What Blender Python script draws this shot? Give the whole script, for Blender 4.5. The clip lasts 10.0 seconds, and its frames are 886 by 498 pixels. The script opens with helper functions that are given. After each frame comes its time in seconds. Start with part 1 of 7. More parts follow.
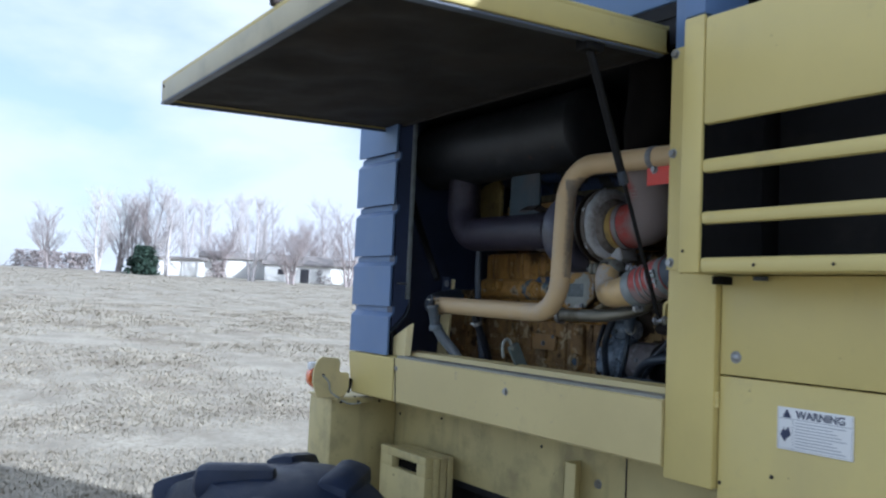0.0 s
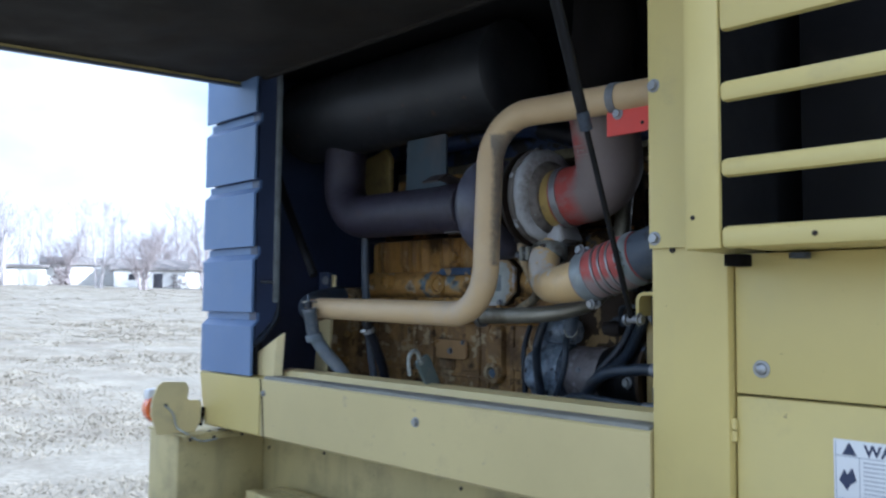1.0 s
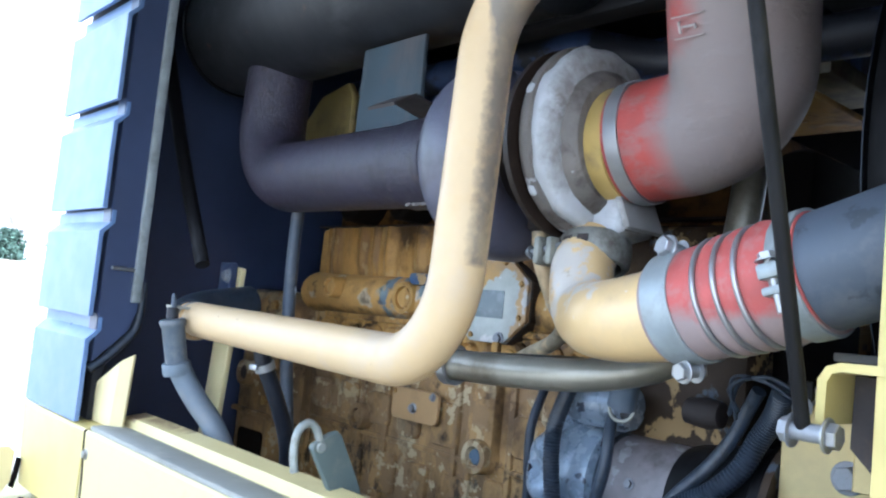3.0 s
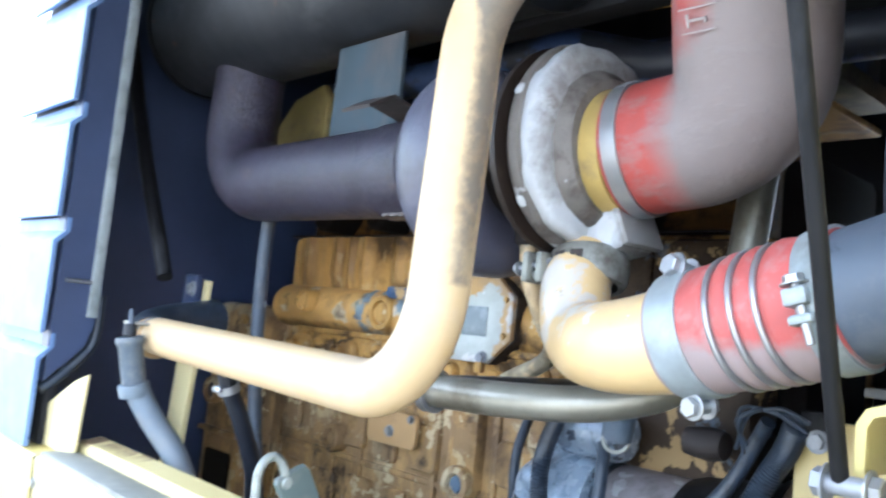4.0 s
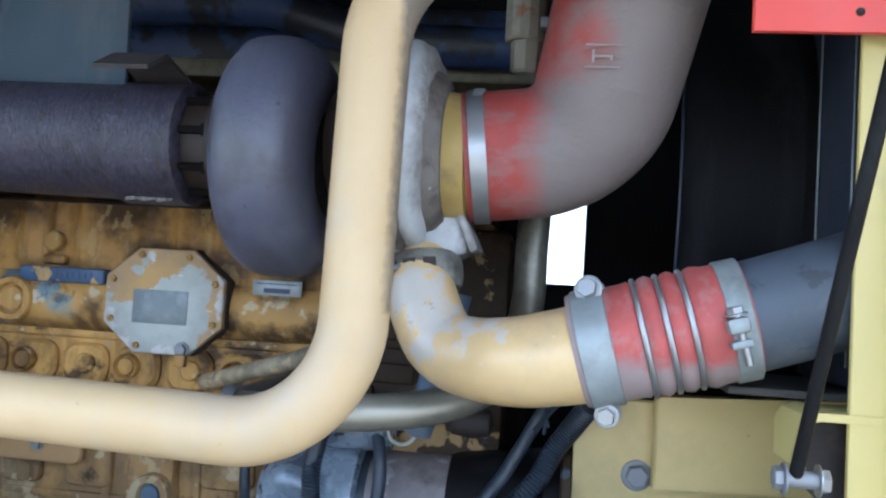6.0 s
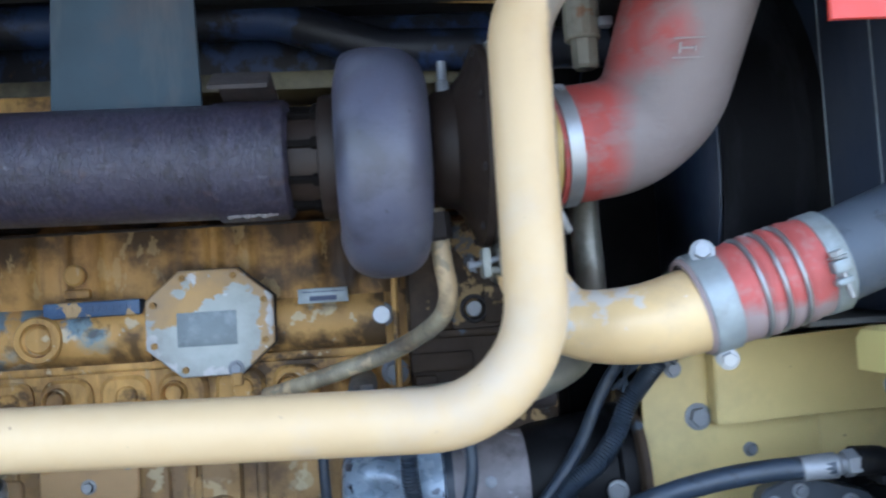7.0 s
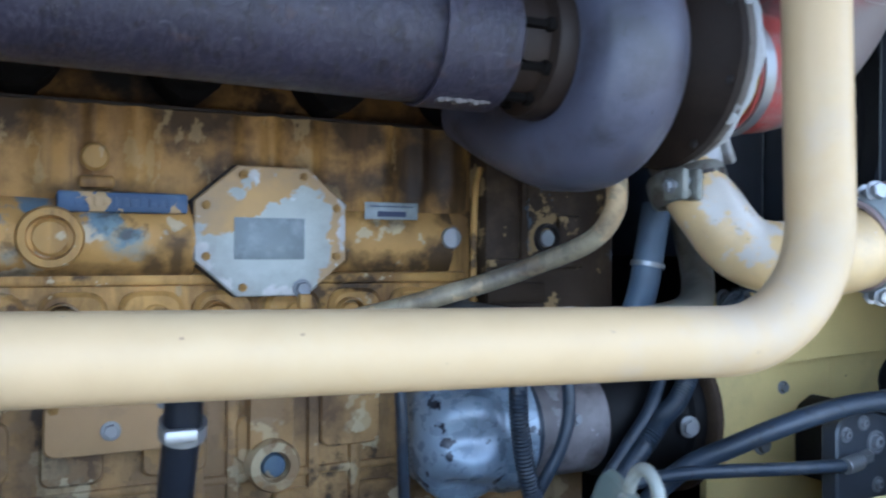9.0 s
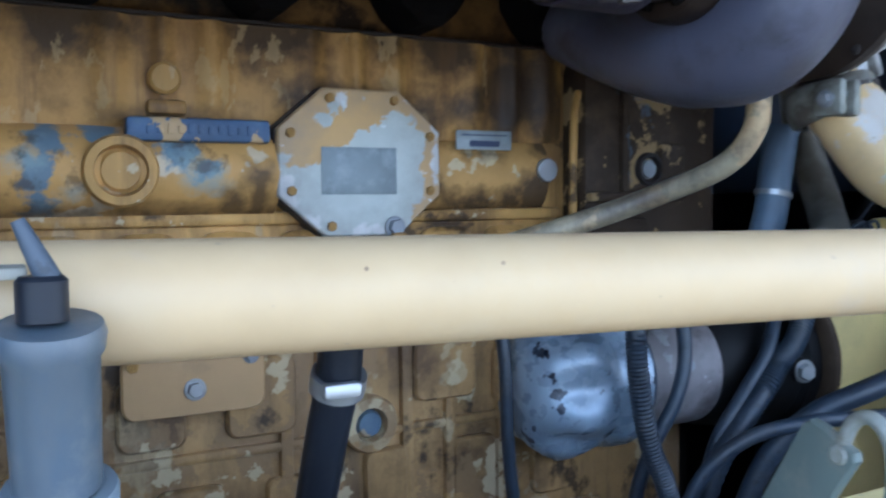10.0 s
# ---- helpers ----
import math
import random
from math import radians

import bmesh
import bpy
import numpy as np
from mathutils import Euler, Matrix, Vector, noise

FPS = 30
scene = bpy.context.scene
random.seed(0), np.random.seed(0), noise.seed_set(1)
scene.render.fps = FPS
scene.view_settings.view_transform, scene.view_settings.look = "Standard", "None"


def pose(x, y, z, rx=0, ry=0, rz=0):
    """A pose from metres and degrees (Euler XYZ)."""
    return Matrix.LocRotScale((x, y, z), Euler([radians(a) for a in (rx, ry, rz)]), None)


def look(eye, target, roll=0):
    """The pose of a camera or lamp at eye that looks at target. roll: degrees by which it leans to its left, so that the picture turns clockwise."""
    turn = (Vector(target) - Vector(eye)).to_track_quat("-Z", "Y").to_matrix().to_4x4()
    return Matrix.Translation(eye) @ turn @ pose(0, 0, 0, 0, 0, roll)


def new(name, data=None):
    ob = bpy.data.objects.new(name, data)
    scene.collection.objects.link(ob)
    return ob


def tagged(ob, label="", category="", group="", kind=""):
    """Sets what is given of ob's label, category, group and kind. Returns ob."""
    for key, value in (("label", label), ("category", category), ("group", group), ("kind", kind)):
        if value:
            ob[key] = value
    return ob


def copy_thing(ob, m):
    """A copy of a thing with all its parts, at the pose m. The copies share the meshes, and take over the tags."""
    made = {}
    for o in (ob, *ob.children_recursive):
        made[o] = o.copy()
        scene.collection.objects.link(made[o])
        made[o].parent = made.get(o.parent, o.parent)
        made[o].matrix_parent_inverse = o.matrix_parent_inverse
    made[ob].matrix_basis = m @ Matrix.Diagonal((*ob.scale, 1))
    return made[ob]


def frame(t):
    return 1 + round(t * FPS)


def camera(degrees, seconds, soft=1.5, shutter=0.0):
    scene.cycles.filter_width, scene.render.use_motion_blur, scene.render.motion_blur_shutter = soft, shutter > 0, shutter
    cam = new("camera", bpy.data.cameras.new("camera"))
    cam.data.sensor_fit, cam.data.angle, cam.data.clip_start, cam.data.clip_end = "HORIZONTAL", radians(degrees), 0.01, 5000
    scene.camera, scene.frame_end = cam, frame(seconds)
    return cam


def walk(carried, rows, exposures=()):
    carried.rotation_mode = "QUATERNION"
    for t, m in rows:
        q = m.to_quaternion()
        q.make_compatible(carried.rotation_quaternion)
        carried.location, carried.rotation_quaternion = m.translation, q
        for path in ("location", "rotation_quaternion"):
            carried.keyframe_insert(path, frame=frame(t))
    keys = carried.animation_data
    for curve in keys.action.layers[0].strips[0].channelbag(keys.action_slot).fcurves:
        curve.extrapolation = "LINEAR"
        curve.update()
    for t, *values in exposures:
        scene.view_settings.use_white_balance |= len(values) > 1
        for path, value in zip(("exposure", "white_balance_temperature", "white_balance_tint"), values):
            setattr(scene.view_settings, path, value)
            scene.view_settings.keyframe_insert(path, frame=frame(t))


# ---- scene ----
cam = camera(55.7, 10.0, soft=2.2, shutter=0.4)
PATH = [
    (0, (0.304, 0.548, 1.659), (-1.348, 1.669, 1.783), 2.6),
    (0.5, (-0.017, 0.725, 1.643), (-1.617, 1.916, 1.785), 1.0),
    (1, (-0.307, 0.904, 1.663), (-1.753, 2.28, 1.791), 0.5),
    (1.5, (-0.543, 1.143, 1.669), (-2.006, 2.497, 1.834), 5.4),
    (2, (-0.783, 1.367, 1.668), (-2.234, 2.736, 1.807), 4.5),
    (2.5, (-0.926, 1.527, 1.677), (-2.331, 2.945, 1.812), 4.5),
    (2.7, (-0.948, 1.609, 1.686), (-2.419, 2.956, 1.831), 5.5),
    (3.8, (-1.025, 1.765, 1.701), (-2.54, 3.06, 1.871), 5.9),
    (4, (-1.042, 1.76, 1.71), (-2.507, 3.108, 1.891), 5.9),
    (4.5, (-1.106, 1.779, 1.72), (-2.373, 3.308, 1.954), 3.7),
    (5, (-1.218, 1.737, 1.745), (-2.174, 3.482, 1.946), 1.6),
    (5.5, (-1.341, 1.655, 1.771), (-1.906, 3.569, 1.905), 0.1),
    (5.7, (-1.391, 1.638, 1.775), (-1.841, 3.583, 1.891), 1.9),
    (6.8, (-1.723, 1.506, 1.752), (-1.583, 3.499, 1.844), -0.6),
    (7, (-1.794, 1.523, 1.758), (-1.633, 3.515, 1.855), -3.6),
    (7.5, (-1.945, 1.569, 1.742), (-1.557, 3.528, 1.855), -2.0),
    (8, (-2.114, 1.571, 1.736), (-1.432, 3.451, 1.754), -2.8),
    (8.5, (-2.215, 1.669, 1.71), (-1.359, 3.476, 1.721), -2.4),
    (9, (-2.301, 1.778, 1.718), (-1.406, 3.567, 1.708), 0.5),
    (9.5, (-2.381, 1.864, 1.705), (-1.375, 3.591, 1.638), -1.2),
    (10, (-2.373, 1.934, 1.691), (-1.447, 3.703, 1.577), -0.6),
]
EXPOSURES = [(0, 0.5, 5150, 10), (0.5, 0.65, 5050, 10), (1, 0.95, 4950, 10), (1.5, 1.15, 4950, 10), (2, 1.45, 4850, 10), (2.5, 2.1, 4800, 10), (2.7, 2.4, 4850, 10), (3.8, 3.45, 5050, 10), (4.5, 3.35, 5150, 10), (5, 2.9, 5100, 10), (5.5, 2.5, 5100, 10), (5.7, 2.5, 5050, 10), (7, 2.71, 4800, 10), (8, 2.75, 4700, 10), (9, 2.6, 4650, 10), (10, 2.56, 4600, 10)]
walk(cam, [(t, look(eye, target, roll)) for t, eye, target, roll in PATH], EXPOSURES)

# ---- light: low winter sun from behind the machine, bright hazy sky ----
SUN_EL, SUN_AZ = radians(28), math.atan2(0.507, 1.0)
world = bpy.data.worlds.new("world")
scene.world = world
world.use_nodes = True
wn, wl = world.node_tree.nodes, world.node_tree.links
sky = wn.new("ShaderNodeTexSky")
sky.sky_type = "NISHITA"
sky.sun_disc = False
sky.sun_elevation = SUN_EL
sky.sun_rotation = math.pi / 2 - SUN_AZ
sky.dust_density = 2.0
wco = wn.new("ShaderNodeTexCoord")
wmap = wn.new("ShaderNodeMapping")
wmap.inputs["Scale"].default_value = (2.2, 2.2, 5.0)
cloud = wn.new("ShaderNodeTexNoise")
cloud.inputs["Scale"].default_value = 1.6
cloud.inputs["Detail"].default_value = 6
cramp = wn.new("ShaderNodeValToRGB")
cramp.color_ramp.elements[0].position, cramp.color_ramp.elements[1].position = 0.36, 0.58
cramp.color_ramp.elements[0].color = (0.42, 0.42, 0.42, 1)
clear = wn.new("ShaderNodeMix")
clear.data_type, clear.blend_type = "RGBA", "MULTIPLY"
clear.inputs["Factor"].default_value = 1.0
clear.inputs["B"].default_value = (2.6, 2.6, 2.3, 1)
wmix = wn.new("ShaderNodeMix")
wmix.data_type = "RGBA"
wmix.inputs["B"].default_value = (14.5, 14.5, 14.5, 1)
wl.new(wco.outputs["Generated"], wmap.inputs["Vector"])
wl.new(wmap.outputs["Vector"], cloud.inputs["Vector"])
wl.new(cloud.outputs["Fac"], cramp.inputs["Fac"])
wl.new(cramp.outputs["Color"], wmix.inputs["Factor"])
wl.new(sky.outputs["Color"], clear.inputs["A"])
wl.new(clear.outputs["Result"], wmix.inputs["A"])
wl.new(wmix.outputs["Result"], wn["Background"].inputs["Color"])
wn["Background"].inputs["Strength"].default_value = 0.05
sun_data = bpy.data.lights.new("sun", "SUN")
sun_data.energy, sun_data.angle, sun_data.color = 5.0, radians(0.5), (1.0, 0.94, 0.85)
sun = new("sun", sun_data)
toward = Vector((math.cos(SUN_AZ) * math.cos(SUN_EL), math.sin(SUN_AZ) * math.cos(SUN_EL), math.sin(SUN_EL)))
sun.matrix_world = look(toward * 50, (0, 0, 0))

# ---- mesh helpers ----
def add(bm, verts, faces):
    vs = [bm.verts.new(v) for v in verts]
    for f in faces:
        bm.faces.new([vs[i] for i in f])
    return bm


def box(bm, a, b, bevel=0.003, m=None):
    """A box between two corners with chamfered edges."""
    t = bmesh.new()
    bmesh.ops.create_cube(t, size=1.0)
    size = [abs(q - p) for p, q in zip(a, b)]
    for v in t.verts:
        v.co = Vector([(p + q) / 2 + c * s for p, q, c, s in zip(a, b, v.co, size)])
    w = min(bevel, min(size) * 0.45)
    if w > 0:
        bmesh.ops.bevel(t, geom=list(t.edges), offset=w, segments=2, affect="EDGES", profile=0.5)
    if m:
        bmesh.ops.transform(t, matrix=m, verts=t.verts)
    t.verts.index_update()
    add(bm, [v.co.copy() for v in t.verts], [[v.index for v in f.verts] for f in t.faces])
    t.free()
    return bm


def bend(points, radius, steps=8):
    """The line through points with its corners rounded."""
    pts = [Vector(p) for p in points]
    rads = radius if isinstance(radius, (list, tuple)) else [radius] * len(pts)
    out = [pts[0]]
    for i in range(1, len(pts) - 1):
        a, b, c = pts[i - 1], pts[i], pts[i + 1]
        u, v = (a - b).normalized(), (c - b).normalized()
        ang = u.angle(v)
        d = min(rads[i] / math.tan(ang / 2), (a - b).length * 0.49, (c - b).length * 0.49)
        r = d * math.tan(ang / 2)
        mid = b + (u + v).normalized() * (r / math.sin(ang / 2))
        p0, p1 = b + u * d, b + v * d
        e0, e1 = p0 - mid, p1 - mid
        q = e0.rotation_difference(e1)
        for k in range(steps + 1):
            f = k / steps
            out.append(mid + (Vector.slerp(e0.normalized(), e1.normalized(), f) if e0.angle(e1) > 1e-4 else e0.normalized()) * r)
    out.append(pts[-1])
    return out


def spline(points, n=40):
    """A smooth curve through points."""
    p = [Vector(q) for q in points]
    p = [2 * p[0] - p[1], *p, 2 * p[-1] - p[-2]]
    out, segs = [], len(p) - 3
    per = max(2, n // segs)
    for i in range(segs):
        a, b, c, d = p[i:i + 4]
        for k in range(per):
            t = k / per
            out.append(0.5 * ((2 * b) + (c - a) * t + (2 * a - 5 * b + 4 * c - d) * t * t + (3 * b - a - 3 * c + d) * t ** 3))
    out.append(p[-2])
    return out


def sweep(bm, path, radius, seg=20, caps=True):
    """A round tube along a path; radius is a number or one for each point."""
    n = len(path)
    rad = list(radius) if isinstance(radius, (list, tuple)) else [radius] * n
    if len(rad) != n:
        rad = [float(np.interp(i / (n - 1), np.linspace(0, 1, len(rad)), rad)) for i in range(n)]
    tang = []
    for i in range(n):
        a, b = path[max(0, i - 1)], path[min(n - 1, i + 1)]
        tang.append((Vector(b) - Vector(a)).normalized())
    up = Vector((0, 0, 1)) if abs(tang[0].z) < 0.9 else Vector((1, 0, 0))
    side = tang[0].cross(up).normalized()
    verts, faces = [], []
    for i in range(n):
        if i:
            side = tang[i - 1].rotation_difference(tang[i]) @ side
        side = (side - tang[i] * side.dot(tang[i])).normalized()
        nor = side.cross(tang[i])
        for k in range(seg):
            a = 2 * math.pi * k / seg
            verts.append(Vector(path[i]) + (side * math.cos(a) + nor * math.sin(a)) * rad[i])
    for i in range(n - 1):
        for k in range(seg):
            j = (k + 1) % seg
            faces.append((i * seg + k, (i + 1) * seg + k, (i + 1) * seg + j, i * seg + j))
    if caps:
        faces.append(tuple(range(seg)))
        faces.append(tuple((n - 1) * seg + k for k in reversed(range(seg))))
    return add(bm, verts, faces)


def revolve(bm, profile, origin, axis=(1, 0, 0), seg=40, start=None, arc=1.0):
    """A lathe form: profile of (along, radius) round an axis through origin."""
    ax, o = Vector(axis).normalized(), Vector(origin)
    ref = Vector(start) if start else (Vector((0, 0, 1)) if abs(ax.z) < 0.9 else Vector((1, 0, 0)))
    u = (ref - ax * ref.dot(ax)).normalized()
    v = ax.cross(u)
    n, verts, faces = len(profile), [], []
    whole = arc >= 0.999
    rows = seg if whole else seg + 1
    for k in range(rows):
        a = 2 * math.pi * arc * k / seg
        d = u * math.cos(a) + v * math.sin(a)
        verts += [o + ax * p + d * max(r, 1e-5) for p, r in profile]
    for k in range(seg):
        j = (k + 1) % rows
        for i in range(n - 1):
            faces.append((k * n + i, k * n + i + 1, j * n + i + 1, j * n + i))
    add(bm, verts, faces)
    bmesh.ops.remove_doubles(bm, verts=bm.verts, dist=5e-5)
    return bm


def cyl(bm, a, b, r, seg=24, ch=0.1, r2=None):
    """A cylinder from a to b with softened rims."""
    a, b = Vector(a), Vector(b)
    h, r2 = (b - a).length, r if r2 is None else r2
    c = min(ch * r, 0.3 * h)
    return revolve(bm, [(0, 0), (0, r - c), (c, r), (h - c, r2), (h, r2 - c), (h, 0)], a, b - a, seg)


def extrude(bm, outline, a, b, axis=0, ch=0.0):
    """A plate: an outline in the plane across axis, from a to b along it."""
    def at(p, d):
        q = list(p)
        q.insert(axis, d)
        return q
    n = len(outline)
    cx, cy = sum(p[0] for p in outline) / n, sum(p[1] for p in outline) / n
    def shrunk():
        return [(p[0] + (cx - p[0]) * ch / max(1e-6, math.hypot(cx - p[0], cy - p[1])), p[1] + (cy - p[1]) * ch / max(1e-6, math.hypot(cx - p[0], cy - p[1]))) for p in outline]
    rings = [(outline, a), (outline, b)]
    if ch:
        s = 1 if b > a else -1
        rings = [(shrunk(), a), (outline, a + s * ch), (outline, b - s * ch), (shrunk(), b)]
    verts = [at(p, d) for ring, d in rings for p in ring]
    m = len(rings)
    faces = [tuple(range(n)), tuple((m - 1) * n + k for k in reversed(range(n)))]
    for r in range(m - 1):
        faces += [(r * n + k, (r + 1) * n + k, (r + 1) * n + (k + 1) % n, r * n + (k + 1) % n) for k in range(n)]
    add(bm, verts, faces)
    return bm


def round_rect(x0, x1, y0, y1, r, steps=4):
    pts = []
    for cx, cy, a0 in ((x1 - r, y1 - r, 0), (x0 + r, y1 - r, 90), (x0 + r, y0 + r, 180), (x1 - r, y0 + r, 270)):
        pts += [(cx + r * math.cos(radians(a0 + 90 * k / steps)), cy + r * math.sin(radians(a0 + 90 * k / steps))) for k in range(steps + 1)]
    return pts


def finish(bm, name, material, angle=38):
    bmesh.ops.recalc_face_normals(bm, faces=bm.faces)
    mesh = bpy.data.meshes.new(name)
    bm.to_mesh(mesh)
    bm.free()
    mesh.materials.append(material)
    mesh.polygons.foreach_set("use_smooth", [True] * len(mesh.polygons))
    mesh.set_sharp_from_angle(angle=radians(angle))
    return mesh


BASES = {}


def thing(name, base, label, category, group="", kind=""):
    ob = new(name)
    ob.empty_display_size = 0.1
    ob.location = base
    BASES[ob.name] = Vector(base)
    return tagged(ob, label, category, group, kind)


def hang(ob, parent, label=""):
    ob.parent = parent
    ob.matrix_parent_inverse = Matrix.Translation(-BASES[parent.name]) if parent.name in BASES else Matrix()
    return tagged(ob, label)


def part(name, bm, material, parent, label="", angle=38):
    return hang(new(name, finish(bm, name, material, angle)), parent, label)


def solo(name, bm, material, label, category, group="", kind="", angle=38):
    return tagged(new(name, finish(bm, name, material, angle)), label, category, group, kind)


def piece(name, mesh, m, parent, label=""):
    """A repeat of a shared mesh at the pose m under a thing or part."""
    ob = hang(new(name, mesh), parent, label)
    ob.matrix_basis = m
    return ob


def facing(pos, axis, s=1.0, spin=0.0):
    q = Vector((0, 0, 1)).rotation_difference(Vector(axis).normalized())
    return Matrix.Translation(pos) @ q.to_matrix().to_4x4() @ Matrix.Rotation(radians(spin), 4, "Z") @ Matrix.Diagonal((s, s, s, 1))


# ---- materials ----
def surface(name, base, rough=0.5, metal=0.0, vary=0.15, scale=5.0, dirt=None, dirt_at=0.55, dirt_amount=0.6, dirt_scale=9.0,
            chips=None, chip_at=0.64, chip_scale=14.0, bump=0.15, bump_scale=120.0, coat=0.0, stretch=(1, 1, 1), spec=0.5, streak=None, streak_at=0.5, streak_amount=0.7, streak_scale=12.0):
    """A worn surface: slow colour drift, dirt in patches, chips with hard edges and fine relief."""
    mat = bpy.data.materials.new(name)
    mat.use_nodes = True
    nt = mat.node_tree
    n, l = nt.nodes, nt.links
    bsdf = n["Principled BSDF"]
    co = n.new("ShaderNodeTexCoord")
    mp = n.new("ShaderNodeMapping")
    mp.inputs["Scale"].default_value = stretch
    l.new(co.outputs["Object"], mp.inputs["Vector"])

    def noise_at(sc, detail=5.0, rgh=0.6):
        t = n.new("ShaderNodeTexNoise")
        t.inputs["Scale"].default_value, t.inputs["Detail"].default_value, t.inputs["Roughness"].default_value = sc, detail, rgh
        l.new(mp.outputs["Vector"], t.inputs["Vector"])
        return t.outputs["Fac"]

    def ramp(src, lo, hi):
        r = n.new("ShaderNodeMapRange")
        r.inputs["From Min"].default_value, r.inputs["From Max"].default_value = lo, hi
        l.new(src, r.inputs["Value"])
        return r.outputs["Result"]

    def mix(fac, a, b):
        m = n.new("ShaderNodeMix")
        m.data_type = "RGBA"
        l.new(fac, m.inputs["Factor"])
        for key, v in (("A", a), ("B", b)):
            if isinstance(v, tuple):
                m.inputs[key].default_value = (*v, 1)
            else:
                l.new(v, m.inputs[key])
        return m.outputs["Result"]

    dark = tuple(c * (1 - vary) for c in base)
    light = tuple(min(1, c * (1 + vary)) for c in base)
    col = mix(ramp(noise_at(scale), 0.3, 0.7), dark, light)
    rough_src = ramp(noise_at(scale * 4), 0.2, 0.8)
    rr = n.new("ShaderNodeMapRange")
    rr.inputs["To Min"].default_value, rr.inputs["To Max"].default_value = max(0.05, rough - 0.1), min(1, rough + 0.12)
    l.new(rough_src, rr.inputs["Value"])
    l.new(rr.outputs["Result"], bsdf.inputs["Roughness"])
    if chips:
        col = mix(ramp(noise_at(chip_scale, 4.0, 0.55), chip_at, chip_at + 0.012), col, chips)
    if dirt:
        f = ramp(noise_at(dirt_scale, 8.0, 0.65), dirt_at, dirt_at + 0.16)
        sc = n.new("ShaderNodeMath")
        sc.operation = "MULTIPLY"
        sc.inputs[1].default_value = dirt_amount
        l.new(f, sc.inputs[0])
        col = mix(sc.outputs[0], col, dirt)
    if streak:
        sm = n.new("ShaderNodeMapping")
        sm.inputs["Scale"].default_value = (1.0, 1.0, 0.16)
        l.new(co.outputs["Object"], sm.inputs["Vector"])
        st = n.new("ShaderNodeTexNoise")
        st.inputs["Scale"].default_value, st.inputs["Detail"].default_value, st.inputs["Roughness"].default_value = streak_scale, 7.0, 0.62
        l.new(sm.outputs["Vector"], st.inputs["Vector"])
        sq = n.new("ShaderNodeMath")
        sq.operation = "MULTIPLY"
        sq.inputs[1].default_value = streak_amount
        l.new(ramp(st.outputs["Fac"], streak_at, streak_at + 0.14), sq.inputs[0])
        col = mix(sq.outputs[0], col, streak)
    l.new(col, bsdf.inputs["Base Color"])
    bsdf.inputs["Metallic"].default_value = metal
    bsdf.inputs["Coat Weight"].default_value = coat
    bsdf.inputs["Specular IOR Level"].default_value = spec
    if bump:
        bp = n.new("ShaderNodeBump")
        bp.inputs["Strength"].default_value, bp.inputs["Distance"].default_value = bump, 0.002
        l.new(noise_at(bump_scale, 6.0, 0.7), bp.inputs["Height"])
        l.new(bp.outputs["Normal"], bsdf.inputs["Normal"])
    return mat


def nearest_spot(n, l, co, spots):
    """A socket with the distance, in x and z, to the border of the nearest spot: round (x, z, radius) or a box (x, z, half width, half height)."""
    flat = n.new("ShaderNodeVectorMath")
    flat.operation = "MULTIPLY"
    flat.inputs[1].default_value = (1, 0, 1)
    l.new(co.outputs["Object"], flat.inputs[0])
    best = None
    for x, z, *r in spots:
        d = n.new("ShaderNodeVectorMath")
        d.inputs[1].default_value = (x, 0, z)
        l.new(flat.outputs["Vector"], d.inputs[0])
        sb = n.new("ShaderNodeMath")
        if len(r) == 1:
            d.operation = "DISTANCE"
            sb.operation = "SUBTRACT"
            l.new(d.outputs["Value"], sb.inputs[0])
            sb.inputs[1].default_value = r[0]
        else:
            d.operation = "SUBTRACT"
            ab = n.new("ShaderNodeVectorMath")
            ab.operation = "ABSOLUTE"
            l.new(d.outputs["Vector"], ab.inputs[0])
            less = n.new("ShaderNodeVectorMath")
            less.operation = "SUBTRACT"
            less.inputs[1].default_value = (r[0], 1, r[1])
            l.new(ab.outputs["Vector"], less.inputs[0])
            sep = n.new("ShaderNodeSeparateXYZ")
            l.new(less.outputs["Vector"], sep.inputs[0])
            sb.operation = "MAXIMUM"
            l.new(sep.outputs["X"], sb.inputs[0])
            l.new(sep.outputs["Z"], sb.inputs[1])
        if best is None:
            best = sb.outputs[0]
        else:
            mn = n.new("ShaderNodeMath")
            mn.operation = "MINIMUM"
            l.new(best, mn.inputs[0])
            l.new(sb.outputs[0], mn.inputs[1])
            best = mn.outputs[0]
    return best


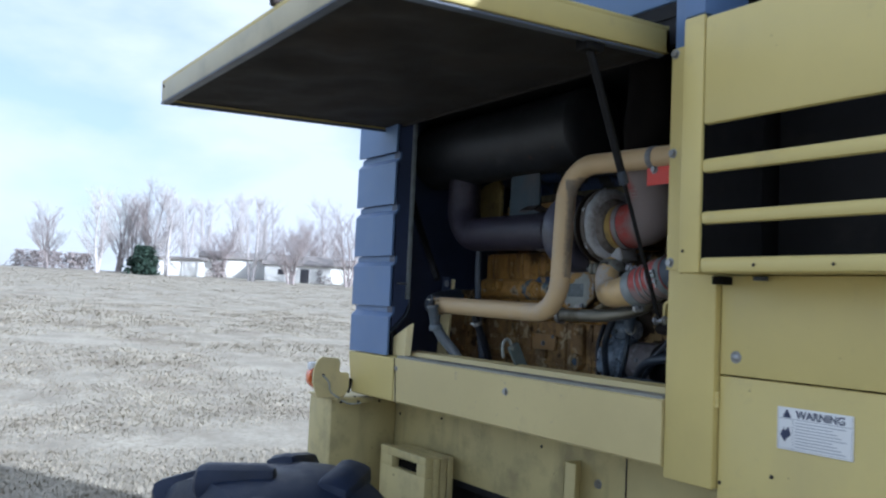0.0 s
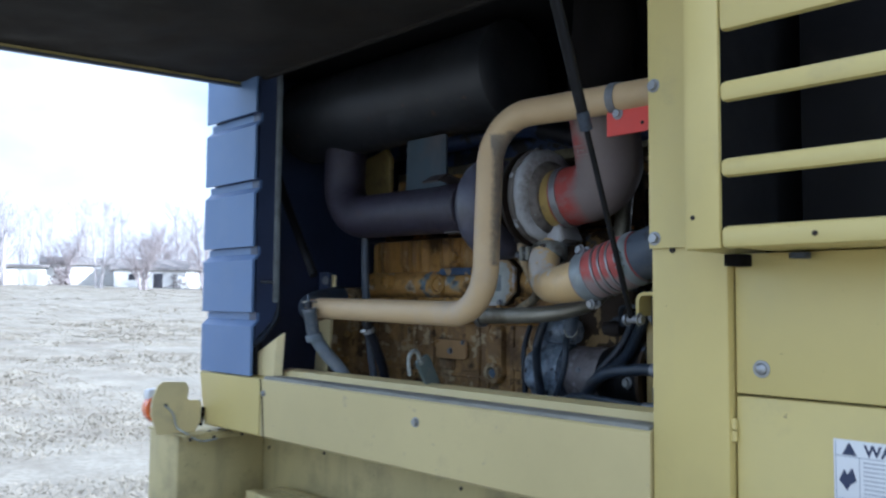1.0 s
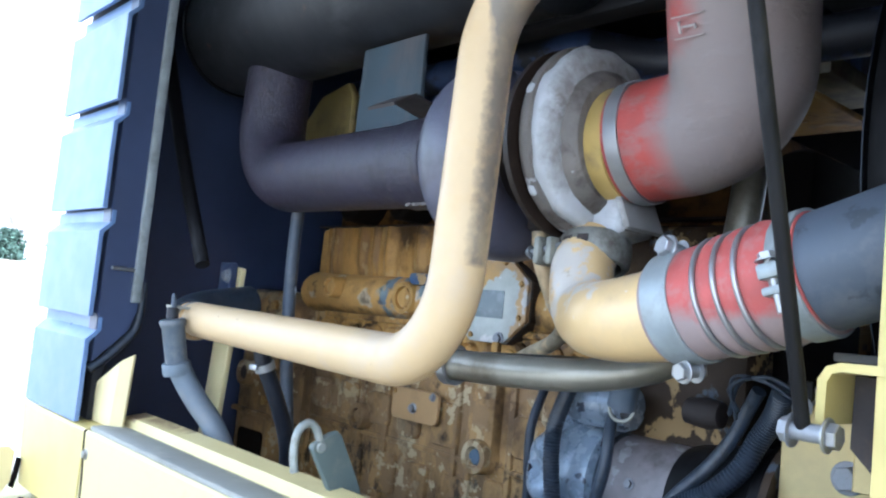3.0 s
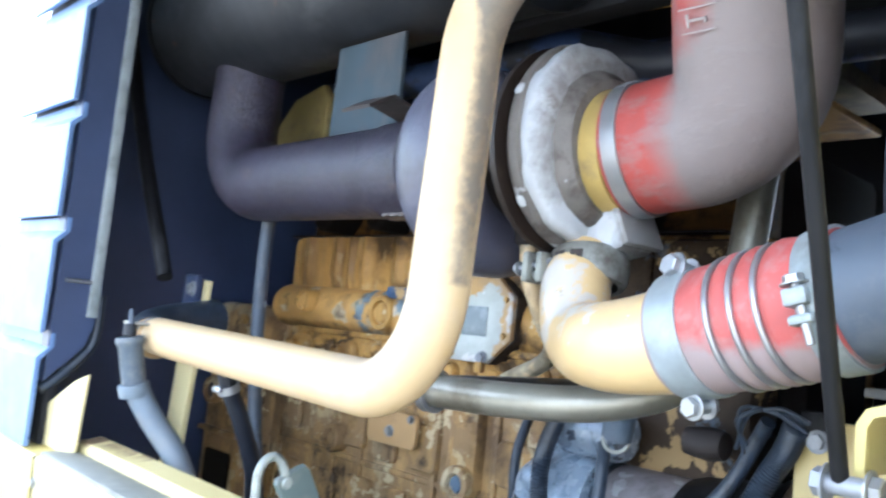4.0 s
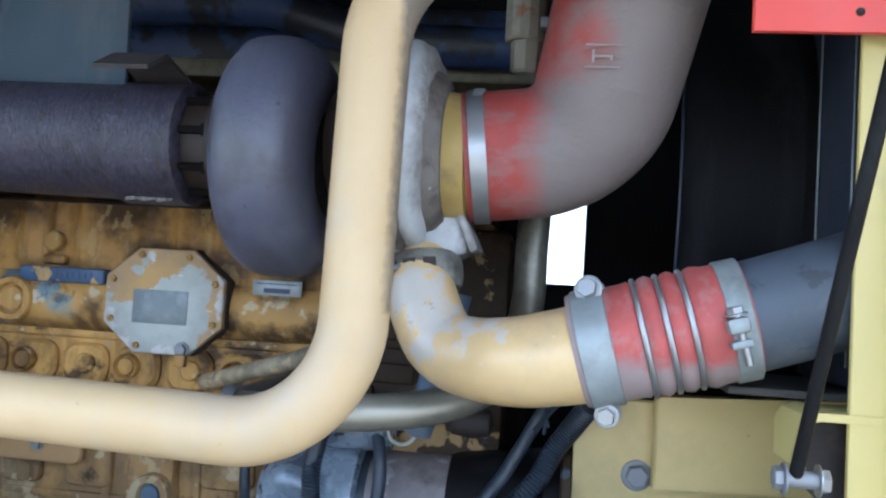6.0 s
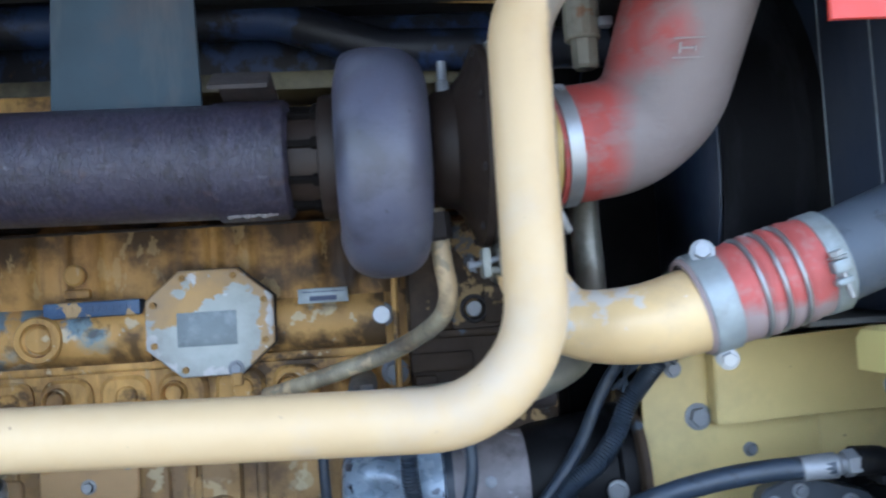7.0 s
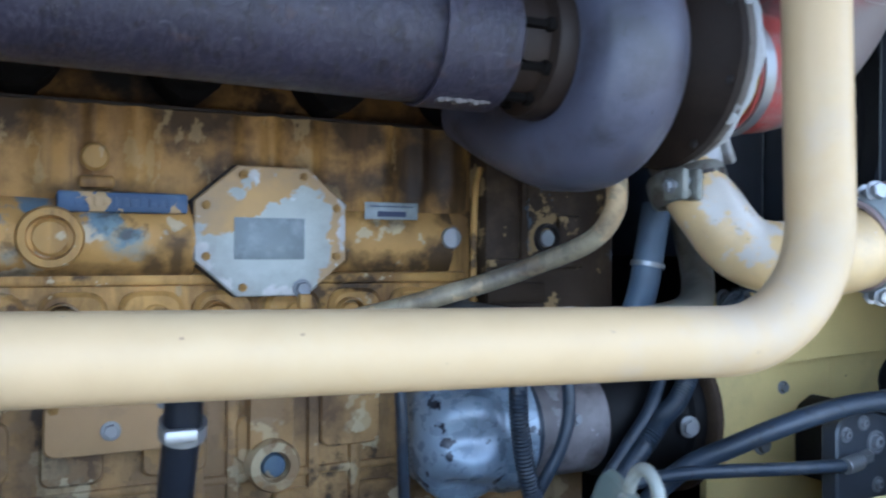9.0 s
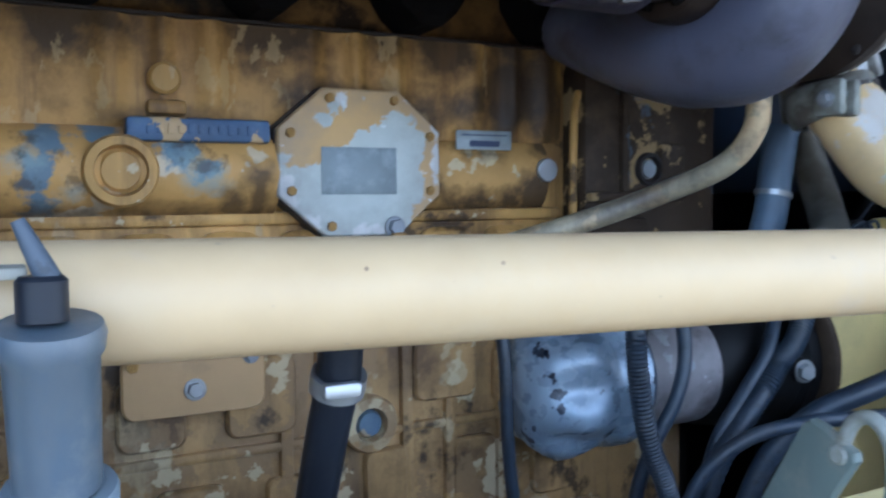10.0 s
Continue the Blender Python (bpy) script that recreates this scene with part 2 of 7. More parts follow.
def spotted(mat, cover, spots, ragged, soft, scale=42.0, inside=True, amount=1.0, shade=0.72):
    """Lays a second colour over a material inside (or outside) some round spots, ragged at the border."""
    n, l = mat.node_tree.nodes, mat.node_tree.links
    bsdf = n["Principled BSDF"]
    old = bsdf.inputs["Base Color"].links[0].from_socket
    co = n.new("ShaderNodeTexCoord")
    ns = n.new("ShaderNodeTexNoise")
    ns.inputs["Scale"].default_value, ns.inputs["Detail"].default_value, ns.inputs["Roughness"].default_value = scale, 6, 0.6
    l.new(co.outputs["Object"], ns.inputs["Vector"])
    ma = n.new("ShaderNodeMath")
    ma.operation = "MULTIPLY_ADD"
    l.new(ns.outputs["Fac"], ma.inputs[0])
    ma.inputs[1].default_value = ragged
    l.new(nearest_spot(n, l, co, spots), ma.inputs[2])
    mr = n.new("ShaderNodeMapRange")
    a, b = ragged / 2 + soft, ragged / 2 - soft
    mr.inputs["From Min"].default_value, mr.inputs["From Max"].default_value = (a, b) if inside else (b, a)
    mr.inputs["To Max"].default_value = amount
    l.new(ma.outputs[0], mr.inputs["Value"])
    n2 = n.new("ShaderNodeTexNoise")
    n2.inputs["Scale"].default_value, n2.inputs["Detail"].default_value = scale * 0.6, 7
    l.new(co.outputs["Object"], n2.inputs["Vector"])
    tint = n.new("ShaderNodeMix")
    tint.data_type = "RGBA"
    tint.inputs["A"].default_value = (*cover, 1)
    tint.inputs["B"].default_value = (*(c * shade for c in cover), 1)
    l.new(n2.outputs["Fac"], tint.inputs["Factor"])
    mx = n.new("ShaderNodeMix")
    mx.data_type = "RGBA"
    l.new(mr.outputs["Result"], mx.inputs["Factor"])
    l.new(old, mx.inputs["A"])
    l.new(tint.outputs["Result"], mx.inputs["B"])
    l.new(mx.outputs["Result"], bsdf.inputs["Base Color"])
    return mat


def layered(mat, cover, scale, at, soft=0.012, amount=1.0, stretch=(1, 1, 1), seed=0.0, relief=0.0):
    """Lays patches of another colour over a material where a noise of its own passes a threshold."""
    n, l = mat.node_tree.nodes, mat.node_tree.links
    bsdf = n["Principled BSDF"]
    old = bsdf.inputs["Base Color"].links[0].from_socket
    co, mp, ns, mr, mx = n.new("ShaderNodeTexCoord"), n.new("ShaderNodeMapping"), n.new("ShaderNodeTexNoise"), n.new("ShaderNodeMapRange"), n.new("ShaderNodeMix")
    mp.inputs["Scale"].default_value, mp.inputs["Location"].default_value = stretch, (seed, seed * 1.7, -seed)
    ns.inputs["Scale"].default_value, ns.inputs["Detail"].default_value, ns.inputs["Roughness"].default_value = scale, 7, 0.62
    mr.inputs["From Min"].default_value, mr.inputs["From Max"].default_value, mr.inputs["To Max"].default_value = at, at + soft, amount
    mx.data_type = "RGBA"
    mx.inputs["B"].default_value = (*cover, 1)
    l.new(co.outputs["Object"], mp.inputs["Vector"])
    l.new(mp.outputs["Vector"], ns.inputs["Vector"])
    l.new(ns.outputs["Fac"], mr.inputs["Value"])
    l.new(mr.outputs["Result"], mx.inputs["Factor"])
    l.new(old, mx.inputs["A"])
    l.new(mx.outputs["Result"], bsdf.inputs["Base Color"])
    if relief:
        bp = n.new("ShaderNodeBump")
        bp.inputs["Strength"].default_value, bp.inputs["Distance"].default_value = relief, 0.003
        l.new(mr.outputs["Result"], bp.inputs["Height"])
        if bsdf.inputs["Normal"].links:
            l.new(bsdf.inputs["Normal"].links[0].from_socket, bp.inputs["Normal"])
        l.new(bp.outputs["Normal"], bsdf.inputs["Normal"])
    return mat


YELLOW = surface("yellow_machine_paint", (0.57, 0.475, 0.175), 0.42, vary=0.06, scale=3, dirt=(0.30, 0.25, 0.15), dirt_at=0.6, dirt_amount=0.35, dirt_scale=7, bump=0.05, bump_scale=60)
layered(layered(YELLOW, (0.36, 0.30, 0.17), 2.2, 0.56, 0.2, 0.3, (1, 1, 0.5), 2.7), (0.16, 0.10, 0.05), 38, 0.71, 0.02, 0.7, (1, 1, 1), 8.8)
PALE_YELLOW = surface("faded_yellow_paint", (0.66, 0.57, 0.30), 0.5, vary=0.08, scale=4, dirt=(0.34, 0.30, 0.2), dirt_at=0.55, dirt_amount=0.4, bump=0.06)
layered(layered(PALE_YELLOW, (0.30, 0.26, 0.17), 3.5, 0.52, 0.2, 0.4, (1, 1, 0.5), 2.7), (0.16, 0.11, 0.06), 30, 0.70, 0.02, 0.7, (1, 1, 1), 8.8)
# yellow for the lower parts: grime, plus the shade there as a darker base
GRIMY_SHADED_YELLOW = layered(surface("grimy_shaded_skirt_paint", (0.50, 0.43, 0.20), 0.55, vary=0.12, scale=4, dirt=(0.22, 0.18, 0.10), dirt_at=0.5, dirt_amount=0.55, dirt_scale=5, bump=0.08, streak=(0.24, 0.20, 0.11), streak_at=0.54, streak_amount=0.5, streak_scale=6), (0.10, 0.07, 0.04), 34, 0.68, 0.02, 0.8, (1, 1, 1), 5.8)
OCHRE = surface("ochre_engine_paint", (0.45, 0.265, 0.075), 0.5, spec=0.25, vary=0.3, scale=9, dirt=(0.06, 0.032, 0.014), dirt_at=0.53, dirt_amount=0.9, dirt_scale=8, chips=(0.46, 0.32, 0.15), chip_at=0.60, chip_scale=12, bump=0.6, bump_scale=90, stretch=(1.3, 1, 0.7), streak=(0.12, 0.065, 0.03), streak_at=0.5, streak_amount=0.7, streak_scale=17)
layered(layered(OCHRE, (0.035, 0.022, 0.014), 11, 0.555, 0.06, 0.85, (1, 1, 1.3), 3.1), (0.52, 0.43, 0.28), 26, 0.64, 0.01, 0.8, (1, 1, 1), 7.7, 0.2)
OCHRE_LOW = surface("stained_ochre_paint", (0.36, 0.225, 0.088), 0.55, spec=0.25, vary=0.3, scale=8, dirt=(0.07, 0.042, 0.024), dirt_at=0.47, dirt_amount=0.8, dirt_scale=7, chips=(0.46, 0.35, 0.19), chip_at=0.58, chip_scale=9, bump=0.6, bump_scale=80, streak=(0.11, 0.075, 0.045), streak_at=0.5, streak_amount=0.7, streak_scale=18)
layered(layered(layered(OCHRE_LOW, (0.24, 0.155, 0.075), 12, 0.53, 0.015, 0.8, (1, 1, 1), 1.3, 0.15), (0.50, 0.41, 0.25), 17, 0.60, 0.01, 0.85, (1, 1, 1), 5.2, 0.2), (0.03, 0.022, 0.016), 14, 0.58, 0.06, 0.85, (1, 1, 0.8), 9.4)
SILL_PAINT = layered(spotted(surface("worn_sill_paint", (0.55, 0.465, 0.22), 0.45, vary=0.08, scale=3, dirt=(0.34, 0.28, 0.17), dirt_at=0.56, dirt_amount=0.4, dirt_scale=6, bump=0.06), (0.17, 0.085, 0.05), ((-2.47, 1.457, 0.02, 0.006), (-2.38, 1.460, 0.05, 0.0015), (-2.30, 1.4615, 0.02, 0.001)), 0.008, 0.002, 60, True, 0.8), (0.36, 0.30, 0.20), 26, 0.66, 0.04, 0.6, (1, 1, 1), 4.6)
BLUE = surface("blue_panel_paint", (0.125, 0.20, 0.375), 0.42, vary=0.06, scale=4, bump=0.04, bump_scale=50)
layered(BLUE, (0.15, 0.22, 0.38), 6, 0.52, 0.15, 0.5, (1, 1, 0.6), 1.5)
NAVY = surface("navy_jamb_paint", (0.038, 0.052, 0.105), 0.36, vary=0.2, scale=6, bump=0.08)
BLACK = surface("black_paint", (0.005, 0.005, 0.006), 0.55, vary=0.3, scale=9, dirt=(0.016, 0.015, 0.014), dirt_amount=0.4, bump=0.1, spec=0.22, streak=(0.028, 0.029, 0.032), streak_at=0.54, streak_amount=0.6, streak_scale=16)
OIL_BROWN = surface("baked_oil", (0.018, 0.012, 0.009), 0.55, vary=0.4, scale=10, dirt=(0.045, 0.030, 0.02), dirt_at=0.52, dirt_amount=0.5, dirt_scale=12, bump=0.3, spec=0.3)
# dead black: soot and rubber, also the shade inside gaps and holes
DEAD_BLACK = surface("dead_black", (0.006, 0.005, 0.0045), 0.95, vary=0.4, scale=12, bump=0.4, spec=0.1)
DARK = surface("near_black_sheet", (0.011, 0.011, 0.013), 0.75, vary=0.4, scale=5, dirt=(0.03, 0.027, 0.025), dirt_amount=0.4, bump=0.15, spec=0.3)
LINING = surface("brown_foam_lining", (0.011, 0.008, 0.0055), 0.9, vary=0.35, scale=3, dirt=(0.032, 0.022, 0.013), dirt_at=0.52, dirt_amount=0.6, dirt_scale=2.5, bump=0.5, bump_scale=160)
BLACK_RUBBER = surface("glossy_black_rubber", (0.010, 0.012, 0.018), 0.4, spec=0.3, vary=0.35, scale=14, dirt=(0.032, 0.034, 0.038), dirt_at=0.57, dirt_amount=0.4, dirt_scale=24, bump=0.12)
RUBBER = surface("black_rubber", (0.026, 0.036, 0.054), 0.42, vary=0.35, scale=14, dirt=(0.085, 0.088, 0.09), dirt_at=0.54, dirt_amount=0.45, dirt_scale=18, bump=0.15)
SLATE_HOSE = surface("dusty_slate_rubber", (0.060, 0.074, 0.098), 0.55, vary=0.2, scale=12, dirt=(0.16, 0.16, 0.165), dirt_at=0.5, dirt_amount=0.45, dirt_scale=14, bump=0.12)
layered(SLATE_HOSE, (0.02, 0.024, 0.03), 30, 0.6, 0.05, 0.6, (1, 1, 1), 3.3)
BLUE_HOSE = surface("grey_blue_hose", (0.12, 0.148, 0.178), 0.55, vary=0.15, scale=14, dirt=(0.2, 0.19, 0.17), dirt_amount=0.4, bump=0.1)
TYRE = surface("tyre_rubber", (0.011, 0.018, 0.042), 0.45, vary=0.3, scale=7, dirt=(0.035, 0.04, 0.055), dirt_amount=0.35, spec=0.3, bump=0.3)
EXHAUST = surface("scaled_exhaust_steel", (0.027, 0.0235, 0.040), 0.38, vary=0.3, scale=10, dirt=(0.062, 0.050, 0.068), dirt_at=0.52, dirt_amount=0.5, dirt_scale=16, bump=0.9, bump_scale=70, stretch=(2.0, 1, 1), spec=0.5)
layered(layered(EXHAUST, (0.055, 0.030, 0.026), 34, 0.61, 0.03, 0.5, (0.6, 1, 1), 2.9, 0.2), (0.10, 0.095, 0.115), 55, 0.66, 0.02, 0.6, (0.5, 1, 1), 5.3)
layered(layered(EXHAUST, (0.012, 0.009, 0.010), 60, 0.55, 0.06, 0.7, (1.6, 1, 1), 2.2, 0.22), (0.10, 0.062, 0.05), 34, 0.62, 0.08, 0.25, (1, 1, 1), 6.1)
layered(EXHAUST, (0.060, 0.050, 0.066), 150, 0.50, 0.12, 0.5, (1.8, 1, 0.8), 7.3, 0.5)
CAST = surface("grey_violet_cast_iron", (0.070, 0.071, 0.103), 0.38, vary=0.18, scale=7, dirt=(0.07, 0.055, 0.055), dirt_at=0.55, dirt_amount=0.6, dirt_scale=9, bump=0.35, bump_scale=200, spec=0.6)
layered(layered(CAST, (0.15, 0.15, 0.185), 9, 0.53, 0.15, 0.5, (1, 1, 1), 4.4), (0.03, 0.027, 0.03), 12, 0.54, 0.12, 0.65, (1, 1, 1), 8.1)
layered(CAST, (0.022, 0.019, 0.02), 130, 0.65, 0.03, 0.6, (1, 1, 1), 1.9, 0.3)
RUSTY = surface("dark_rusty_iron", (0.024, 0.019, 0.018), 0.7, vary=0.4, scale=14, dirt=(0.075, 0.045, 0.03), dirt_at=0.54, dirt_amount=0.6, dirt_scale=24, bump=0.5)
ALU = spotted(surface("dirty_cast_aluminium", (0.23, 0.222, 0.212), 0.6, 0.1, vary=0.2, scale=9, dirt=(0.09, 0.072, 0.06), dirt_at=0.54, dirt_amount=0.75, dirt_scale=22, chips=(0.42, 0.42, 0.42), chip_at=0.64, chip_scale=22, bump=0.9, bump_scale=120), (0.58, 0.60, 0.62), ((-1.638, 1.985, 0.019, 0.05), (-1.639, 1.92, 0.020, 0.07), (-1.637, 1.850, 0.020, 0.02), (-1.632, 2.04, 0.020), (-1.606, 1.83, 0.03)), 0.030, 0.008, 75, True, 0.9)
ZINC = surface("zinc_plated_steel", (0.34, 0.35, 0.36), 0.38, 0.75, vary=0.12, scale=30, dirt=(0.2, 0.18, 0.15), dirt_amount=0.4, bump=0.08)
STEEL = surface("dull_steel_tube", (0.27, 0.26, 0.215), 0.37, 0.55, vary=0.25, scale=12, dirt=(0.11, 0.085, 0.05), dirt_at=0.49, dirt_amount=0.7, bump=0.1)
BAND = surface("galvanised_band", (0.27, 0.30, 0.31), 0.45, 0.3, vary=0.2, scale=25, dirt=(0.15, 0.155, 0.14), dirt_at=0.5, dirt_amount=0.6, dirt_scale=24, bump=0.08)
DULL_BOLT = surface("greyed_bolt", (0.24, 0.25, 0.27), 0.55, 0.5, vary=0.2, scale=40, dirt=(0.12, 0.1, 0.08), dirt_amount=0.5)
GREY_PLATE = surface("grey_blue_shield_plate", (0.034, 0.050, 0.063), 0.68, 0.0, vary=0.25, scale=8, spec=0.25, dirt=(0.07, 0.06, 0.06), dirt_at=0.5, dirt_amount=0.6, dirt_scale=7, bump=0.15, streak=(0.09, 0.09, 0.09), streak_at=0.55, streak_amount=0.5, streak_scale=22)
PUMP_BLUE = surface("chipped_light_blue_enamel", (0.28, 0.34, 0.42), 0.27, 0.2, vary=0.2, scale=9, dirt=(0.10, 0.125, 0.17), dirt_at=0.48, dirt_amount=0.65, dirt_scale=8, chips=(0.014, 0.018, 0.032), chip_at=0.63, chip_scale=30, bump=0.15)
MOTOR_GREY = surface("brown_grey_motor_paint", (0.22, 0.20, 0.205), 0.45, vary=0.3, scale=14, dirt=(0.045, 0.033, 0.027), dirt_at=0.5, dirt_amount=0.8, dirt_scale=13, chips=(0.34, 0.33, 0.34), chip_at=0.6, chip_scale=24, bump=0.3)
RED = surface("red_plate_paint", (0.62, 0.06, 0.04), 0.4, vary=0.08, scale=10, dirt=(0.12, 0.05, 0.04), dirt_at=0.68, dirt_amount=0.7, bump=0.05)
RED_HOSE = spotted(surface("red_silicone_hose", (0.30, 0.052, 0.042), 0.6, vary=0.2, scale=20, bump=0.25, bump_scale=260), (0.225, 0.200, 0.190), ((-1.570, 1.916, 0.066, 0.09), (-1.487, 2.03, 0.022, 0.035), (-1.466, 2.022, 0.024), (-1.482, 2.07, 0.030), (-1.472, 2.11, 0.022)), 0.040, 0.018, 16, False, 0.95)
BELLOWS = spotted(surface("red_ribbed_silicone", (0.36, 0.075, 0.066), 0.6, vary=0.2, scale=24, bump=0.2, bump_scale=260), (0.30, 0.262, 0.258), ((-1.41, 1.775, 0.020, 0.058), (-1.365, 1.780, 0.030, 0.060), (-1.31, 1.785, 0.040, 0.062)), 0.045, 0.008, 34, False, 0.9)
layered(BELLOWS, (0.31, 0.22, 0.215), 60, 0.54, 0.10, 0.28, (1, 1, 1), 2.0)
layered(RED_HOSE, (0.205, 0.178, 0.170), 24, 0.50, 0.14, 0.40, (1, 1, 2.2), 3.0, 0.5)
GASKET = surface("grey_seal_strip", (0.30, 0.29, 0.245), 0.85, vary=0.15, scale=12, dirt=(0.3, 0.26, 0.2), dirt_amount=0.5, bump=0.2)
WHITE = surface("white_sticker", (0.74, 0.75, 0.76), 0.4, vary=0.03, scale=10, bump=0.0)
INK = surface("dark_blue_ink", (0.03, 0.04, 0.09), 0.5, vary=0.05, bump=0.0)
GREY_INK = surface("grey_ink", (0.38, 0.40, 0.44), 0.5, vary=0.05, bump=0.0)
ORANGE = surface("orange_lens", (0.75, 0.14, 0.02), 0.25, vary=0.06, scale=30, coat=0.4, bump=0.0)
WIRE = surface("pale_wire", (0.33, 0.345, 0.315), 0.5, vary=0.2, scale=40, dirt=(0.15, 0.13, 0.10), dirt_amount=0.5, dirt_scale=60, bump=0.05)
CUP = surface("grey_blue_plastic_bowl", (0.080, 0.102, 0.130), 0.35, vary=0.15, scale=18, dirt=(0.22, 0.22, 0.21), dirt_at=0.5, dirt_amount=0.5, dirt_scale=22, bump=0.08, streak=(0.11, 0.12, 0.13), streak_at=0.5, streak_amount=0.5, streak_scale=40)
PATCHED = spotted(spotted(spotted(surface("flaking_cover_paint", (0.48, 0.295, 0.095), 0.5, vary=0.15, scale=10, dirt=(0.2, 0.15, 0.1), dirt_at=0.62, dirt_amount=0.5, bump=0.25), (0.50, 0.525, 0.48), ((-2.022, 1.712, 0.056), (-2.0, 1.745, 0.038), (-2.075, 1.688, 0.042), (-2.115, 1.705, 0.030), (-2.03, 1.670, 0.046), (-2.065, 1.790, 0.006), (-2.08, 1.775, 0.005), (-2.035, 1.798, 0.004), (-2.12, 1.735, 0.010)), 0.045, 0.0012, 46), (0.70, 0.69, 0.66), ((-2.122, 1.700, 0.012, 0.016), (-2.100, 1.668, 0.012), (-1.950, 1.74, 0.004, 0.03), (-2.06, 1.795, 0.006), (-2.03, 1.660, 0.02, 0.005)), 0.03, 0.0015, 60), (0.22, 0.19, 0.16), ((-2.037, 1.732, 0.066),), 0.07, 0.02, 60, False, 0.45)
BLUE_GALLERY = spotted(surface("gallery_ochre_paint", (0.48, 0.28, 0.083), 0.5, spec=0.25, vary=0.25, scale=9, dirt=(0.06, 0.04, 0.025), dirt_at=0.6, dirt_amount=0.8, dirt_scale=9, chips=(0.52, 0.42, 0.28), chip_at=0.62, chip_scale=12, bump=0.4, bump_scale=90), (0.10, 0.20, 0.29), ((-2.335, 1.75, 0.018), (-2.345, 1.72, 0.016), (-2.225, 1.74, 0.018), (-2.20, 1.722, 0.010), (-2.345, 1.69, 0.012), (-2.29, 1.765, 0.014)), 0.06, 0.003, 38, True, 0.85)
spotted(BLUE_GALLERY, (0.30, 0.38, 0.37), ((-2.355, 1.735, 0.012), (-2.215, 1.725, 0.014), (-2.19, 1.71, 0.012), (-2.32, 1.70, 0.008), (-2.265, 1.775, 0.010)), 0.06, 0.008, 50, True, 0.6)
PIPE_SOOT = spotted(surface("cream_pipe_with_soot", (0.512, 0.378, 0.205), 0.46, vary=0.10, scale=6, dirt=(0.40, 0.33, 0.22), dirt_at=0.53, dirt_amount=0.28, dirt_scale=6, bump=0.06, spec=0.4), (0.13, 0.12, 0.11), ((-1.589, 1.90, 0.0272, 0.150), (-1.570, 2.035, 0.02)), 0.008, 0.003, 90, True, 0.85)
layered(layered(layered(PIPE_SOOT, (0.40, 0.365, 0.33), 4.5, 0.55, 0.12, 0.4, (1, 1, 1), 1.4), (0.48, 0.31, 0.12), 6.5, 0.55, 0.14, 0.4, (0.7, 1, 1), 4.1), (0.17, 0.13, 0.09), 90, 0.73, 0.02, 0.6, (1, 1, 1), 7.7)
layered(PIPE_SOOT, (0.40, 0.34, 0.25), 4.5, 0.52, 0.2, 0.16, (1, 1, 1), 9.0)
layered(layered(PIPE_SOOT, (0.53, 0.42, 0.25), 9, 0.50, 0.2, 0.4, (1, 1, 1), 2.5), (0.30, 0.24, 0.17), 75, 0.70, 0.03, 0.6, (1, 1, 1), 4.1)
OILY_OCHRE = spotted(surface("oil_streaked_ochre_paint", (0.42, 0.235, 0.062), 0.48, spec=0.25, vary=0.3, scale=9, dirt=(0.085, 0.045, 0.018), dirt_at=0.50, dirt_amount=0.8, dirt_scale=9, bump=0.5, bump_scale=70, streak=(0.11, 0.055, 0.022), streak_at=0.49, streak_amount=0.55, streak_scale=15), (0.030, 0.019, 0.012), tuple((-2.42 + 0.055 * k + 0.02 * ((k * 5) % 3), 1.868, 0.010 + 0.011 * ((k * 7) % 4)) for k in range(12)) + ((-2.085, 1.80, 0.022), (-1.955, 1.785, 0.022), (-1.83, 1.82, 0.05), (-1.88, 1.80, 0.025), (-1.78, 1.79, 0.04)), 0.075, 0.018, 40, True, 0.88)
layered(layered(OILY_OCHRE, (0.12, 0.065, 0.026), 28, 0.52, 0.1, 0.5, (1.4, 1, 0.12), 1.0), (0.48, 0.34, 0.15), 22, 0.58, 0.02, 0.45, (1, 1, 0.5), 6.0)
# dark halo along the octagonal cover's top, and a dark right end
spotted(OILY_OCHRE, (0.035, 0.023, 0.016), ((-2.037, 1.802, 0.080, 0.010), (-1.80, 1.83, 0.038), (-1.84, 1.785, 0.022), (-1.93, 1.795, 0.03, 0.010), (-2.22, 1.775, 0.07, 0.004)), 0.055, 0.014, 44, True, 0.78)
# ledge shadow painted as a dark line along the gallery's bottom edge
spotted(BLUE_GALLERY, (0.035, 0.025, 0.018), ((-2.40, 1.682, 0.30, 0.006), (-2.145, 1.70, 0.012, 0.03), (-2.17, 1.688, 0.018)), 0.034, 0.009, 46, True, 0.8)
GALLERY_END = spotted(surface("oily_gallery_paint", (0.44, 0.26, 0.08), 0.5, spec=0.25, vary=0.25, scale=9, dirt=(0.06, 0.04, 0.025), dirt_at=0.55, dirt_amount=0.85, dirt_scale=9, chips=(0.50, 0.40, 0.24), chip_at=0.58, chip_scale=16, bump=0.4, bump_scale=90), (0.032, 0.022, 0.016), ((-1.95, 1.70, 0.02), (-1.80, 1.697, 0.032), (-1.87, 1.688, 0.06, 0.012), (-1.945, 1.765, 0.014), (-1.785, 1.76, 0.022), (-1.875, 1.745, 0.03, 0.003)), 0.05, 0.010, 46, True, 0.88)
